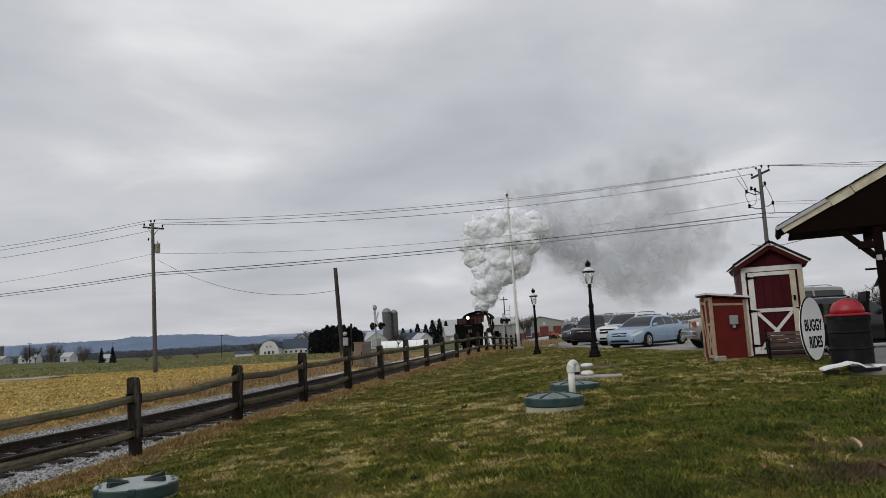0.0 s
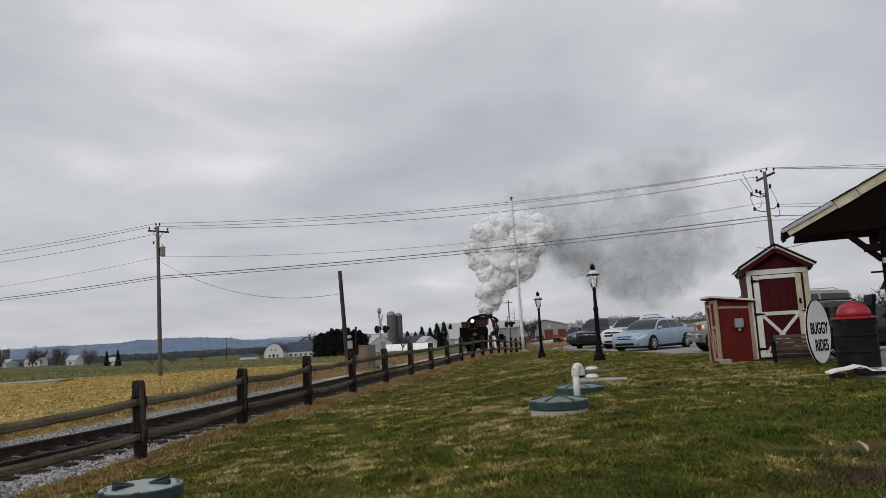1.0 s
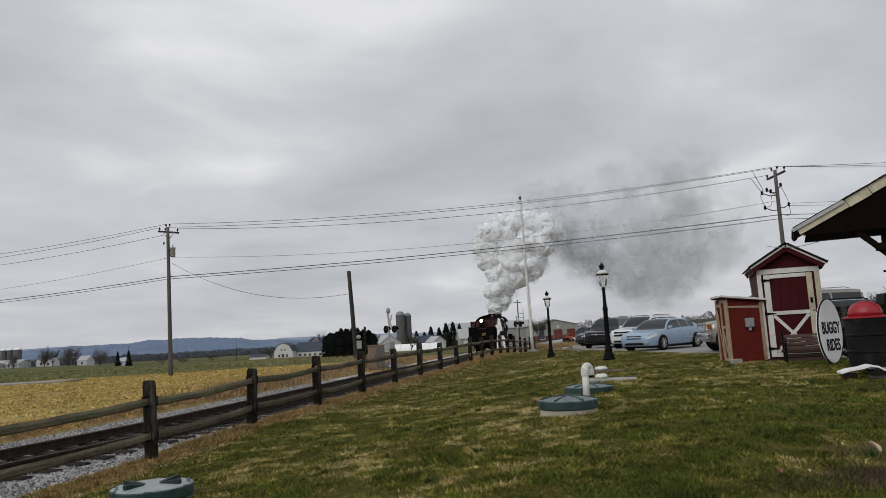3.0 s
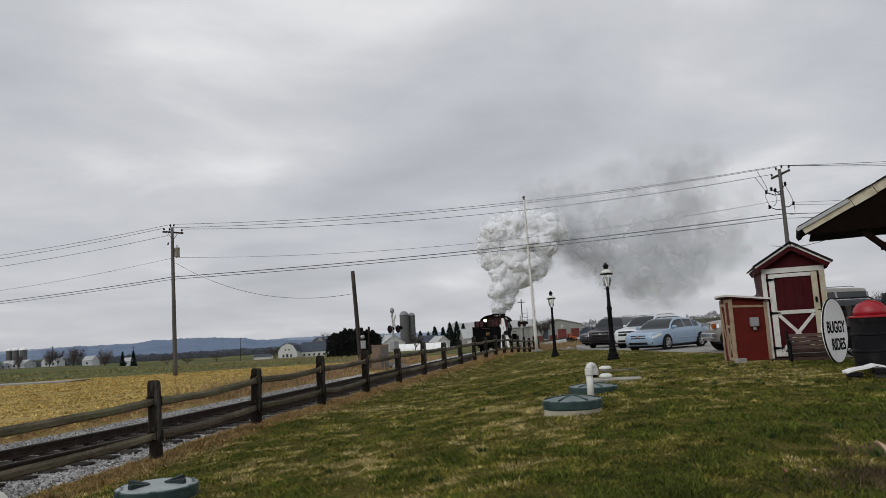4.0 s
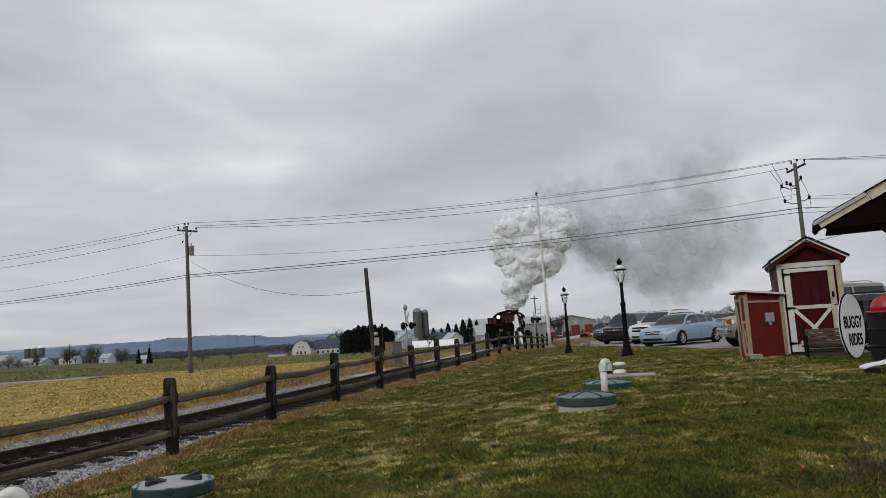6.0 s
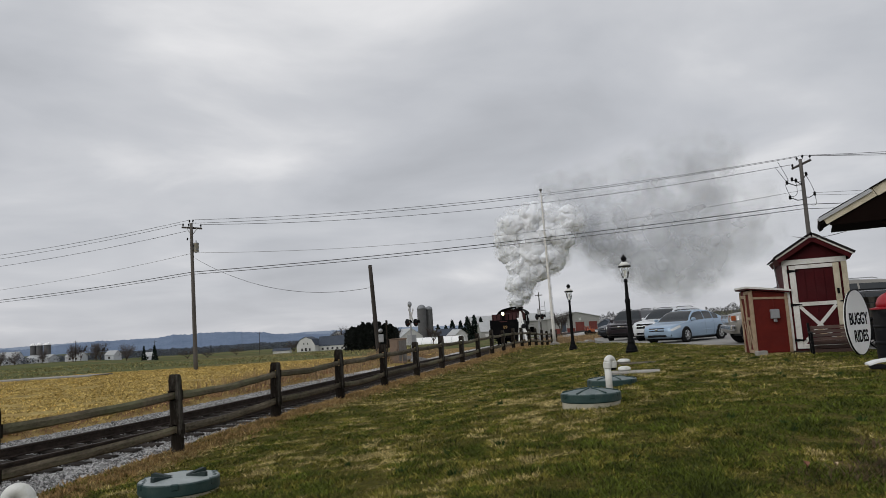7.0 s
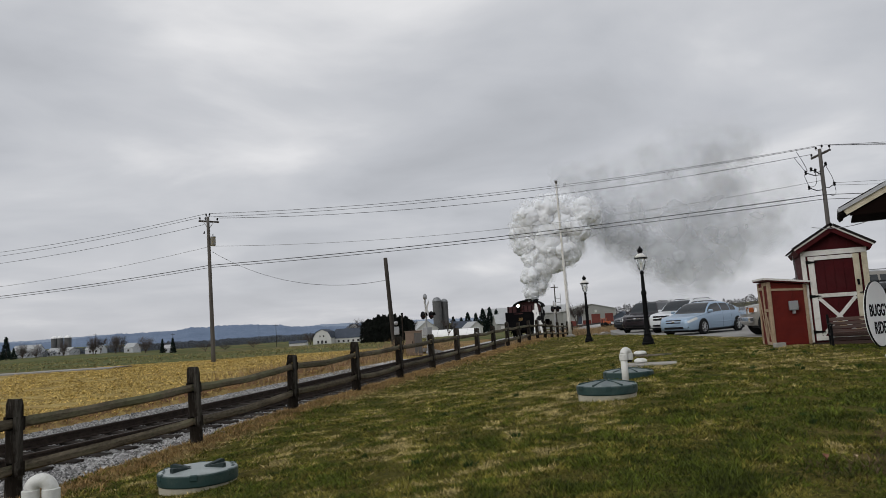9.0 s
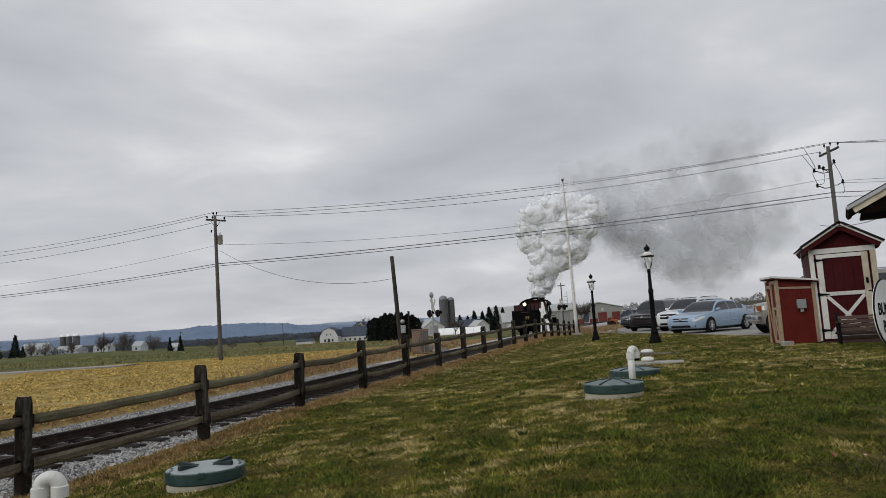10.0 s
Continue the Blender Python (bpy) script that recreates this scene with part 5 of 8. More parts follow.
BIG = dict(L=5.76, W=2.03, H=2.10, WB=3.48, WR=0.44, belt=1.28, hood=1.20, clear=0.36, deck=1.28, glass=(0.27, 0.355, 0.955, 0.985), tumble=0.24, cpillar=0.03, pillars=(0.26, 0.46, 0.70), lamp=(0.006, 0.05), shift=0.36, spokes=6, handles=(0.24, 0.44), style="truck", rack=True)
Z = PARK_Z
car("sedan", (9.74, 33.7, Z), 221, "light blue four-door sedan parked on the asphalt", paint("light_blue_paint", (0.32, 0.43, 0.56), 0.28, 0.25), SEDAN)
car("crossover", (10.3, 38.6, Z), 222, "white crossover parked beside the blue sedan", paint("white_car_paint", (0.72, 0.74, 0.76), 0.28, 0.05), SUV)
car("crossover", (9.2, 42.3, Z), 236, "dark plum crossover parked in the row", paint("dark_plum_paint", (0.028, 0.022, 0.028), 0.22, 0.2), dict(SUV, H=1.72))
car("sedan", (10.9, 41.2, Z), 222, "black sedan mostly hidden between two crossovers", paint("black_car_paint", (0.015, 0.016, 0.018), 0.2, 0.1), SEDAN)
car("sedan", (10.3, 48.8, Z), 215, "dark grey sedan at the end of the row", paint("dark_grey_paint", (0.035, 0.04, 0.05), 0.25, 0.3), SEDAN)
car("large_utility_vehicle", (12.2, 26.9, Z), 172, "pale champagne large utility vehicle parked behind the shed", paint("champagne_paint", (0.25, 0.236, 0.21), 0.35, 0.2), BIG)
car("sedan", (11.45, 20.9, Z), 6, "black car parked beyond the drum bin", paint("black_car_paint_b", (0.012, 0.012, 0.013), 0.2, 0.1), dict(SUV, H=1.55))

# ---- small cart by the shed ----
cart = thing("wooden_cart", (9.35, 17.6, PARK_Z), -18, "dark weathered wooden cart parked by the shed", "cart")
bm = bmesh.new()
for i in range(3):
    box(bm, (0.45, -0.36, 0.95 + 0.15 * i), (1.15, 0.03, 0.135), bevel=0.005)
part("side_board", bm, WEATHERED, cart)
bm = bmesh.new()
box(bm, (0.45, 0, 0.86), (1.15, 0.75, 0.04))
part("bed", bm, WEATHERED, cart)
bm = bmesh.new()
for i in range(3):
    box(bm, (0.45, 0.36, 0.95 + 0.15 * i), (1.15, 0.03, 0.135), bevel=0.005)
part("side_board", bm, WEATHERED, cart)
bm = bmesh.new()
box(bm, (1.0, 0, 1.32), (0.08, 0.8, 0.5), (0, 8, 0), 0.01)
part("seat_back", bm, BLACKPAINT, cart)
for sy in (-1, 1):
    bm = bmesh.new()
    ring = [(0.45 + 0.42 * math.cos(k * math.tau / 24), sy * 0.46, 0.43 + 0.42 * math.sin(k * math.tau / 24)) for k in range(25)]
    tube(bm, ring, 0.022, 6)
    for k in range(10):
        th = math.tau * k / 10
        rod(bm, (0.45, sy * 0.46, 0.43), (0.45 + 0.41 * math.cos(th), sy * 0.46, 0.43 + 0.41 * math.sin(th)), 0.014, seg=5)
    rod(bm, (0.45, sy * 0.38, 0.43), (0.45, sy * 0.5, 0.43), 0.05, seg=10)
    part("wheel", bm, BLACKPAINT, cart)
bm = bmesh.new()
rod(bm, (0.45, -0.46, 0.43), (0.45, 0.46, 0.43), 0.025)
box(bm, (0.45, 0, 0.64), (0.2, 0.6, 0.42))
part("axle", bm, BLACKPAINT, cart)


# ---- septic covers, vents and pipes on the lawn ----
def riser_cover(x, y, r, ring_h, ring_mat, turn, label, cone=0.03, top_mat=GREENTOP):
    t = thing("septic_cover", (x, y, ground_z(x, y)), turn, label, "septic cover", "septic covers on the lawn")
    bm = bmesh.new()
    lathe(bm, [(r * 0.96, -0.08), (r * 0.96, ring_h)], 40)
    part("riser_ring", bm, ring_mat, t, "pale concrete riser ring")
    bm = bmesh.new()
    lathe(bm, [(r * 0.98, ring_h - 0.01), (r, ring_h), (r, ring_h + 0.085), (r - 0.008, ring_h + 0.094)], 44)
    side = part("lid_side", bm, GREENPLASTIC, t, smooth=True)
    soft_edges(side, 30)
    bm = bmesh.new()
    z = ring_h + 0.093
    lathe(bm, [(r - 0.006, z), (r - 0.03, z + 0.006), (r * 0.5, z + cone * 0.7), (0, z + cone)], 44)
    lid = part("lid", bm, top_mat, t, "weathered grey-green plastic lid", True)
    for k in range(6):
        th = math.tau * k / 6 + 0.4
        bm = bmesh.new()
        box(bm, (math.cos(th) * (r - 0.012), math.sin(th) * (r - 0.012), z - 0.02), (0.04, 0.07, 0.055), (0, 0, math.degrees(th)), 0.008)
        part("clip", bm, GREENPLASTIC, lid)
    if cone > 0.04:
        for k in range(6):
            # slim ribs that run down the cone from its hub
            th = math.tau * k / 6 + 0.9
            bm = bmesh.new()
            beam(bm, (0.03 * math.cos(th), 0.03 * math.sin(th), z + cone), (r * 0.93 * math.cos(th), r * 0.93 * math.sin(th), z + 0.012), 0.022, 0.024, 0.003)
            part("rib", bm, GREENPLASTIC, lid)
        return t
    for sx in (-1, 1):
        for sv in (-1, 1):
            # wedge ribs that spread outwards from the middle in a V
            bm = bmesh.new()
            prism(bm, [(0.0, -0.01), (r * 0.58, -0.01), (r * 0.58, 0.034), (r * 0.53, 0.040), (0.012, 0.010)], -0.022, 0.022, pose(sx * r * 0.17, sv * 0.012, z + cone * 0.6, 0, 0, (0 if sx > 0 else 180) + sx * sv * 36))
            part("grip_rib", bm, RIBGREEN, lid)
        bm = bmesh.new()
        for j in range(5):
            box(bm, (sx * r * 0.84 + 0.012 * (j % 2), -0.09 + 0.045 * j, z + 0.007), (0.028, 0.03, 0.004))
        part("embossed_bars", bm, GREENPLASTIC, lid)
    return t


RIBGREEN = mat("dark_rib_plastic", (0.010, 0.026, 0.024), (0.006, 0.016, 0.015), 0.7, scale=10, fine=120, bump=0.1)
RISER = mat("cream_riser", (0.52, 0.49, 0.40), (0.36, 0.33, 0.25), 0.8, scale=6, fine=80, bump=0.2, stain=(0.25, 0.23, 0.16))
riser_cover(-2.80, 6.50, 0.355, 0.055, RISER, 24, "round pale grey-green septic cover with dark grip ribs near the fence", 0.02, FADED_SHEEN)
riser_cover(1.36, 9.12, 0.375, 0.08, RISER, 2, "round dark green septic cover raised on a cream ring", 0.055)
riser_cover(2.13, 11.85, 0.40, 0.0, RISER, 50, "low round dark green septic cover behind a white pipe", 0.05)


def cane_pipe(x, y, h, r, bend, turn, label):
    """A vent pipe whose head turns over and down."""
    t = thing("vent_pipe", (x, y, ground_z(x, y)), turn, label, "vent pipe", "white vent pipes")
    bm = bmesh.new()
    pts = [(0, 0, -0.1), (0, 0, h - bend)]
    tube(bm, pts, r, 18)
    part("riser", bm, PVC, t, smooth=True)
    bm = bmesh.new()
    arc = [(bend - bend * math.cos(a), 0, h - bend + bend * math.sin(a) * 1.05) for a in np.linspace(0, math.pi, 13)]
    tube(bm, [(0, 0, h - bend - 0.05)] + arc + [(2 * bend, 0, h - bend - 0.05)], [r * 1.16] + [r * 1.1] * 13 + [r * 1.12], 18)
    el = part("elbow", bm, PVC, t, "curved white elbow", True)
    for px in (0, 2 * bend):
        bm = bmesh.new()
        lathe(bm, [(r * 1.1, -0.06), (r * 1.28, -0.055), (r * 1.28, 0.03), (r * 1.1, 0.035)], 18, (px, 0, h - bend - 0.02))
        soft_edges(part("collar", bm, PVC, el, smooth=True), 30)
    bm = bmesh.new()
    tube(bm, [(2 * bend, 0, h - bend - 0.07), (2 * bend, 0, h - bend - 0.11)], r * 0.98, 18)
    part("mouth", bm, PLASTIC, el)
    return t


cane_pipe(1.905, 10.85, 0.475, 0.050, 0.056, 38, "short white plastic vent pipe with turned-over head")
cane_pipe(-3.73, 5.50, 0.35, 0.052, 0.075, 12, "white plastic vent pipe with turned-over head by the fence")


def vent_cap(x, y, r, plate, label, mt):
    z = ground_z(x, y)
    t = thing("vent_plate", (x, y, z), -14, label, "vent", "white vents on plates")
    bm = bmesh.new()
    box(bm, (0.22, 0.0, 0.0), (plate, 0.55, 0.08), bevel=0.012)
    part("plate", bm, mt, t)
    bm = bmesh.new()
    lathe(bm, [(r * 0.8, 0.0), (r * 0.8, 0.06), (r, 0.065), (r, 0.085), (r * 0.9, 0.115), (r * 0.55, 0.135), (0, 0.14)], 24, (0.02, 0.05, 0))
    part("cap", bm, PVC, t, "white domed vent cap", True)
    return t


vent_cap(2.80, 14.25, 0.125, 0.95, "white domed vent on a pale flat concrete plate", CONCRETE)
vent_cap(3.36, 17.05, 0.15, 1.05, "white domed vent on a weathered wooden plate", RAILWOOD)

# ---- grass, stubble and weeds ----
def blade_material(name, c, vary):
    m = mat(name, tuple(v * 1.15 for v in c), tuple(v * 0.38 for v in c), 0.75, scale=2.0, fine=11, bump=0, island=vary, spread=0.26)
    m.node_tree.nodes["Principled BSDF"].inputs["Specular IOR Level"].default_value = 0.2
    return m


def tufts(name, points, heights, widths, lean, material, label, parent_z=ground_z, blades=1):
    rg = np.random.default_rng(len(points) + 7)
    v, f = [], []
    for (x, y), h, w in zip(points, heights, widths):
        z = parent_z(x, y) - 0.01
        for b in range(blades):
            a = rg.uniform(0, 6.283)
            hh = h * rg.uniform(0.6, 1.15)
            lx, ly = rg.normal(0, lean, 2) * hh
            ca, sa = math.cos(a) * w, math.sin(a) * w
            ox, oy = (0, 0) if blades == 1 else rg.normal(0, h * 0.25, 2)
            i = len(v)
            v += [(x + ox - ca, y + oy - sa, z), (x + ox + ca, y + oy + sa, z), (x + ox + lx, y + oy + ly, z + hh)]
            f.append((i, i + 1, i + 2))
    return mesh_of(name, v, f, material, False, "stuff", label, "grass")


GRASS_A = blade_material("grass_green", (0.090, 0.114, 0.012), 0.8)
GRASS_B = blade_material("grass_olive", (0.225, 0.200, 0.036), 0.8)
GRASS_C = blade_material("grass_straw", (0.56, 0.45, 0.19), 0.6)
rg = np.random.default_rng(21)
groups = {0: [], 1: [], 2: []}
want, made = 400000, 0
while made < want:
    dist = 3.6 * (56 / 3.6) ** (rg.random() ** 1.0)
    az = rg.uniform(-0.72, 0.66)
    x, y = dist * math.sin(az), dist * math.cos(az)
    if y < 3.3 or fence_s(x, y) < -0.45:
        continue
    if x > 6.2 and y < 16 and (x - 6.42) * 3.25 > (y - 11.35) * 1.88 and y > 7:
        made += 1
        continue
    if math.hypot(x + 2.80, y - 6.5) < 0.36 or math.hypot(x - 1.36, y - 9.12) < 0.38 or math.hypot(x - 2.13, y - 11.85) < 0.41 or (y > 22 and x > 6.9 + max(0, 33 - y) * 0.1) or (y > 16 and x > 9):
        continue
    n = 0.75 * noise.noise((x * 0.45, y * 0.45, 4)) + 0.75 * noise.noise((x * 1.5, y * 1.5, 9)) + 0.95 * noise.noise((x * 4.2, y * 4.2, 1)) + 0.5 * noise.noise((x * 11, y * 11, 6))
    n += 0.5 * max(0, 1 - abs(fence_s(x, y)) / 0.9) + 0.55 * max(0, 1 - math.hypot(x - 2.75, y - 4.5) / 0.7) + 0.20 * sstep(7, 13, y) + 0.10 * (1 - sstep(-0.5, 1.5, x)) - 0.30 * sstep(0.5, 2.5, x) * (1 - sstep(7, 10, y)) + rg.normal(0, 0.12)
    groups[0 if n < 0.02 else 1 if n < 0.60 else 2].append((x, y, dist))
    made += 1
for k, (mt, lb, hgt) in enumerate(((GRASS_A, "short green winter grass blades", 0.040), (GRASS_B, "short olive winter grass blades", 0.036), (GRASS_C, "dry straw-coloured grass blades", 0.036))):
    pts = groups[k]
    tufts("lawn_grass", [(p[0], p[1]) for p in pts], [hgt * (0.55 + 0.6 * rg.random()) * (1 + 0.9 * noise.noise((p[0] * 2.6, p[1] * 2.6, 31))) for p in pts], [0.0022 + 0.00085 * p[2] for p in pts], 0.85, mt, lb)
# darker clumps of taller grass
pts = []
while len(pts) < 110:
    x, y = rg.uniform(-2.5, 8), rg.uniform(5, 19)
    if fence_s(x, y) > 3.2 and noise.noise((x * 0.3, y * 0.3, 40)) > -0.05 and not (x > 6.3 and y < 17):
        pts.append((x, y))
GRASS_D = blade_material("grass_dark_clump", (0.04, 0.078, 0.017), 0.5)
tufts("grass_clumps", pts, rg.uniform(0.04, 0.075, len(pts)), [0.008] * len(pts), 0.6, GRASS_D, "dark green clumps of longer grass", blades=34)
# a dead patch with fallen leaves near the path
GRASS_E = blade_material("dead_grass", (0.15, 0.10, 0.06), 0.35)
pts = [(2.72 + rg.normal(0, 0.33), 4.45 + rg.normal(0, 0.17)) for k in range(620)] + [(3.0 + rg.normal(0, 0.16), 5.35 + rg.normal(0, 0.12)) for k in range(120)]
tufts("dead_grass", pts, [0.07] * len(pts), [0.004] * len(pts), 0.9, GRASS_E, "patch of dead brown grass", blades=4)
LEAF = mat("brown_leaf", (0.27, 0.13, 0.08), (0.17, 0.08, 0.05), 0.8, bump=0.2, obj=0.3)
PALELEAF = mat("pale_husk", (0.62, 0.47, 0.32), (0.45, 0.33, 0.2), 0.8, bump=0.2)
for x, y, s, mt, tl in ((2.95, 5.28, 0.11, PALELEAF, 58), (1.97, 4.60, 0.07, LEAF, 20), (2.62, 4.42, 0.06, LEAF, 15), (2.13, 4.56, 0.05, PALELEAF, 10), (3.3, 4.95, 0.055, LEAF, 25)):
    t = thing("fallen_leaf", (x, y, ground_z(x, y) + 0.045), 40 * x, "curled dry leaf lying in the grass", "leaf", "fallen leaves")
    bm = bmesh.new()
    top_pts = [(s * (u - 0.5), s * 0.28 * math.sin(math.pi * u) * q, 0.25 * s * (q * q) + 0.12 * s * math.sin(4 * u)) for u in (0.02, 0.25, 0.5, 0.75, 0.98) for q in (-1, 0, 1)]
    m = pose(0, 0, 0, 10, -tl, 0)
    vs = [bm.verts.new(m @ Vector(p)) for p in top_pts]
    vd = [bm.verts.new(m @ (Vector(p) - Vector((0, 0, 0.003)))) for p in top_pts]
    for i in range(4):
        for j in range(2):
            a = i * 3 + j
            bm.faces.new((vs[a], vs[a + 1], vs[a + 4], vs[a + 3]))
            bm.faces.new((vd[a], vd[a + 3], vd[a + 4], vd[a + 1]))
    part("blade", bm, mt, t, smooth=True)
# straw stubble in the field, dry weeds along the line
STUB = blade_material("corn_stubble", (0.64, 0.47, 0.155), 0.55)
pts = []
while len(pts) < 34000:
    y = 9 + 50 * rg.random() ** 1.3
    x = track_x(y) - 3.4 - 34 * rg.random() ** 1.2
    if x < -0.62 * y - 4 or zones(x, y)[1] < 0.5 or noise.noise((x * 0.35, y * 0.9, 3)) < -0.28:
        continue
    pts.append((x, y))
tufts("field_stubble", pts, rg.uniform(0.03, 0.10, len(pts)), [0.008 + 0.0008 * p[1] for p in pts], 1.1, STUB, "golden straw stubble in rows", blades=2)
pts = []
while len(pts) < 3200:
    x, y = rg.uniform(-75, -9), rg.uniform(56, 120)
    if zones(x, y)[1] < 0.3 and fence_s(x, y) < -8 and noise.noise((x * 0.12, y * 0.3, 17)) > 0.0:
        pts.append((x, y))
tufts("field_tufts", pts, rg.uniform(0.08, 0.28, len(pts)), [0.05] * len(pts), 0.7, blade_material("pale_field_grass", (0.30, 0.27, 0.11), 0.7), "pale dry tufts in the green field", blades=3)
WEED = blade_material("dry_weeds", (0.33, 0.19, 0.11), 0.45)
TAN = blade_material("tan_reeds", (0.40, 0.28, 0.15), 0.55)
pts = []
while len(pts) < 12000:
    y = 6 + 48 * rg.random() ** 1.2
    pts.append((track_x(y) - 3.95 + rg.normal(0, 0.42), y))
tufts("railside_weeds", pts, rg.uniform(0.05, 0.22, len(pts)), [0.009] * len(pts), 0.7, WEED, "rusty brown dry weeds beside the track", blades=3)
pts = [(track_x(y) - 3.9 + rg.normal(0, 0.8), y) for y in rg.uniform(24, 60, 1600)] + [(rg.normal(9.5, 3.2), rg.normal(62, 4)) for k in range(2600)] + [(rg.uniform(1, 14), rg.uniform(55, 62)) for k in range(4200)]
tufts("tall_reeds", pts, rg.uniform(0.25, 0.75, len(pts)), [0.014] * len(pts), 0.25, TAN, "tall tan dry reeds and grass", blades=3)
pts = []
while len(pts) < 11000:
    y = rg.uniform(4.2, 40)
    s = rg.normal(0.0, 0.24)
    pts.append((-6.55 + 0.226 * y + s * 1.025, y))
VERGE = blade_material("dry_verge_grass", (0.42, 0.275, 0.115), 0.5)
tufts("verge_grass", pts, rg.uniform(0.03, 0.09, len(pts)), [0.004 + 0.0005 * p[1] for p in pts], 0.6, VERGE, "dry tan grass along the fence foot", blades=4)


# ---- grade crossing ----
LANE = mat("pale_gravel_lane", (0.36, 0.35, 0.33), (0.25, 0.245, 0.235), 0.95, scale=0.8, fine=20, bump=0.2)


def strip(name, line, width, lift, material, label):
    v, f = [], []
    for k, (x, y) in enumerate(line):
        a, b = line[max(k - 1, 0)], line[min(k + 1, len(line) - 1)]
        d = Vector((b[0] - a[0], b[1] - a[1], 0)).normalized()
        s = Vector((d.y, -d.x, 0)) * width / 2
        for q, dz in ((-1.0, -0.25), (-1.0, 0), (1.0, 0), (1.0, -0.25)):
            p = Vector((x, y, 0)) + s * q
            v.append((p.x, p.y, ground_z(x, y) + lift + dz))
        if k:
            i = 4 * (k - 1)
            f += [(i + j, i + j + 1, i + j + 5, i + j + 4) for j in range(3)]
    return mesh_of(name, v, f, material, False, "structure", label, "lane")


strip("road", [(-90 + 3 * k, 49.5 + 0.012 * k * k * 0.2 + (0.6 * math.sin(k * 0.5))) for k in range(22)], 2.6, 0.10, LANE, "pale farm lane along the stubble field")
strip("road_crossing", [(-7.2 + 0.6 * k, 43.5 + 1.15 * k) for k in range(12)], 2.6, 0.12, LANE, "pale gravel lane beside the railway line")
SIGNALBLACK = BLACKPAINT
REDLENS = mat("red_lens", (0.07, 0.01, 0.01), (0.05, 0.008, 0.008), 0.2, bump=0)


def crossing_signal(x, y, h, lights, turn, label, bell=True, box_z=None):
    t = thing("crossing_signal", (x, y, ground_z(x, y)), turn, label, "railway signal", "grade crossing signals")
    bm = bmesh.new()
    rod(bm, (0, 0, -0.2), (0, 0, h), 0.055, seg=12)
    lathe(bm, [(0.16, -0.1), (0.16, 0.15), (0.09, 0.22), (0.06, 0.25)], 12)
    part("mast", bm, GALV, t, smooth=False)
    bm = bmesh.new()
    rod(bm, (-0.62, -0.05, lights), (0.62, -0.05, lights), 0.035, seg=8)
    part("light_arm", bm, GALV, t)
    for sx in (-1, 1):
        bm = bmesh.new()
        ax = Matrix.Rotation(radians(90), 4, "X")
        lathe(bm, [(0.24, 0), (0.24, 0.025), (0.17, 0.03), (0.15, 0.05)], 24, (sx * 0.42, -0.08, lights - 0.02), ax)
        head = part("light_target", bm, SIGNALBLACK, t, "round black light target")
        bm = bmesh.new()
        lathe(bm, [(0.14, 0.03), (0.12, 0.07), (0, 0.09)], 18, (sx * 0.42, -0.08, lights - 0.02), ax)
        part("lens", bm, REDLENS, head)
        bm = bmesh.new()
        for k in range(9):
            th = math.pi * k / 8
            box(bm, (sx * 0.42 + 0.16 * math.cos(th), -0.20, lights - 0.02 + 0.16 * math.sin(th)), (0.02, 0.24, 0.06), (0, -math.degrees(th), 0))
        part("hood", bm, SIGNALBLACK, head)
    for s in (-1, 1):
        bm = bmesh.new()
        beam(bm, (-0.45, -0.07 - 0.012 * s, h - 0.55 - s * 0.42), (0.45, -0.07 - 0.012 * s, h - 0.55 + s * 0.42), 0.012, 0.2)
        part("crossbuck_blade", bm, WHITEPAINT, t, "white crossbuck blade").matrix_basis = pose(0, 0, 0, 0, 0, 20)
    if bell:
        bm = bmesh.new()
        lathe(bm, [(0.19, 0), (0.19, 0.04), (0.12, 0.10), (0, 0.12)], 18, (0, 0.02, h + 0.14), Matrix.Rotation(radians(90), 4, "X"))
        part("bell", bm, GALV, t, "round signal bell")
    if box_z:
        bm = bmesh.new()
        box(bm, (-0.05, -0.08, box_z), (0.5, 0.35, 0.5), bevel=0.02)
        part("junction_box", bm, GALV, t)
    return t


crossing_signal(-4.15, 44, 3.45, 2.46, 58, "grey mast with black crossing lights and bell", True, 1.45)
crossing_signal(4.85, 56.5, 3.0, 2.38, 55, "grey mast with black crossing lights beyond the lawn", False, None)
cab = thing("signal_cabinet", (-4.80, 42.2, ground_z(-4.8, 42.2)), 8, "tan weathered metal signal cabinet by the track", "cabinet")
TANMETAL = mat("tan_metal", (0.25, 0.175, 0.125), (0.15, 0.105, 0.075), 0.7, scale=3, fine=40, bump=0.1, stain=(0.17, 0.12, 0.09))
bm = bmesh.new()
box(bm, (0, 0, 0.68), (0.98, 0.6, 1.40), bevel=0.02)
part("body", bm, TANMETAL, cab)
bm = bmesh.new()
box(bm, (0, 0, 1.40), (1.06, 0.68, 0.06), bevel=0.015)
part("roof", bm, TANMETAL, cab)
bm = bmesh.new()
box(bm, (-0.25, -0.315, 0.7), (0.44, 0.03, 1.2), bevel=0.008)
door_c = part("door", bm, TANMETAL, cab)
bm = bmesh.new()
box(bm, (-0.08, -0.345, 0.75), (0.03, 0.04, 0.14))
part("handle", bm, BLACKIRON, door_c)
bm = bmesh.new()
box(bm, (0.25, -0.315, 0.7), (0.44, 0.03, 1.2), bevel=0.008)
part("door", bm, POLEWOOD, cab)
pt = thing("marker_post", (-5.45, 42.3, ground_z(-5.45, 42.3)), 0, "thin dark steel marker post with small flag plate", "post")
bm = bmesh.new()
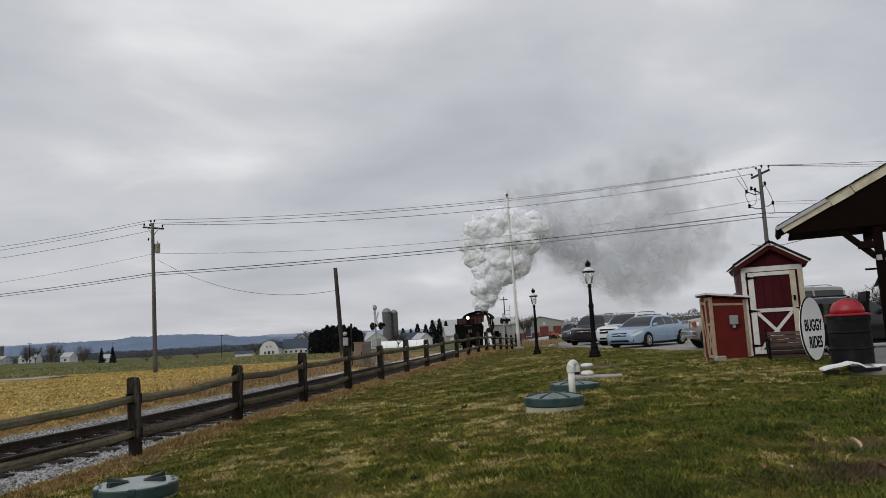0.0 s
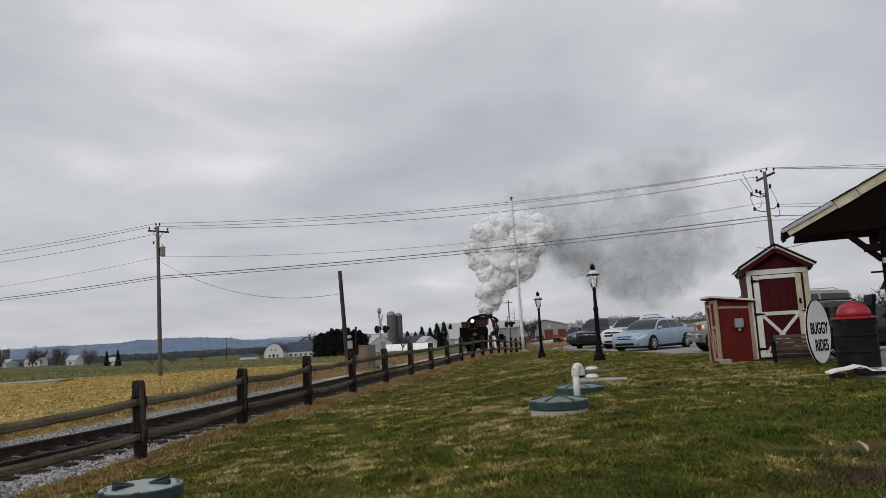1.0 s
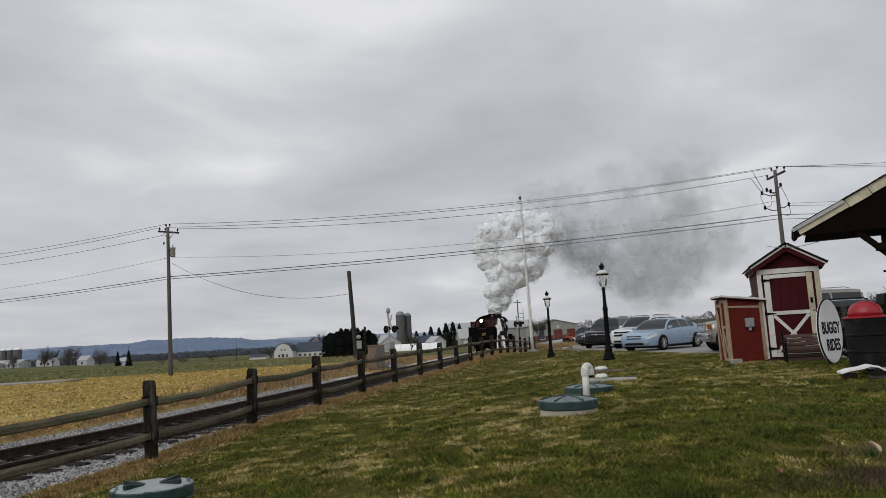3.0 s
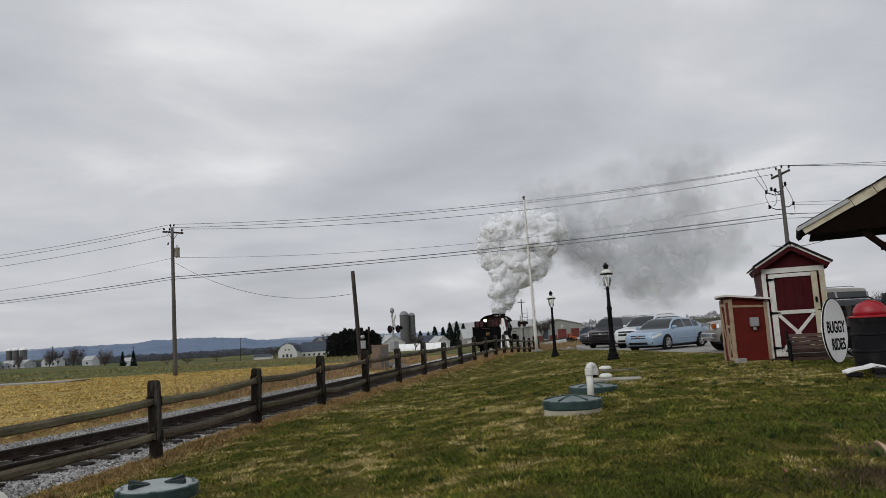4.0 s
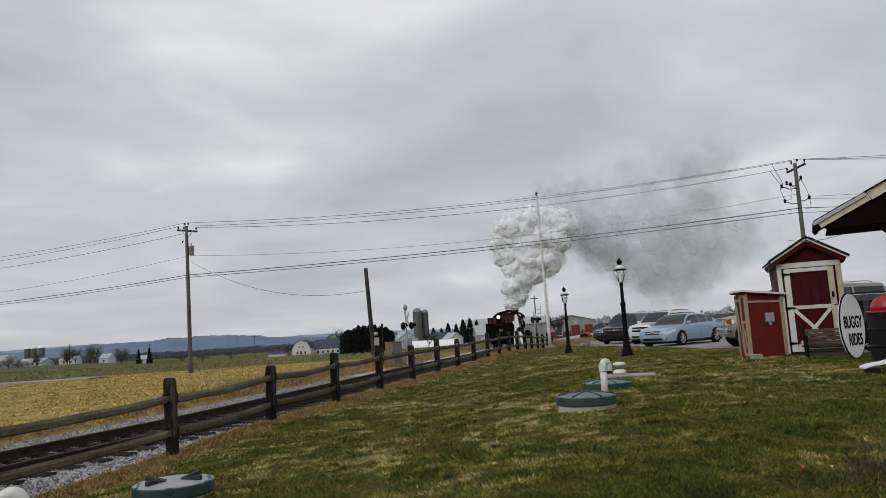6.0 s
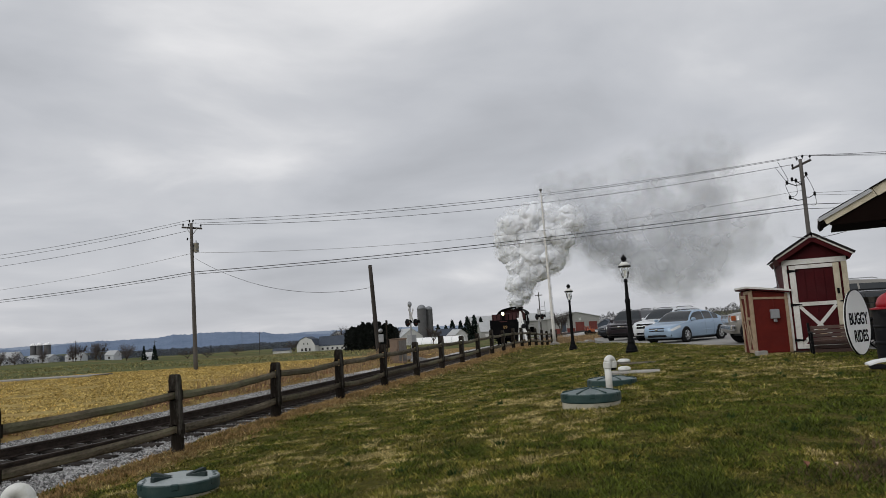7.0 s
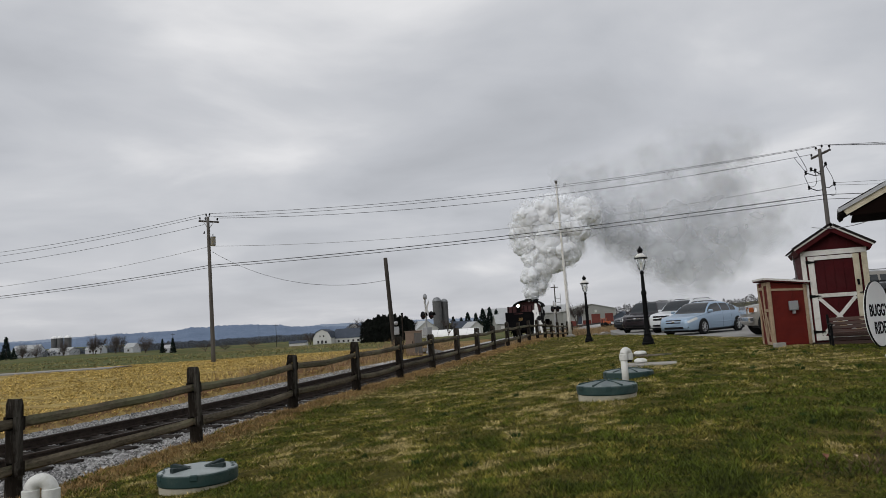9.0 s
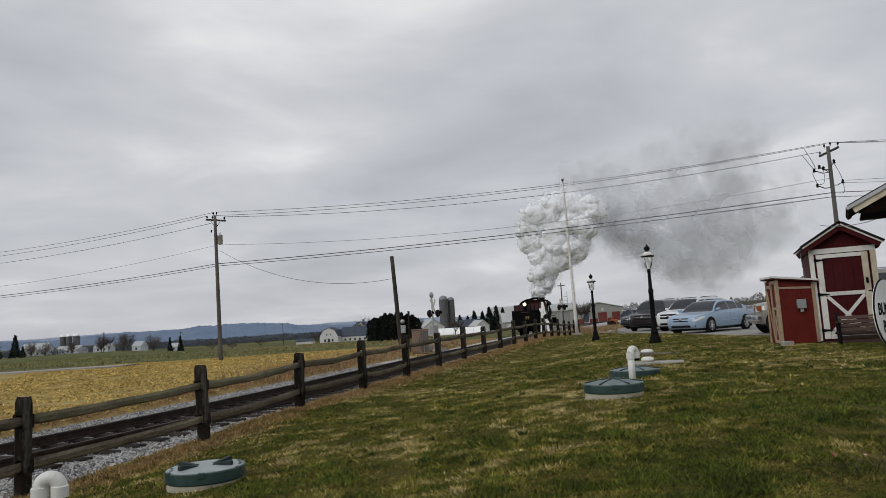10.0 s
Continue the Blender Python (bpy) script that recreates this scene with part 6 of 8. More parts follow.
rod(bm, (0, 0, -0.2), (0, 0, 2.35), 0.03, seg=8)
part("stake", bm, RUST, pt)
bm = bmesh.new()
box(bm, (0.02, -0.01, 2.3), (0.13, 0.02, 0.28), bevel=0.005)
part("plate", bm, BLACKPAINT, pt)
gate = thing("crossing_gate", (3.70, 60.0, ground_z(3.7, 60)), -10, "raised white crossing gate with crossbuck boards", "crossing gate")
bm = bmesh.new()
rod(bm, (0, 0, -0.2), (0, 0, 2.5), 0.06, seg=10)
box(bm, (0, 0.1, 0.9), (0.35, 0.4, 0.5), bevel=0.03)
part("mast", bm, GALV, gate)
for a, b in (((-0.28, -0.1, 0.5), (-0.05, -0.1, 3.0)), ((0.35, -0.14, 0.4), (-0.02, -0.14, 2.9)), ((-0.30, -0.18, 2.45), (0.42, -0.18, 1.1))):
    bm = bmesh.new()
    beam(bm, a, b, 0.03, 0.17, 0.005)
    part("gate_arm", bm, SIGNWHITE, gate, "white board")
bm = bmesh.new()
lathe(bm, [(0.2, 0), (0.2, 0.02), (0.1, 0.04), (0, 0.05)], 20, (0.18, -0.22, 1.75), Matrix.Rotation(radians(90), 4, "X"))
part("light_target", bm, BLACKPAINT, gate)
tp, tipt = utility_pole((7.6, 86, -0.6), 5.9, (0, 0), label="slim pale utility pole beyond the crossing")
bm = bmesh.new()
beam(bm, (-0.8, 0, 5.55), (0.8, 0, 5.55), 0.09, 0.1)
part("crossarm", bm, POLEWOOD, tp)
bm = bmesh.new()
for k in range(3):
    box(bm, (0.7, 0, 3.2 + 0.5 * k), (0.9, 0.06, 0.06))
rod(bm, (1.15, 0, 2.6), (1.15, 0, 4.8), 0.06, seg=6)
part("switch_frame", bm, GALV, tp)
tp.scale = (0.55, 0.55, 1.0)

# ---- farm buildings ----
METALROOF = mat("pale_metal_roof", (0.47, 0.48, 0.48), (0.36, 0.37, 0.37), 0.6, 0.1, scale=0.5, fine=3, bump=0.1, stretch=(1, 1, 1))
SIDING = mat("white_siding", (0.62, 0.62, 0.60), (0.52, 0.52, 0.50), 0.75, scale=0.5, fine=6, bump=0.1)
GREYSIDING = mat("grey_siding", (0.36, 0.36, 0.34), (0.28, 0.28, 0.265), 0.8, scale=0.5, fine=6, bump=0.1)
BRICKRED = mat("red_block_wall", (0.20, 0.06, 0.05), (0.13, 0.04, 0.035), 0.85, scale=0.6, fine=8, bump=0.1)
SLATE = mat("blue_grey_roof", (0.075, 0.09, 0.115), (0.05, 0.06, 0.08), 0.75, scale=0.6, fine=6, bump=0.1)
DARKOPEN = mat("dark_opening", (0.02, 0.02, 0.022), (0.014, 0.014, 0.015), 0.5, bump=0)
FARSIDING = mat("weathered_white_siding", (0.60, 0.62, 0.65), (0.46, 0.48, 0.51), 0.8, scale=0.4, fine=4, bump=0.1)
DULLMETAL = mat("dull_silo_metal", (0.27, 0.28, 0.29), (0.19, 0.20, 0.21), 0.6, 0.3, scale=0.5, fine=4, bump=0.1)
SILOGREY = mat("silo_stave_concrete", (0.15, 0.15, 0.15), (0.09, 0.09, 0.092), 0.9, scale=0.4, fine=5, bump=0.2)


def house(name, x, y, z, turn, w, d, eave, ridge, wall_mt, roof_mt, label, category="building", along=True, openings=(), gambrel=False, overhang=0.3, split=None):
    """Walls under a gable; the ridge runs along x (along) or y. openings: (x, z, width, height, kind) on the front."""
    t = thing(name, (x, y, z), turn, label, category, "farm buildings")
    span = d if along else w
    g = [(-span / 2, -1.0), (span / 2, -1.0), (span / 2, eave), (0, ridge), (-span / 2, eave)]
    if gambrel:
        g = [(-span / 2, -1.0), (span / 2, -1.0), (span / 2, eave), (span * 0.33, eave + (ridge - eave) * 0.68), (0, ridge), (-span * 0.33, eave + (ridge - eave) * 0.68), (-span / 2, eave)]
    m = pose(0, 0, 0, 0, 0, 90) if along else Matrix.Identity(4)
    length = w if along else d
    bm = bmesh.new()
    prism(bm, g, -length / 2, length / 2, m)
    walls = part("wall", bm, wall_mt, t)
    top = g[2:]
    for a, b in zip(top, top[1:]):
        va, vb = Vector((a[0], 0, a[1])), Vector((b[0], 0, b[1]))
        n = Vector((-(vb - va).z, 0, (vb - va).x))
        n = n.normalized() * (0.12 if n.z > 0 else -0.12)
        ext = (vb - va).normalized() * overhang
        p = [va - (ext if a is top[0] else ext * 0), vb + (ext if b is top[-1] else ext * 0)]
        bm = bmesh.new()
        prism(bm, [(p[0].x, p[0].z + 0.02), (p[1].x, p[1].z + 0.02), (p[1].x + n.x, p[1].z + n.z + 0.02), (p[0].x + n.x, p[0].z + n.z + 0.02)], -length / 2 - overhang, length / 2 + overhang, m)
        part("roof", bm, roof_mt, t)
    if split:
        bm = bmesh.new()
        box(bm, (0, -d / 2 - 0.04, split[0] / 2 - 0.5), (w + 0.02, 0.1, split[0] + 1.0))
        part("lower_wall", bm, split[1], t)
    for ox, oz, ow, oh, mt in openings:
        bm = bmesh.new()
        box(bm, (ox, -d / 2 - 0.08, oz), (ow, 0.12, oh))
        win = part("window" if oh < 2 else "door", bm, mt, t)
        bm = bmesh.new()
        for dx, dz, sw, sh in ((0, oh / 2, ow + 0.24, 0.12), (0, -oh / 2, ow + 0.24, 0.12), (-ow / 2, 0, 0.12, oh), (ow / 2, 0, 0.12, oh)):
            box(bm, (ox + dx, -d / 2 - 0.13, oz + dz), (sw, 0.08, sh))
        part("frame", bm, wall_mt if mt is BRICKRED else SIDING, win)
    return t


def G(x, y):
    return ground_z(x, y)


house("gambrel_barn", -79.5, 331, G(-78, 331), -8, 9.0, 8, 3.2, 7.0, SIDING, SLATE, "white barn with gambrel gable and dark openings", along=False, gambrel=True, openings=((-1.9, 1.2, 1.0, 1.3, DARKOPEN), (1.9, 1.2, 1.0, 1.3, DARKOPEN), (0, 1.2, 1.2, 1.6, DARKOPEN), (-0.9, 3.9, 0.7, 0.9, DARKOPEN), (0.9, 3.9, 0.7, 0.9, DARKOPEN)))
house("barn_wing", -67.5, 334, G(-69, 334), -8, 15, 8, 2.6, 6.8, SIDING, SLATE, "long low barn wing with blue-grey roof", openings=tuple((-5 + 2.4 * k, 1.1, 1.1, 1.1, DARKOPEN) for k in range(5)))
house("farmhouse", -70.0, 350, G(-70, 350), 20, 8, 9, 6.4, 9.4, SIDING, SLATE, "pale two-storey farmhouse beside the hedge", along=False, openings=((-2, 5.0, 0.9, 1.3, DARKOPEN), (2, 5.0, 0.9, 1.3, DARKOPEN), (-2, 2.0, 0.9, 1.3, DARKOPEN), (2, 2.0, 0.9, 1.3, DARKOPEN)))
house("low_shed", -92, 330, G(-92, 330), 0, 8, 4, 1.5, 2.5, SIDING, SLATE, "low pale shed in the field")
house("farm_shed", -33, 330, G(-33, 330), 30, 11, 10, 4.0, 7.8, SIDING, METALROOF, "pale gabled shed behind the signal", along=False)
house("long_barn", 10.0, 300, G(8, 300), 6, 19, 14, 3.2, 7.1, GREYSIDING, METALROOF, "long grey barn with pale metal roof and skylights", openings=tuple((-7 + 3.4 * k, 1.6, 1.6, 1.2, SIDING) for k in range(5)))
house("long_barn", 18, 372, G(18, 372), 6, 44, 16, 7.0, 12.0, GREYSIDING, METALROOF, "far long barn with pale roof")
for k in range(4):
    t = thing("roof_skylight", (2.0 + 4.6 * k, 296.4 + 0.5 * k, G(8, 300) + 5.35), 6, "dark roof skylight panel", "skylight", "barn skylights")
    bm = bmesh.new()
    box(bm, (0, 0, 0), (1.3, 2.6, 0.12), (33, 0, 0))
    part("panel", bm, SLATE, t)
house("small_barn", -8.6, 290, G(-8, 290), 35, 6, 6, 2.8, 5.0, SIDING, METALROOF, "small pale gabled shed beside the long barn", along=False, openings=((0, 1.4, 1.2, 1.8, DARKOPEN),))
house("house", -14.5, 330, G(-14, 330), 10, 9, 7, 3.6, 6.5, GREYSIDING, SLATE, "grey house with dark roof among pines", openings=((-2, 1.8, 1.2, 1.2, DARKOPEN), (2, 1.8, 1.2, 1.2, DARKOPEN)))
house("workshop", 25.8, 200, G(27, 200) + 0.2, 9, 13.0, 12, 4.3, 5.8, GREYSIDING, GREYSIDING, "grey and red workshop building with garage doors", along=False, split=(1.6, BRICKRED), openings=((-3.6, 1.9, 1.5, 2.6, SLATE), (0.9, 1.9, 2.6, 2.6, BRICKRED), (4.6, 1.9, 2.4, 2.6, BRICKRED), (-3.0, 3.6, 0.5, 0.6, SIDING), (1.0, 3.9, 0.5, 0.6, SIDING)))
house("workshop_wing", 16.6, 206, G(18, 206) + 0.2, 9, 9, 14, 4.2, 4.6, GREYSIDING, GREYSIDING, "corrugated grey workshop wing")
house("tan_building", 47.0, 66, 0.1, -20, 9, 8, 3.6, 5.0, CREAM, SLATE, "tan building beyond the pavilion", openings=((-1.5, 2.2, 1.0, 1.2, DARKOPEN),))
house("grey_shed", 30.5, 170, G(30.5, 170), -20, 3.4, 5, 1.9, 3.0, SLATE, SLATE, "small blue-grey gabled shed beyond the workshop", along=False, overhang=0.15)
ORANGE = mat("orange_machine_paint", (0.50, 0.11, 0.03), (0.36, 0.08, 0.025), 0.5, scale=2, fine=20, bump=0.05)
mach = thing("compact_tractor", (20.4, 130, G(20.4, 130)), 20, "small orange compact tractor standing by the workshop", "tractor")
bm = bmesh.new()
box(bm, (0.0, 0, 0.80), (1.3, 0.7, 0.55), bevel=0.08)
part("hood", bm, ORANGE, mach, "orange engine hood")
bm = bmesh.new()
box(bm, (-0.65, 0, 0.62), (0.7, 0.9, 0.3), bevel=0.05)
part("platform", bm, PLASTIC, mach)
bm = bmesh.new()
for sx in (-0.9, -0.25):
    for sy in (-0.4, 0.4):
        rod(bm, (sx, sy, 0.7), (sx, sy, 1.55), 0.03, seg=6)
box(bm, (-0.58, 0, 1.58), (0.95, 1.0, 0.06), bevel=0.02)
part("canopy", bm, ORANGE, mach)
for wx, wr in ((-0.6, 0.45), (0.55, 0.28)):
    for sy in (-1, 1):
        bm = bmesh.new()
        lathe(bm, [(0, -0.1), (wr * 0.9, -0.1), (wr, -0.06), (wr, 0.06), (wr * 0.9, 0.1), (0, 0.1)], 18, (wx, sy * 0.5, wr), Matrix.Rotation(radians(90), 4, "X"))
        part("wheel", bm, TYRE, mach)
for k, (x, y, w) in enumerate(((7.55, 54.3, 0.55), (8.3, 54.5, 0.8), (9.1, 54.2, 0.45), (9.6, 54.6, 0.6))):
    t = thing("rubble_slab", (x, y, G(x, y) + 0.05), 37 * k, "pale broken concrete slab lying at the lawn's end", "rubble", "pale broken slabs")
    bm = bmesh.new()
    prism(bm, [(-w / 2, -0.1), (w / 2, -0.1), (w * 0.42, 0.09), (0.05, 0.16), (-w * 0.45, 0.06)], -w * 0.3, w * 0.3)
    part("slab", bm, CONCRETE, t)
for x, y, r, h in ((-28.8, 370, 2.35, 18.6), (-25.2, 373, 1.9, 18.2)):
    t = thing("silo", (x, y, G(x, y)), 0, "tall grey stave silo with domed metal top", "silo", "farm silos")
    bm = bmesh.new()
    prof_s = []
    for k in range(15):
        z0 = -1 + (h + 1) * k / 15
        prof_s += [(r, z0), (r, z0 + (h + 1) / 15 - 0.16), (r + 0.06, z0 + (h + 1) / 15 - 0.15), (r + 0.06, z0 + (h + 1) / 15 - 0.02)]
    lathe(bm, prof_s, 24)
    part("tower", bm, SILOGREY, t)
    bm = bmesh.new()
    lathe(bm, [(r * 1.03, h - 0.1), (r * 1.0, h + 0.5), (r * 0.8, h + r * 0.62), (r * 0.45, h + r * 0.9), (0, h + r)], 24)
    part("dome", bm, DULLMETAL, t, smooth=True)
tun = thing("poly_tunnel", (-11.3, 201, G(-11, 201)), 4, "long white plastic poly tunnel in the field", "poly tunnel")
bm = bmesh.new()
half = [(3.2 * math.cos(a), 1.9 * math.sin(a)) for a in np.linspace(0, math.pi, 15)]
prism(bm, [(3.2, -0.6)] + half + [(-3.2, -0.6)], -7.2, 7.2, pose(0, 0, 0, 0, 0, 78))
soft_edges(part("cover", bm, SIGNWHITE, tun, "white plastic cover", True), 50)
for k in range(6):
    bm = bmesh.new()
    tube(bm, [pose(0, 0, 0, 0, 0, 78) @ Vector((x * 1.006, -7 + 2.8 * k, z * 1.006)) for x, z in half], 0.03, 5)
    part("hoop", bm, GALV, tun)

# farm away to the left, silos and low barns
for x, y, w, h, tn in ((-300, 440, 16, 8, 5), (-282, 448, 18, 5.0, -10), (-258, 446, 10, 5, 8), (-237, 452, 6, 6, 0), (-213, 452, 6, 5, 12)):
    house("far_barn", x, y, G(x, y), tn, w, 10, h * 0.55, h, FARSIDING, METALROOF, "distant white barn with pale roof", openings=tuple((-w / 2 + 3 + 4 * k, 1.5, 1.4, 1.4, DARKOPEN) for k in range(int(w / 4))))
for x, r in ((-292.2, 1.9), (-288.0, 1.9), (-282.8, 2.2)):
    t = thing("silo", (x, 455, G(x, 455)), 0, "distant pale silo with white top", "silo", "farm silos")
    bm = bmesh.new()
    lathe(bm, [(r, -1), (r, 11.0), (r * 1.03, 11.05), (r * 1.03, 11.4)], 18)
    part("tower", bm, SILOGREY, t)
    bm = bmesh.new()
    lathe(bm, [(r * 1.04, 11.35), (r, 11.8), (r * 0.7, 12.7), (0, 13.2)], 18)
    part("dome", bm, SIGNWHITE, t, smooth=True)
for x, y in ((-232, 400), (-190, 410), (-112, 360), (-84, 420)):
    t, tp_ = utility_pole((x, y, G(x, y)), 12, (0, 0), label="distant dark utility pole in the fields", dark=True)
    bm = bmesh.new()
    beam(bm, (-1.2, 0, 11.3), (1.2, 0, 11.3), 0.16, 0.2)
    part("crossarm", bm, POLEDARK, t)

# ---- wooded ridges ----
# Distance haze is painted into both hill colours: blue-grey, paler farther off.
HILL_A = mat("hazed_hill_near", (0.19, 0.245, 0.34), (0.11, 0.155, 0.235), 1.0, scale=0.03, fine=0.25, bump=0.5, spread=0.5, depth=3)
HILL_B = mat("hazed_hill_far", (0.27, 0.325, 0.41), (0.22, 0.27, 0.35), 1.0, scale=0.01, fine=0.12, bump=0.2, depth=3)


def ridge(name, dist, height, a0, a1, seed, depth, material, label, bumps, trees):
    v, f = [], []
    n, rows = 340, 7
    for i in range(n + 1):
        a = radians(a0 + (a1 - a0) * i / n)
        hgt = height * (0.68 + 0.45 * noise.noise((math.degrees(a) * bumps, seed, 0)) + 0.10 * noise.noise((math.degrees(a) * bumps * 6, seed, 4)))
        hgt *= sstep(0, 0.06, i / n) * sstep(0, 0.06, 1 - i / n)
        for j in range(rows):
            u = j / (rows - 1)
            d = dist + depth * u
            z = -8 + (hgt + 8) * math.sin(math.pi * min(1, u * 0.9 + 0.02))
            z += trees * (noise.noise((i * 1.7, j * 3.1, seed)) + 0.6 * noise.noise((i * 0.6, j, seed + 3))) * (0.2 + u) if 0 < j else 0
            v.append((d * math.sin(a), d * math.cos(a), z))
        if i:
            k = rows * (i - 1)
            f += [(k + j, k + j + 1, k + rows + j + 1, k + rows + j) for j in range(rows - 1)]
    ob = mesh_of(name, v, f, material, True, "structure", label, "hills")
    return ob


ridge("backdrop_near_hills", 1150, 26, -44, -12, 2.3, 300, HILL_A, "low wooded winter hills coloured in blue-grey haze", 0.16, 2.2)
ridge("backdrop_mid_hills", 1900, 34, -46, -6, 7.1, 400, HILL_A, "wooded winter ridge coloured in blue-grey haze", 0.13, 3)
ridge("backdrop_far_hills", 3300, 62, -46, 2, 4.4, 600, HILL_B, "far ridge on the horizon coloured in pale blue haze", 0.07, 3)

# ---- trees ----
BARK = mat("bare_bark", (0.115, 0.09, 0.075), (0.06, 0.048, 0.042), 0.95, scale=3, fine=20, bump=0.3)
TWIG = mat("bare_twigs", (0.115, 0.10, 0.093), (0.07, 0.06, 0.057), 0.95, bump=0, island=0.25)
# Twigs of the far round trees: distance haze is mixed into this paler grey.
HAZETWIG = mat("hazed_twigs", (0.15, 0.13, 0.125), (0.10, 0.088, 0.086), 0.95, bump=0, island=0.3)
NEEDLE = mat("dark_needles", (0.018, 0.030, 0.022), (0.010, 0.017, 0.014), 0.9, bump=0, island=0.5)
HEDGE = mat("hedge_leaves", (0.020, 0.024, 0.020), (0.011, 0.013, 0.012), 0.9, bump=0, island=0.5)


def bare_tree(x, y, h, seed, label, spread=0.55, z=None, fine=800):
    r = random.Random(seed)
    t = thing("bare_tree", (x, y, G(x, y) if z is None else z), r.uniform(0, 360), label, "tree", "bare winter trees")
    bm = bmesh.new()
    tips = []
    trunk_h = h * 0.18
    tube(bm, [(0, 0, -0.3), (0.02 * h, 0, trunk_h * 0.5), (0, 0.01 * h, trunk_h)], [0.032 * h, 0.026 * h, 0.022 * h], 7)
    for k in range(9):
        a = math.tau * k / 9 + r.uniform(-0.3, 0.3)
        up = r.uniform(0.5, 1.0)
        end = Vector((math.cos(a) * spread * h * 0.42 * (1.3 - 0.6 * up), math.sin(a) * spread * h * 0.42 * (1.3 - 0.6 * up), trunk_h + (h - trunk_h) * 0.7 * up))
        start = Vector((0, 0, trunk_h * r.uniform(0.8, 1.05)))
        mid = start.lerp(end, 0.5) + Vector((0, 0, 0.05 * h))
        tube(bm, [start, mid, end], [0.013 * h, 0.009 * h, 0.005 * h], 5)
        tips += [mid, end, start.lerp(end, 0.75)]
    part("trunk", bm, BARK, t)
    v, f = [], []
    for k in range(fine):
        p = r.choice(tips)
        d = Vector((r.gauss(0, 1), r.gauss(0, 1), r.gauss(0.55, 0.8))).normalized() * h * r.uniform(0.08, 0.24)
        q = p + d
        w = 0.006 * h
        s = Vector((r.gauss(0, 1), r.gauss(0, 1), 0)).normalized() * w
        i = len(v)
        v += [p - s, p + s, q]
        f.append((i, i + 1, i + 2))
        for m in range(2):
            p2 = p.lerp(q, r.uniform(0.4, 0.8))
            q2 = p2 + Vector((r.gauss(0, 1), r.gauss(0, 1), r.gauss(0.4, 0.7))).normalized() * d.length * 0.55
            i = len(v)
            v += [p2 - s * 0.6, p2 + s * 0.6, q2]
            f.append((i, i + 1, i + 2))
    mesh_of("crown", v, f, TWIG, False, "stuff", "", "", t)
    return t


def bare_bush(x, y, h, half, seed, label):
    """A round-headed leafless tree: limbs fan out to a dome of fine twigs."""
    r = random.Random(seed)
    t = thing("bare_tree", (x, y, G(x, y)), r.uniform(0, 360), label, "tree", "bare winter trees")
    bm = bmesh.new()
    tube(bm, [(0, 0, -0.3), (0.1, 0, h * 0.14)], [0.03 * h, 0.024 * h], 7)
    ends = []
    for k in range(16):
        a = math.tau * k / 16 + r.uniform(-0.2, 0.2)
        e = r.uniform(0.15, 1.35)
        end = Vector((math.cos(a) * math.cos(e) * half * 0.72, math.sin(a) * math.cos(e) * half * 0.72, h * (0.22 + 0.62 * math.sin(e))))
        tube(bm, [(0, 0, h * 0.1), end * 0.5 + Vector((0, 0, 0.04 * h)), end], [0.012 * h, 0.007 * h, 0.003 * h], 5)
        ends.append(end)
    part("trunk", bm, BARK, t)
    v, f = [], []
    for k in range(2600):
        d = r.choice(ends) * r.uniform(0.45, 1.1) + Vector((r.gauss(0, 0.13 * half), r.gauss(0, 0.13 * half), r.gauss(0, 0.06 * h)))
        out = (Vector((d.x, d.y, d.z - 0.15 * h)).normalized() + Vector((r.gauss(0, 0.5), r.gauss(0, 0.5), r.gauss(0.2, 0.4)))).normalized() * h * r.uniform(0.07, 0.17)
        s = Vector((r.gauss(0, 1), r.gauss(0, 1), 0)).normalized() * 0.0042 * h
        i = len(v)
        v += [d - s, d + s, d + out]
        f.append((i, i + 1, i + 2))
    mesh_of("crown", v, f, HAZETWIG, False, "stuff", "", "", t)
    return t


def evergreen(x, y, h, w, seed, label, material=NEEDLE, n=900, boxy=0.0, group="evergreen trees", name="evergreen_tree", deep=None):
    r = random.Random(seed)
    t = thing(name, (x, y, G(x, y)), 0, label, "tree", group)
    bm = bmesh.new()
    tube(bm, [(0, 0, -0.4), (0, 0, h * 0.9)], [0.03 * h, 0.006 * h], 6)
    part("trunk", bm, BARK, t)
    v, f = [], []
    for k in range(n):
        u = r.random() ** (1.0 if boxy else 1.25)
        rad = w * ((1 - u) ** 0.85 if not boxy else math.sqrt(max(0, 1 - u ** 3))) * (0.75 + 0.3 * noise.noise((u * 6, seed, k % 7))) * math.sqrt(r.uniform(0.25, 1))
        a = r.uniform(0, math.tau)
        sy = 1 if deep is None else deep / w
        p = Vector((math.cos(a) * rad, math.sin(a) * rad * sy, h * (0.06 + 0.92 * u)))
        s = h * r.uniform(0.025, 0.06)
        d1 = Vector((r.gauss(0, 1), r.gauss(0, 1), r.gauss(0.2, 0.9))).normalized() * s
        d2 = Vector((r.gauss(0, 1), r.gauss(0, 1), r.gauss(0, 0.6))).normalized() * s * 0.7
        i = len(v)
        v += [p - d2, p + d2, p + d1 * 1.4]
        f.append((i, i + 1, i + 2))
    mesh_of("crown", v, f, material, False, "stuff", "", "", t)
    return t


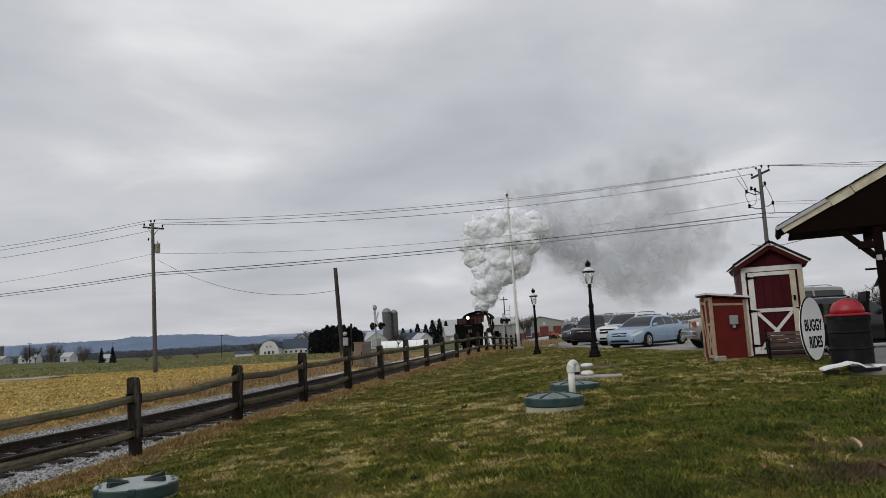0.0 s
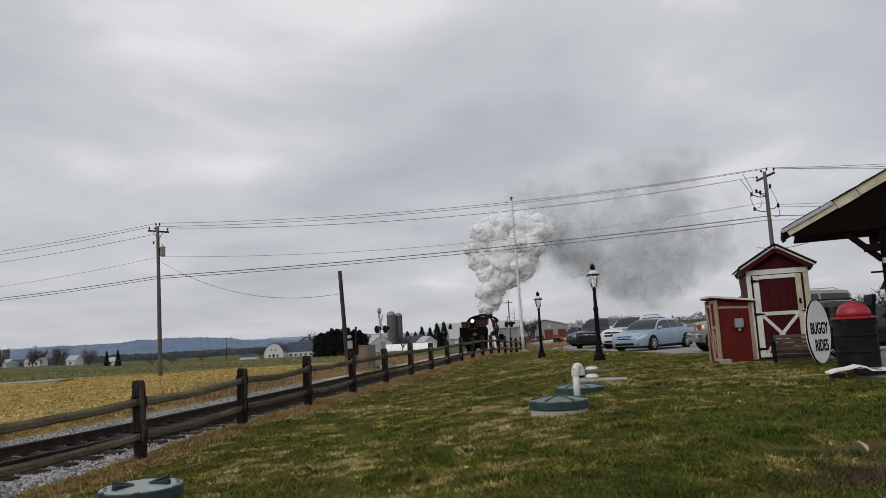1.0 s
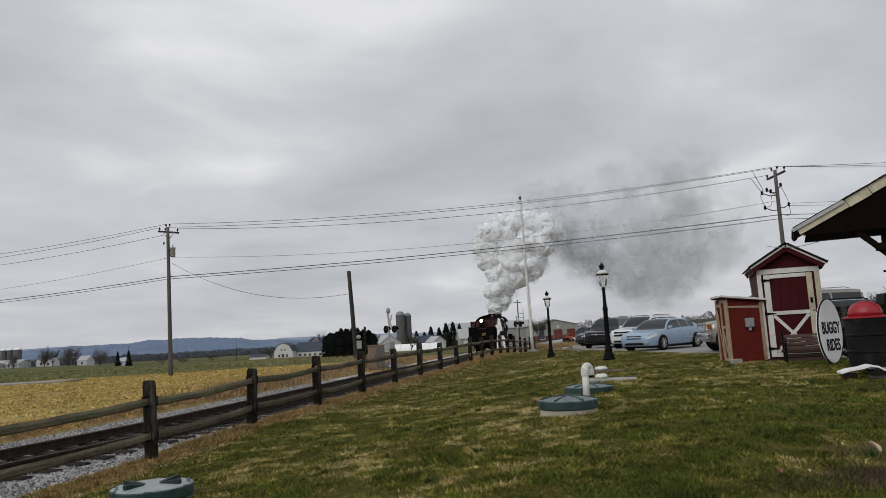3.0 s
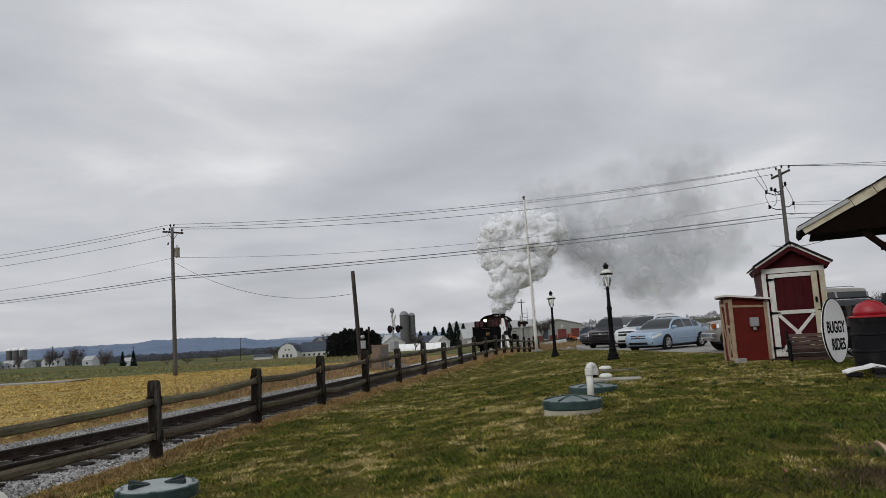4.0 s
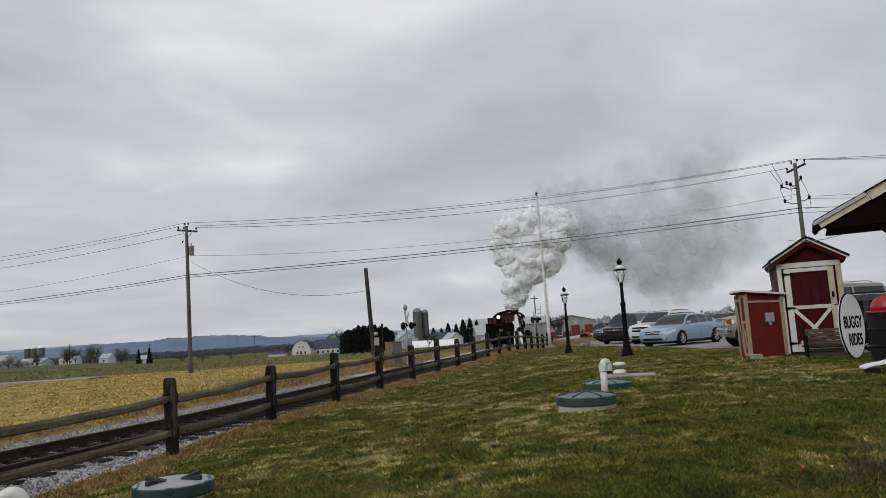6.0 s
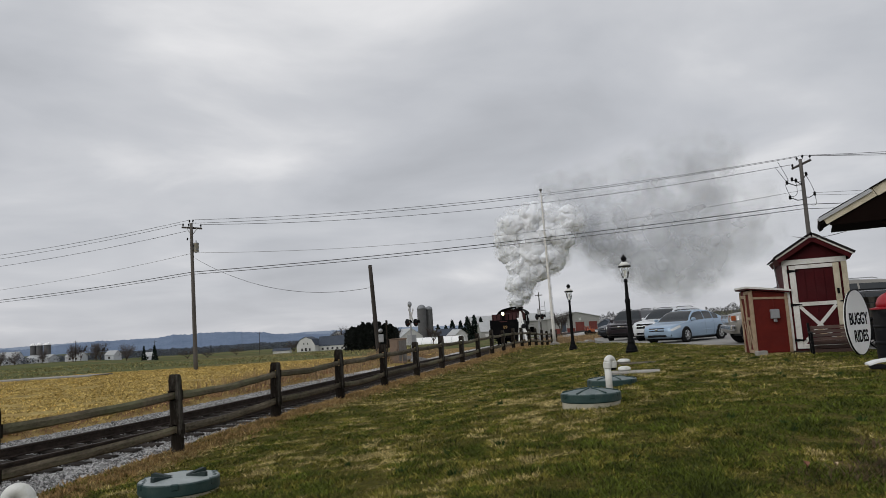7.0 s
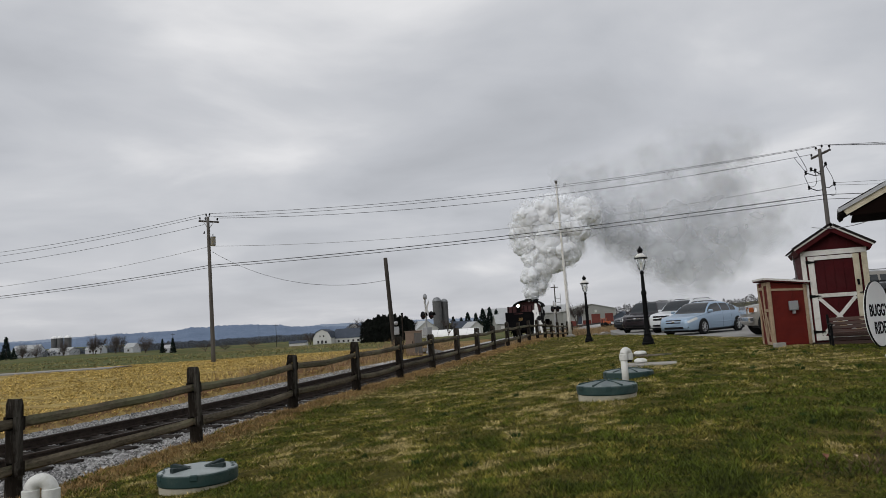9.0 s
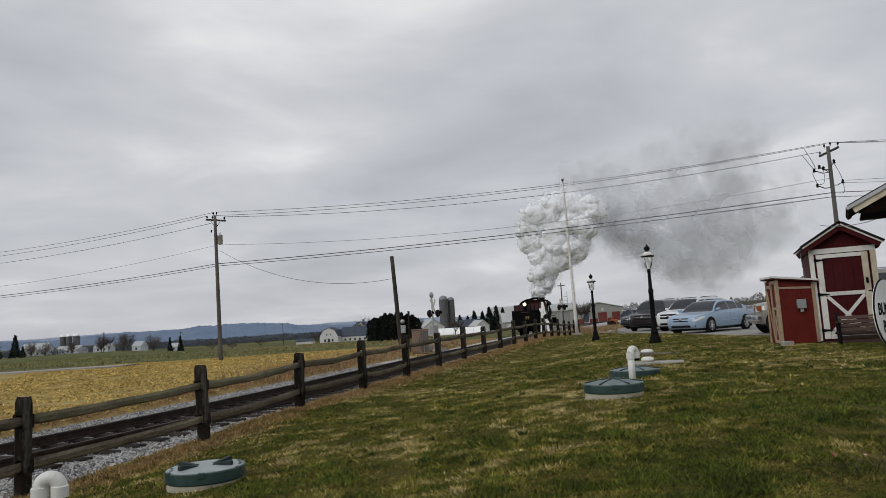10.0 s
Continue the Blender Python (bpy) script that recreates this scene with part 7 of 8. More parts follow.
# clipped hedge of evergreens in front of the farmhouse
for k in range(19):
    evergreen(-20.3 + 0.42 * k, 110 + 0.5 * math.sin(k * 2), 4.2 - 0.9 * (abs(k - 9) / 9) ** 2 + 0.18 * math.sin(k * 3.3) + 0.12 * math.sin(k * 1.3), 0.85, 60 + k, "dark evergreen in a dense tall hedge", HEDGE, 1500, 1.0, "tall evergreen hedge")
for k, (x, y, h, w) in enumerate(((-19.6, 350, 9.5, 4.2), (-16.0, 356, 9, 3.8), (-12.4, 350, 11.0, 4.6), (-8.5, 356, 10.5, 4.4), (-5.0, 350, 12.0, 5.0), (-1.6, 356, 12.5, 4.8), (1.6, 350, 11.0, 4.4), (-191.7, 400, 8.5, 2.0), (-185.5, 400, 9.2, 2.4), (-262, 350, 13, 5.0), (-252, 352, 12, 4.0), (-243, 345, 6, 2.2))):
    evergreen(x, y, h, w, 90 + k, "dark pine tree by the farm", NEEDLE, 1500)
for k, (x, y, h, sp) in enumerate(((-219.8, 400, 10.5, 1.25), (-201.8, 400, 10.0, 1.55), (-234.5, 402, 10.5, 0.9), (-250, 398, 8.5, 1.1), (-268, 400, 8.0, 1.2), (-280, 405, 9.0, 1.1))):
    bare_bush(x, y, h, sp * h / 2, 400 + k, "wide leafless winter tree with rounded crown paled for haze")
for k, (x, y, h, sp) in enumerate(((-158, 380, 7.5, 1.5), (-147, 380, 5.5, 1.3), (-114, 330, 5.5, 1.4), (-90, 335, 5.0, 1.3), (-110, 420, 9, 1.1), (-66, 345, 13, 0.9), (-16.5, 140, 4.5, 0.8), (-9.5, 150, 4.5, 0.9), (13.9, 120, 5.5, 0.7), (44, 70, 5.0, 0.9), (-228, 420, 12, 0.8), (-240, 420, 11, 0.8))):
    bare_tree(x, y, h, 200 + k, "leafless winter tree with fine twigs", sp)
t = bare_tree(23.3, 41, 3.1, 300, "small leafless tree beyond the parked vehicle", 1.0, PARK_Z, 420)
# far tree lines, past counting
def woods(a0, a1, near, far, low_h, n, seed, material, label):
    v, f = [], []
    r = random.Random(seed)
    for k in range(n):
        a = r.uniform(radians(a0), radians(a1))
        d = r.uniform(near, far)
        deg = math.degrees(a)
        hmax = low_h * (1 + 0.55 * noise.noise((deg * 0.9, seed - 3, 2)) + 0.45 * noise.noise((deg * 4, seed + 2, 2)))
        p = Vector((d * math.sin(a), d * math.cos(a), -4 + (hmax + 3) * r.random()))
        s = r.uniform(0.25, 0.55) * (d / 470) ** 2
        d1 = Vector((r.gauss(0, 1), r.gauss(0, 1), abs(r.gauss(0, 1.4)))).normalized() * s * 1.6
        d2 = Vector((r.gauss(0, 1), r.gauss(0, 1), r.gauss(0, 0.5))).normalized() * s * 0.6
        i = len(v)
        v += [p - d2, p + d2, p + d1]
        f.append((i, i + 1, i + 2))
    return mesh_of("far_woods", v, f, material, False, "stuff", label, "woods")


# Both wood colours carry painted distance haze; the left belt's is bluer.
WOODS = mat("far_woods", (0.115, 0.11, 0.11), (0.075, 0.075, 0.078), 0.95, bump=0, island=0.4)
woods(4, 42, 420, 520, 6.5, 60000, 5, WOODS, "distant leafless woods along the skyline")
woods(-43, -10, 520, 580, 1.6, 42000, 8, mat("hazed_woods", (0.12, 0.135, 0.16), (0.08, 0.092, 0.115), 0.95, bump=0, island=0.4), "distant leafless woods coloured in blue-grey haze beyond the fields")


# ---- steam locomotive with its tender towards the lawn ----
LOCOBLACK = mat("loco_black", (0.0055, 0.0055, 0.006), (0.0035, 0.0035, 0.004), 0.78, scale=3, fine=25, bump=0.1, stain=(0.009, 0.0085, 0.008))
TENDERGREY = mat("weathered_tender_side", (0.055, 0.055, 0.058), (0.02, 0.02, 0.022), 0.5, scale=1.2, fine=14, bump=0.1, stain=(0.11, 0.11, 0.11))
COALRED = mat("dark_red_boards", (0.06, 0.008, 0.008), (0.035, 0.006, 0.006), 0.7, scale=3, fine=25, bump=0.1)
GOLD = mat("gold_lettering", (0.22, 0.13, 0.04), (0.17, 0.10, 0.03), 0.5, bump=0)
COAL = mat("coal", (0.014, 0.014, 0.015), (0.007, 0.007, 0.008), 0.6, scale=6, fine=40, bump=0.8, depth=0.05)
LOCOBLACK.node_tree.nodes["Principled BSDF"].inputs["Specular IOR Level"].default_value = 0.03
BRIGHT = bpy.data.materials.new("lit_headlight")
BRIGHT.use_nodes = True
bb = BRIGHT.node_tree.nodes["Principled BSDF"]
bb.inputs["Emission Color"].default_value = (1.0, 0.80, 0.45, 1)
bb.inputs["Emission Strength"].default_value = 3.0

p0, d0, s0 = track_frame(72.0)
loco = thing("steam_locomotive", (p0.x, p0.y, p0.z), math.degrees(math.atan2(-d0.x, d0.y)), "black steam locomotive, tender first, smoking on the track", "locomotive")
tender = part("tender", box(bmesh.new(), (0, 3.3, 1.72), (2.86, 6.5, 1.52), bevel=0.03), LOCOBLACK, loco, "black tender tank")
letters("number", "89", 0.42, GOLD, tender, pose(0.12, 0.035, 1.74, 90, 0, 0), 1.0, 0.008)
bm = bmesh.new()
box(bm, (-0.05, 0.037, 2.32), (0.8, 0.02, 0.07))
part("nameplate_bar", bm, COALRED, tender)
for sx in (-1, 1):
    bm = bmesh.new()
    box(bm, (sx * 1.437, 3.3, 1.72), (0.02, 6.2, 1.36), bevel=0.004)
    side = part("side_sheet", bm, TENDERGREY, tender, "scuffed grey tender side")
    bm = bmesh.new()
    prism(bm, [(-0.5, 0.35), (0.5, 0.35), (0.32, -0.5), (0.05, -0.42), (-0.25, -0.55)], -0.008, 0.008, pose(sx * 1.452, 4.3, 1.8, 0, 0, 90))
    part("emblem", bm, COALRED, side, "plain red shield-shaped emblem")
    bm = bmesh.new()
    box(bm, (sx * 1.40, 3.3, 2.50), (0.05, 6.5, 0.06), bevel=0.01)
    part("rim_rail", bm, LOCOBLACK, tender)
bm = bmesh.new()
for x0, x1, y0, y1 in ((-1.32, 1.32, 0.85, 0.93), (-1.32, -1.24, 0.93, 5.6), (1.24, 1.32, 0.93, 5.6)):
    box(bm, ((x0 + x1) / 2, (y0 + y1) / 2, 2.78), (x1 - x0, y1 - y0, 0.62))
part("coal_boards", bm, COALRED, tender, "dark red coal bunker boards")
for k in range(7):
    bm = bmesh.new()
    box(bm, (-1.2 + 0.4 * k, 0.83, 2.78), (0.06, 0.05, 0.64))
    part("bunker_stay", bm, LOCOBLACK, tender)
bm = bmesh.new()
bmesh.ops.create_grid(bm, x_segments=16, y_segments=26, size=1, matrix=Matrix.Translation((0, 3.2, 2.85)) @ Matrix.Diagonal((1.22, 2.3, 1, 1)))
for v in bm.verts:
    v.co.z += 0.25 * math.cos(v.co.x * 1.1) + 0.12 * noise.noise((v.co.x * 3, v.co.y * 3, 0))
part("coal", bm, COAL, tender, "heap of black coal", kind="stuff")
bm = bmesh.new()
lathe(bm, [(0.20, 0), (0.25, 0.03), (0.25, 0.34), (0.1, 0.42), (0, 0.43)], 22, (-0.10, 0.34, 3.12), Matrix.Rotation(radians(-90), 4, "X"))
hl = part("headlight", bm, LOCOBLACK, tender, "round headlight on the tender")
bm = bmesh.new()
lathe(bm, [(0.17, 0), (0.10, 0.03), (0, 0.035)], 22, (-0.10, 0.335, 3.12), Matrix.Rotation(radians(90), 4, "X"))
part("headlight_lens", bm, BRIGHT, hl, "lit yellow headlight")
bm = bmesh.new()
box(bm, (-0.10, 0.5, 2.70), (0.3, 0.3, 0.5))
part("headlight_bracket", bm, LOCOBLACK, tender)
bm = bmesh.new()
box(bm, (0, 0.05, 0.78), (2.7, 0.22, 0.34), bevel=0.02)
part("buffer_beam", bm, LOCOBLACK, tender)
bm = bmesh.new()
box(bm, (0, -0.14, 0.82), (0.22, 0.4, 0.26), bevel=0.04)
part("coupler", bm, RUST, tender)
for sx in (-1, 1):
    bm = bmesh.new()
    for k in range(3):
        box(bm, (sx * 1.15, -0.04, 0.28 + 0.22 * k), (0.45, 0.12, 0.03))
    for e in (-0.22, 0.22):
        rod(bm, (sx * 1.15 + e, -0.06, 0.24), (sx * 1.15 + e, -0.04, 1.0), 0.016, seg=6)
    part("footstep", bm, LOCOBLACK, tender)
    bm = bmesh.new()
    rod(bm, (sx * 1.25, -0.02, 1.2), (sx * 1.25, -0.02, 2.4), 0.018, seg=6)
    part("grab_rail", bm, LOCOBLACK, tender)
bm = bmesh.new()
box(bm, (0, 3.4, 0.88), (1.9, 6.4, 0.22))
part("frame", bm, LOCOBLACK, loco)


def wheelset(y, r, parent, spokes=0):
    for sx in (-1, 1):
        bm = bmesh.new()
        ax = Matrix.Rotation(radians(90 * sx), 4, "Y")
        lathe(bm, [(r * 0.2, -0.05), (r * 0.82, -0.05), (r * 1.06, -0.07), (r * 1.06, -0.04), (r, -0.035), (r, 0.07), (r * 0.84, 0.07), (r * 0.8, 0.03), (r * 0.25, 0.03), (r * 0.2, 0.09), (0, 0.09)], 24, (sx * 0.76, y, r), ax)
        w = part("wheel", bm, LOCOBLACK, parent)
        for k in range(spokes):
            th = math.tau * k / spokes
            bm = bmesh.new()
            beam(bm, (sx * 0.80, y, r), (sx * 0.80, y + 0.82 * r * math.cos(th), r + 0.82 * r * math.sin(th)), 0.05, 0.05)
            part("spoke", bm, RUST, w)
    bm = bmesh.new()
    rod(bm, (-0.75, y, r), (0.75, y, r), 0.07, seg=8)
    part("axle", bm, LOCOBLACK, parent)


for c in (1.5, 5.1):
    truck = part("truck_bolster", box(bmesh.new(), (0, c, 0.62), (1.84, 0.3, 0.22), bevel=0.02), LOCOBLACK, loco)
    for sx in (-1, 1):
        bm = bmesh.new()
        box(bm, (sx * 0.98, c, 0.46), (0.12, 2.2, 0.16), bevel=0.02)
        box(bm, (sx * 0.98, c, 0.62), (0.14, 0.7, 0.4), bevel=0.03)
        part("side_frame", bm, LOCOBLACK, truck)
    wheelset(c - 0.8, 0.42, truck)
    wheelset(c + 0.8, 0.42, truck)
# cab
CY = 7.0
cabl = part("cab_floor", box(bmesh.new(), (0, CY + 1.1, 1.35), (2.8, 2.3, 0.14)), LOCOBLACK, loco)
for sx in (-1, 1):
    bm = bmesh.new()
    for y0, y1, z0, z1 in ((0.1, 2.2, 1.3, 2.25), (0.1, 0.35, 2.25, 3.15), (1.0, 1.15, 2.25, 3.15), (1.95, 2.2, 2.25, 3.15), (0.1, 2.2, 3.0, 3.2)):
        box(bm, (sx * 1.42, CY + (y0 + y1) / 2, (z0 + z1) / 2), (0.05, y1 - y0, z1 - z0))
    part("cab_side", bm, LOCOBLACK, loco, "black cab side with window openings")
    # Pale panel added for the daylight seen through the open cab window.
    bm = bmesh.new()
    box(bm, (sx * 1.455, CY + 0.62, 2.62), (0.03, 0.62, 0.62), bevel=0.006)
    part("window_panel", bm, GALV, loco, "pale panel standing in for daylight through the cab window")
bm = bmesh.new()
box(bm, (0, CY + 2.2, 2.25), (2.8, 0.06, 1.9))
part("cab_front", bm, COALRED, loco)
bm = bmesh.new()
arc = [(1.62 * math.sin(a), 3.10 + 0.78 * math.cos(a) ** 1.0 - 0.02) for a in np.linspace(-math.pi / 2, math.pi / 2, 17)]
prism(bm, arc + [(x * 0.96, z - 0.06) for x, z in arc[::-1]], CY - 0.75, CY + 2.5)
part("cab_roof", bm, LOCOBLACK, loco, "arched black cab roof")
bm = bmesh.new()
box(bm, (0, CY + 0.7, 3.9), (0.7, 0.7, 0.12), bevel=0.02)
part("roof_hatch", bm, LOCOBLACK, loco)
bm = bmesh.new()
prism(bm, [(-1.4, 2.45), (1.4, 2.45), (1.4, 3.1)] + [(1.4 * math.sin(a), 3.08 + 0.62 * math.cos(a)) for a in np.linspace(math.pi / 2, -math.pi / 2, 11)] + [(-1.4, 3.1)], CY - 0.05, CY + 0.0)
part("cab_curtain", bm, COALRED, loco, "dark red back wall of the cab")
# boiler and its fittings
RY = Matrix.Rotation(radians(-90), 4, "X")
bm = bmesh.new()
lathe(bm, [(0.98, 0), (0.98, 2.4), (0.90, 2.5), (0.86, 4.6), (0.90, 4.62), (0.90, 6.4), (0.84, 6.5), (0.3, 6.56), (0, 6.58)], 28, (0, CY + 2.2, 2.35), RY)
boiler = part("boiler", bm, LOCOBLACK, loco, smooth=True)
soft_edges(boiler, 35)
for y, r, h in ((CY + 3.6, 0.42, 0.62), (CY + 5.4, 0.38, 0.55)):
    bm = bmesh.new()
    lathe(bm, [(r * 1.25, -0.15), (r, 0.0), (r, h * 0.6), (r * 0.75, h * 0.9), (0, h)], 20, (0, y, 3.2))
    part("dome", bm, LOCOBLACK, boiler, smooth=True)
STACK = Vector((0, CY + 7.9, 0))
bm = bmesh.new()
lathe(bm, [(0.36, 3.1), (0.25, 3.35), (0.25, 3.95), (0.34, 4.02), (0.34, 4.08), (0.22, 4.08), (0.2, 3.9)], 20, STACK)
part("smokestack", bm, LOCOBLACK, boiler)
bm = bmesh.new()
lathe(bm, [(0.17, 0), (0.15, 0.12), (0.09, 0.22), (0, 0.26)], 14, (0, CY + 4.6, 3.3))
part("bell", bm, GOLD, boiler)
for sx in (-1, 1):
    bm = bmesh.new()
    box(bm, (sx * 1.22, CY + 5.4, 1.85), (0.42, 6.2, 0.05))
    part("running_board", bm, LOCOBLACK, loco)
    bm = bmesh.new()
    tube(bm, [(sx * 1.0, CY + 2.3, 2.75), (sx * 1.02, CY + 5, 2.78), (sx * 1.0, CY + 8.4, 2.7)], 0.03, 6)
    part("handrail", bm, GALV, boiler)
    bm = bmesh.new()
    rod(bm, (sx * 1.2, CY + 7.4, 0.95), (sx * 1.2, CY + 8.5, 0.95), 0.33, seg=18)
    box(bm, (sx * 1.2, CY + 7.95, 1.4), (0.5, 0.9, 0.45), bevel=0.05)
    part("cylinder", bm, LOCOBLACK, loco)
    bm = bmesh.new()
    beam(bm, (sx * 0.98, CY + 2.9, 0.55), (sx * 0.98, CY + 6.2, 0.55), 0.06, 0.12)
    beam(bm, (sx * 1.04, CY + 4.5, 0.6), (sx * 1.1, CY + 7.4, 0.95), 0.06, 0.1)
    part("side_rod", bm, GALV, loco)
    bm = bmesh.new()
    rod(bm, (sx * 1.15, CY + 3.2, 2.2), (sx * 1.15, CY + 4.6, 2.2), 0.2, seg=14)
    part("air_tank", bm, LOCOBLACK, loco)
drive = part("drive_frame", box(bmesh.new(), (0, CY + 4.9, 1.1), (1.1, 7.0, 0.3)), LOCOBLACK, loco)
for y in (CY + 2.9, CY + 4.5, CY + 6.2):
    wheelset(y, 0.72, drive, 12)
wheelset(CY + 7.9, 0.4, drive)

# ---- steam and smoke ----
def smoke_material(name, c, top, glow):
    m = bpy.data.materials.new(name)
    m.use_nodes = True
    t = m.node_tree
    t.nodes.clear()
    o = t.nodes.new("ShaderNodeOutputMaterial")
    di = t.nodes.new("ShaderNodeBsdfDiffuse"); di.inputs[0].default_value = (*c, 1)
    tl = t.nodes.new("ShaderNodeBsdfTranslucent"); tl.inputs[0].default_value = (*c, 1)
    mx = t.nodes.new("ShaderNodeMixShader"); mx.inputs[0].default_value = glow
    t.links.new(di.outputs[0], mx.inputs[1]); t.links.new(tl.outputs[0], mx.inputs[2])
    tr = t.nodes.new("ShaderNodeBsdfTransparent")
    at = t.nodes.new("ShaderNodeAttribute"); at.attribute_name = "puff_weight"
    tc = t.nodes.new("ShaderNodeTexCoord")
    n = node(t, "ShaderNodeTexNoise", Scale=0.28, Detail=4.0, Roughness=0.45, Distortion=0.5)
    t.links.new(tc.outputs["Object"], n.inputs["Vector"])
    # density thinned by the noise: d * (0.45 + 1.1 n), with ragged edges
    sb = t.nodes.new("ShaderNodeMapRange"); sb.inputs["From Min"].default_value = 0.30; sb.inputs["From Max"].default_value = 0.68; sb.inputs["To Min"].default_value = 0.25; sb.inputs["To Max"].default_value = 1.25
    t.links.new(n.outputs[0], sb.inputs[0])
    mu = t.nodes.new("ShaderNodeMath"); mu.operation = "MULTIPLY"; mu.use_clamp = True
    t.links.new(at.outputs["Fac"], mu.inputs[0]); t.links.new(sb.outputs[0], mu.inputs[1])
    lim = t.nodes.new("ShaderNodeMath"); lim.operation = "MINIMUM"; lim.inputs[1].default_value = top
    t.links.new(mu.outputs[0], lim.inputs[0])
    al = t.nodes.new("ShaderNodeMixShader")
    t.links.new(lim.outputs[0], al.inputs[0]); t.links.new(tr.outputs[0], al.inputs[1]); t.links.new(mx.outputs[0], al.inputs[2])
    t.links.new(al.outputs[0], o.inputs[0])
    return m


def puffs(name, items, material, label, parent, seg=18, rings=10):
    """Rounded puffs, flattened in depth, thinning out towards their rims. items: (centre, radius, density, depth ratio)"""
    v, f, dens = [], [], []
    for k, (c, r, d, flat) in enumerate(items):
        i0 = len(v)
        for side in (-1, 1):
            for i in range(rings + 1):
                u = i / rings
                for j in range(seg):
                    a = math.tau * j / seg
                    e = Vector((math.cos(a) * u, side * math.sqrt(max(0, 1 - u * u)) * flat, math.sin(a) * u))
                    w = 1 + 0.22 * noise.noise((e * 1.6 + Vector((k * 3.1, 0, 0)))) + 0.12 * noise.noise(e * 4 + Vector((k, k, 0)))
                    p = c + e * r * w
                    v.append(p)
                    dens.append(d * (1 - u * u) ** 1.6)
            s0_ = i0 + (0 if side < 0 else (rings + 1) * seg)
            for i in range(rings):
                for j in range(seg):
                    a, b = s0_ + i * seg + j, s0_ + i * seg + (j + 1) % seg
                    f.append((a, b, b + seg, a + seg) if side < 0 else (a, a + seg, b + seg, b))
    ob = mesh_of(name, v, f, material, True, "stuff", label, "", parent)
    at = ob.data.attributes.new("puff_weight", "FLOAT", "POINT")
    at.data.foreach_set("value", np.array(dens, dtype=np.float32))
    return ob


def billows(name, items, material, label, parent, weight=2.0):
    """Dense, cauliflower-like steam: knobbly rounded heads crowding over one another."""
    unit = bmesh.new()
    bmesh.ops.create_icosphere(unit, subdivisions=4, radius=1.0)
    dirs = [v.co.normalized() for v in unit.verts]
    tris = [tuple(v.index for v in f.verts) for f in unit.faces]
    unit.free()
    v, f = [], []
    for k, (c, r) in enumerate(items):
        off = Vector((k * 2.7, k * 1.3, 0))
        i = len(v)
        for n0 in dirs:
            w = 1 + 0.20 * (1 - 2.2 * abs(noise.noise(n0 * 1.3 + off))) + 0.12 * (1 - 2.4 * abs(noise.noise(n0 * 2.7 + off))) + 0.045 * (1 - 2.4 * abs(noise.noise(n0 * 6.0 + off)))
            v.append(c + n0 * r * w)
        f += [(a + i, b + i, d + i) for a, b, d in tris]
    ob = mesh_of(name, v, f, material, True, "stuff", label, "", parent)
    at = ob.data.attributes.new("puff_weight", "FLOAT", "POINT")
    at.data.foreach_set("value", np.full(len(ob.data.vertices), weight, dtype=np.float32))
    return ob


STEAM = smoke_material("white_steam", (0.955, 0.972, 0.995), 0.99, 0.22)
SMOKE = smoke_material("grey_smoke", (0.83, 0.845, 0.875), 0.75, 0.5)
plume = thing("smoke_plume", (0, 0, 0), 0, "billowing white steam and drifting grey smoke above the locomotive", "smoke", kind="stuff")
rs = random.Random(12)
top = Matrix.Translation(p0) @ loco.matrix_basis.to_3x3().to_4x4() @ STACK + Vector((0, 0, 4.1))
def gauss3(s):
    return Vector((rs.gauss(0, s), rs.gauss(0, s * 0.7), rs.gauss(0, s)))
# rising column: height above the stack, drift to the right, width
column = [(0.8, -0.4, 1.0), (1.7, 0.2, 1.2), (3.0, -0.2, 1.3), (3.7, 1.0, 1.6), (5.1, 0.4, 1.8), (4.4, 2.5, 1.5), (6.5, 1.9, 2.2), (5.6, 4.1, 1.8), (6.6, 5.3, 1.2), (7.3, -0.3, 1.9), (8.6, -1.0, 1.5), (9.9, 0.0, 1.8), (10.6, 2.1, 1.9), (10.5, 4.2, 1.8), (10.2, 6.2, 1.7), (9.9, 7.5, 1.1), (8.3, 5.4, 1.8), (8.6, 3.0, 2.3), (8.7, 0.3, 1.8)]
dense, fringe = [], []
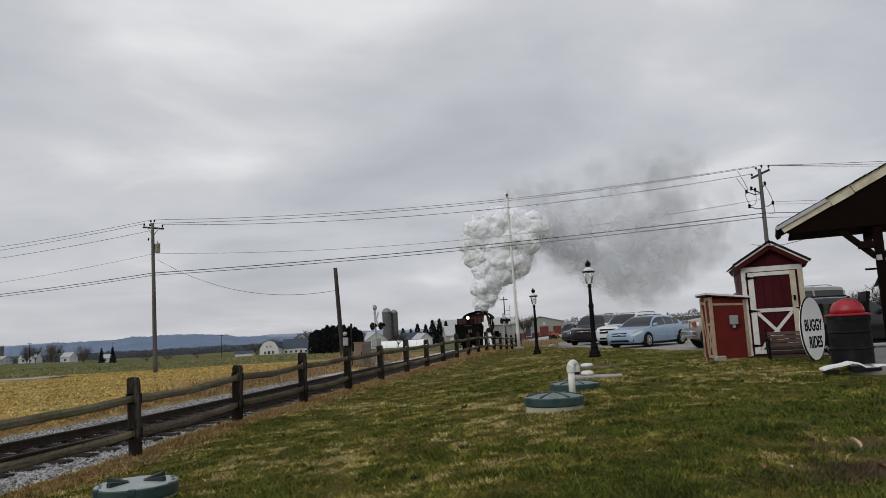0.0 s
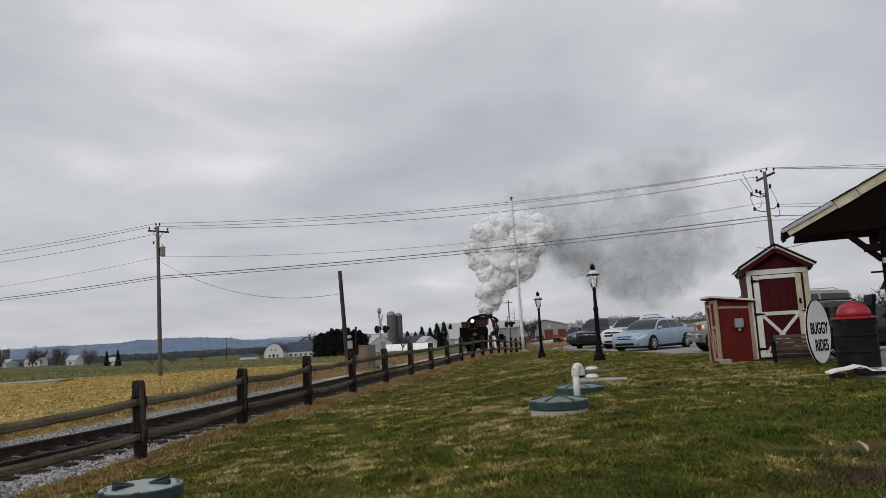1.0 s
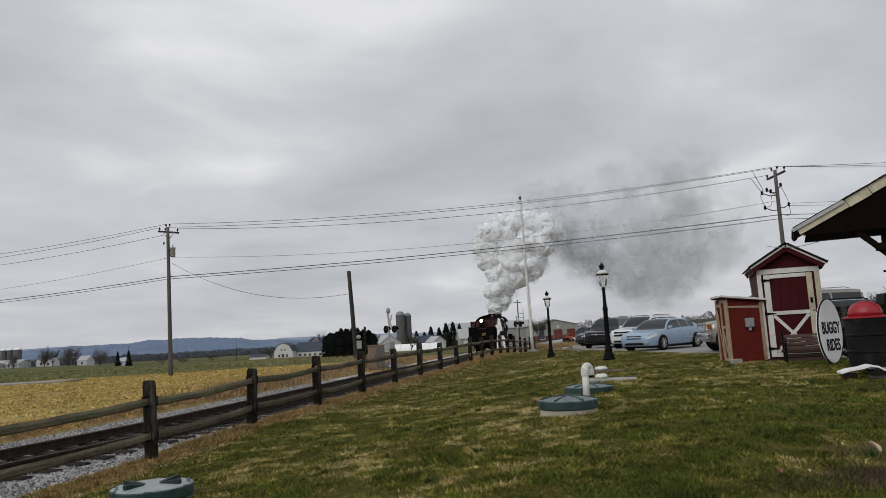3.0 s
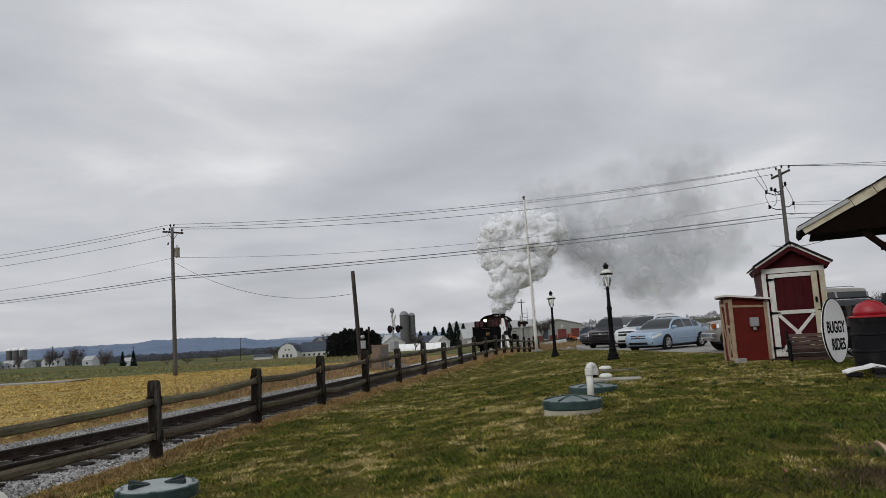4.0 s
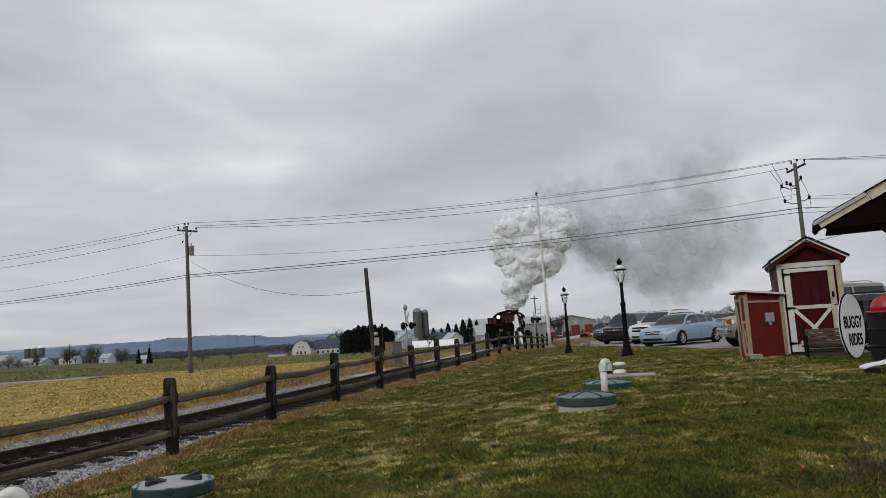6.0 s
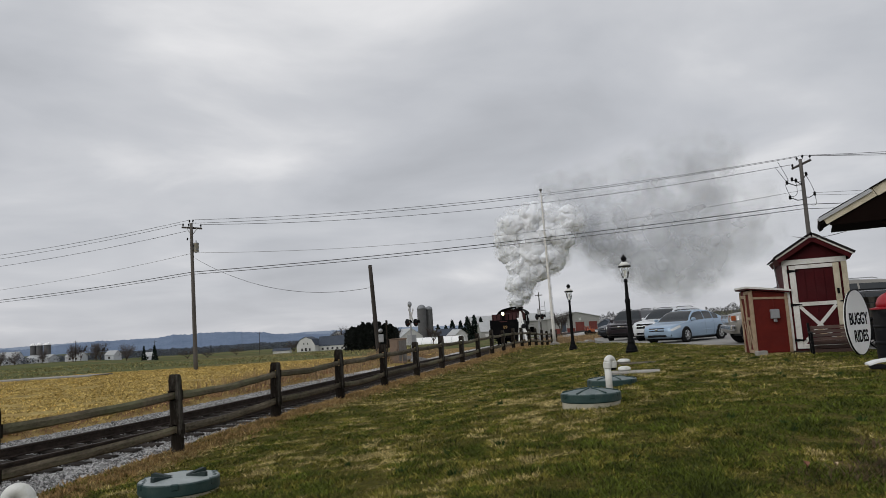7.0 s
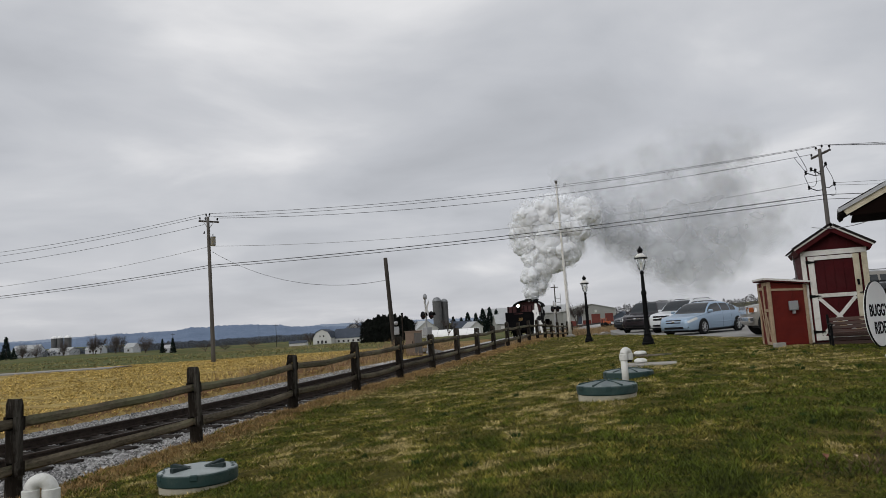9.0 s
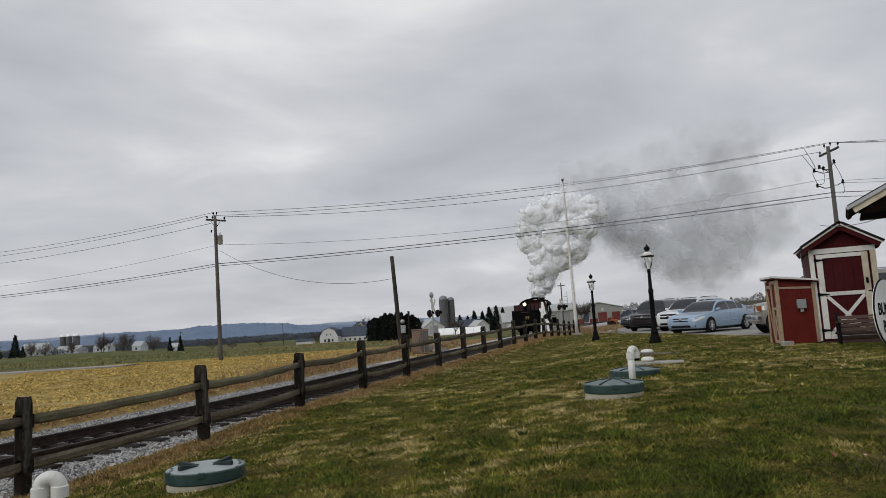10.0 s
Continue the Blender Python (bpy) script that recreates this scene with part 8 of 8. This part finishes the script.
for h, dx, w in column:
    c = top + Vector((dx, 0.8 * rs.random(), h))
    dense.append((c, w * 0.80))
    for k in range(9):
        d = gauss3(1).normalized()
        d.y = -abs(d.y)
        dense.append((c + d * w * 0.66, w * rs.uniform(0.22, 0.50)))
    fringe.append((c + gauss3(w * 0.4) + Vector((0, -1.0 * w, 0.1 * w)), w * rs.uniform(0.6, 0.9), 0.30, 0.4))
    for k in range(6):
        a = rs.uniform(0, math.tau)
        fringe.append((c + Vector((math.cos(a), -0.5, math.sin(a))) * w * 0.95, w * rs.uniform(0.3, 0.55), 0.45, 0.5))
    if h > 6:
        fringe.append((c + gauss3(w * 0.5) + Vector((0.2 * w, 0.6 * w, 0.35 * w)), w * rs.uniform(1.0, 1.3), 0.5, 0.45))
billows("steam_column", dense, STEAM, "dense white steam column", plume)
puffs("steam_fringe", fringe, STEAM, "soft edges of the white steam", plume)
# grey smoke drifting away to the right and upwards
trail = [(12.5, 8.1, 3.1, 0.60), (8.7, 7.2, 2.8, 0.70), (9.4, 10.7, 3.4, 0.75), (7.0, 11.2, 2.5, 0.75), (11.4, 13.6, 3.4, 0.65), (7.0, 14.7, 3.4, 0.80), (4.2, 16.6, 3.1, 0.80), (9.4, 18.6, 4.1, 0.70), (2.8, 19.3, 2.8, 0.80), (5.9, 21.2, 4.1, 0.80), (2.5, 23.0, 2.5, 0.60), (9.4, 23.8, 4.1, 0.65), (5.6, 25.6, 3.4, 0.60), (9.4, 27.9, 4.1, 0.45), (7.0, 29.9, 3.1, 0.35), (10.1, 32.1, 3.4, 0.22), (14.6, 15.8, 4.1, 0.30), (14.2, 21.3, 4.8, 0.32), (15.2, 26.2, 4.8, 0.30), (18.7, 23.6, 4.1, 0.20), (18.3, 27.8, 3.4, 0.16), (15.2, 6.2, 2.5, 0.30), (15.6, 10.4, 2.8, 0.30)]
drift = []
for h, dx, r, d in trail:
    c = top + Vector((dx, 4.0 + 2 * rs.random(), h))
    drift.append((c, r * 1.35, d * 0.60, 0.35))
    for k in range(6):
        drift.append((c + gauss3(r * 0.5) + Vector((0, -0.12 * r, 0)), r * rs.uniform(0.35, 0.75), d * 0.46, 0.5))
puffs("drifting_smoke", drift, SMOKE, "thin grey drifting smoke", plume)
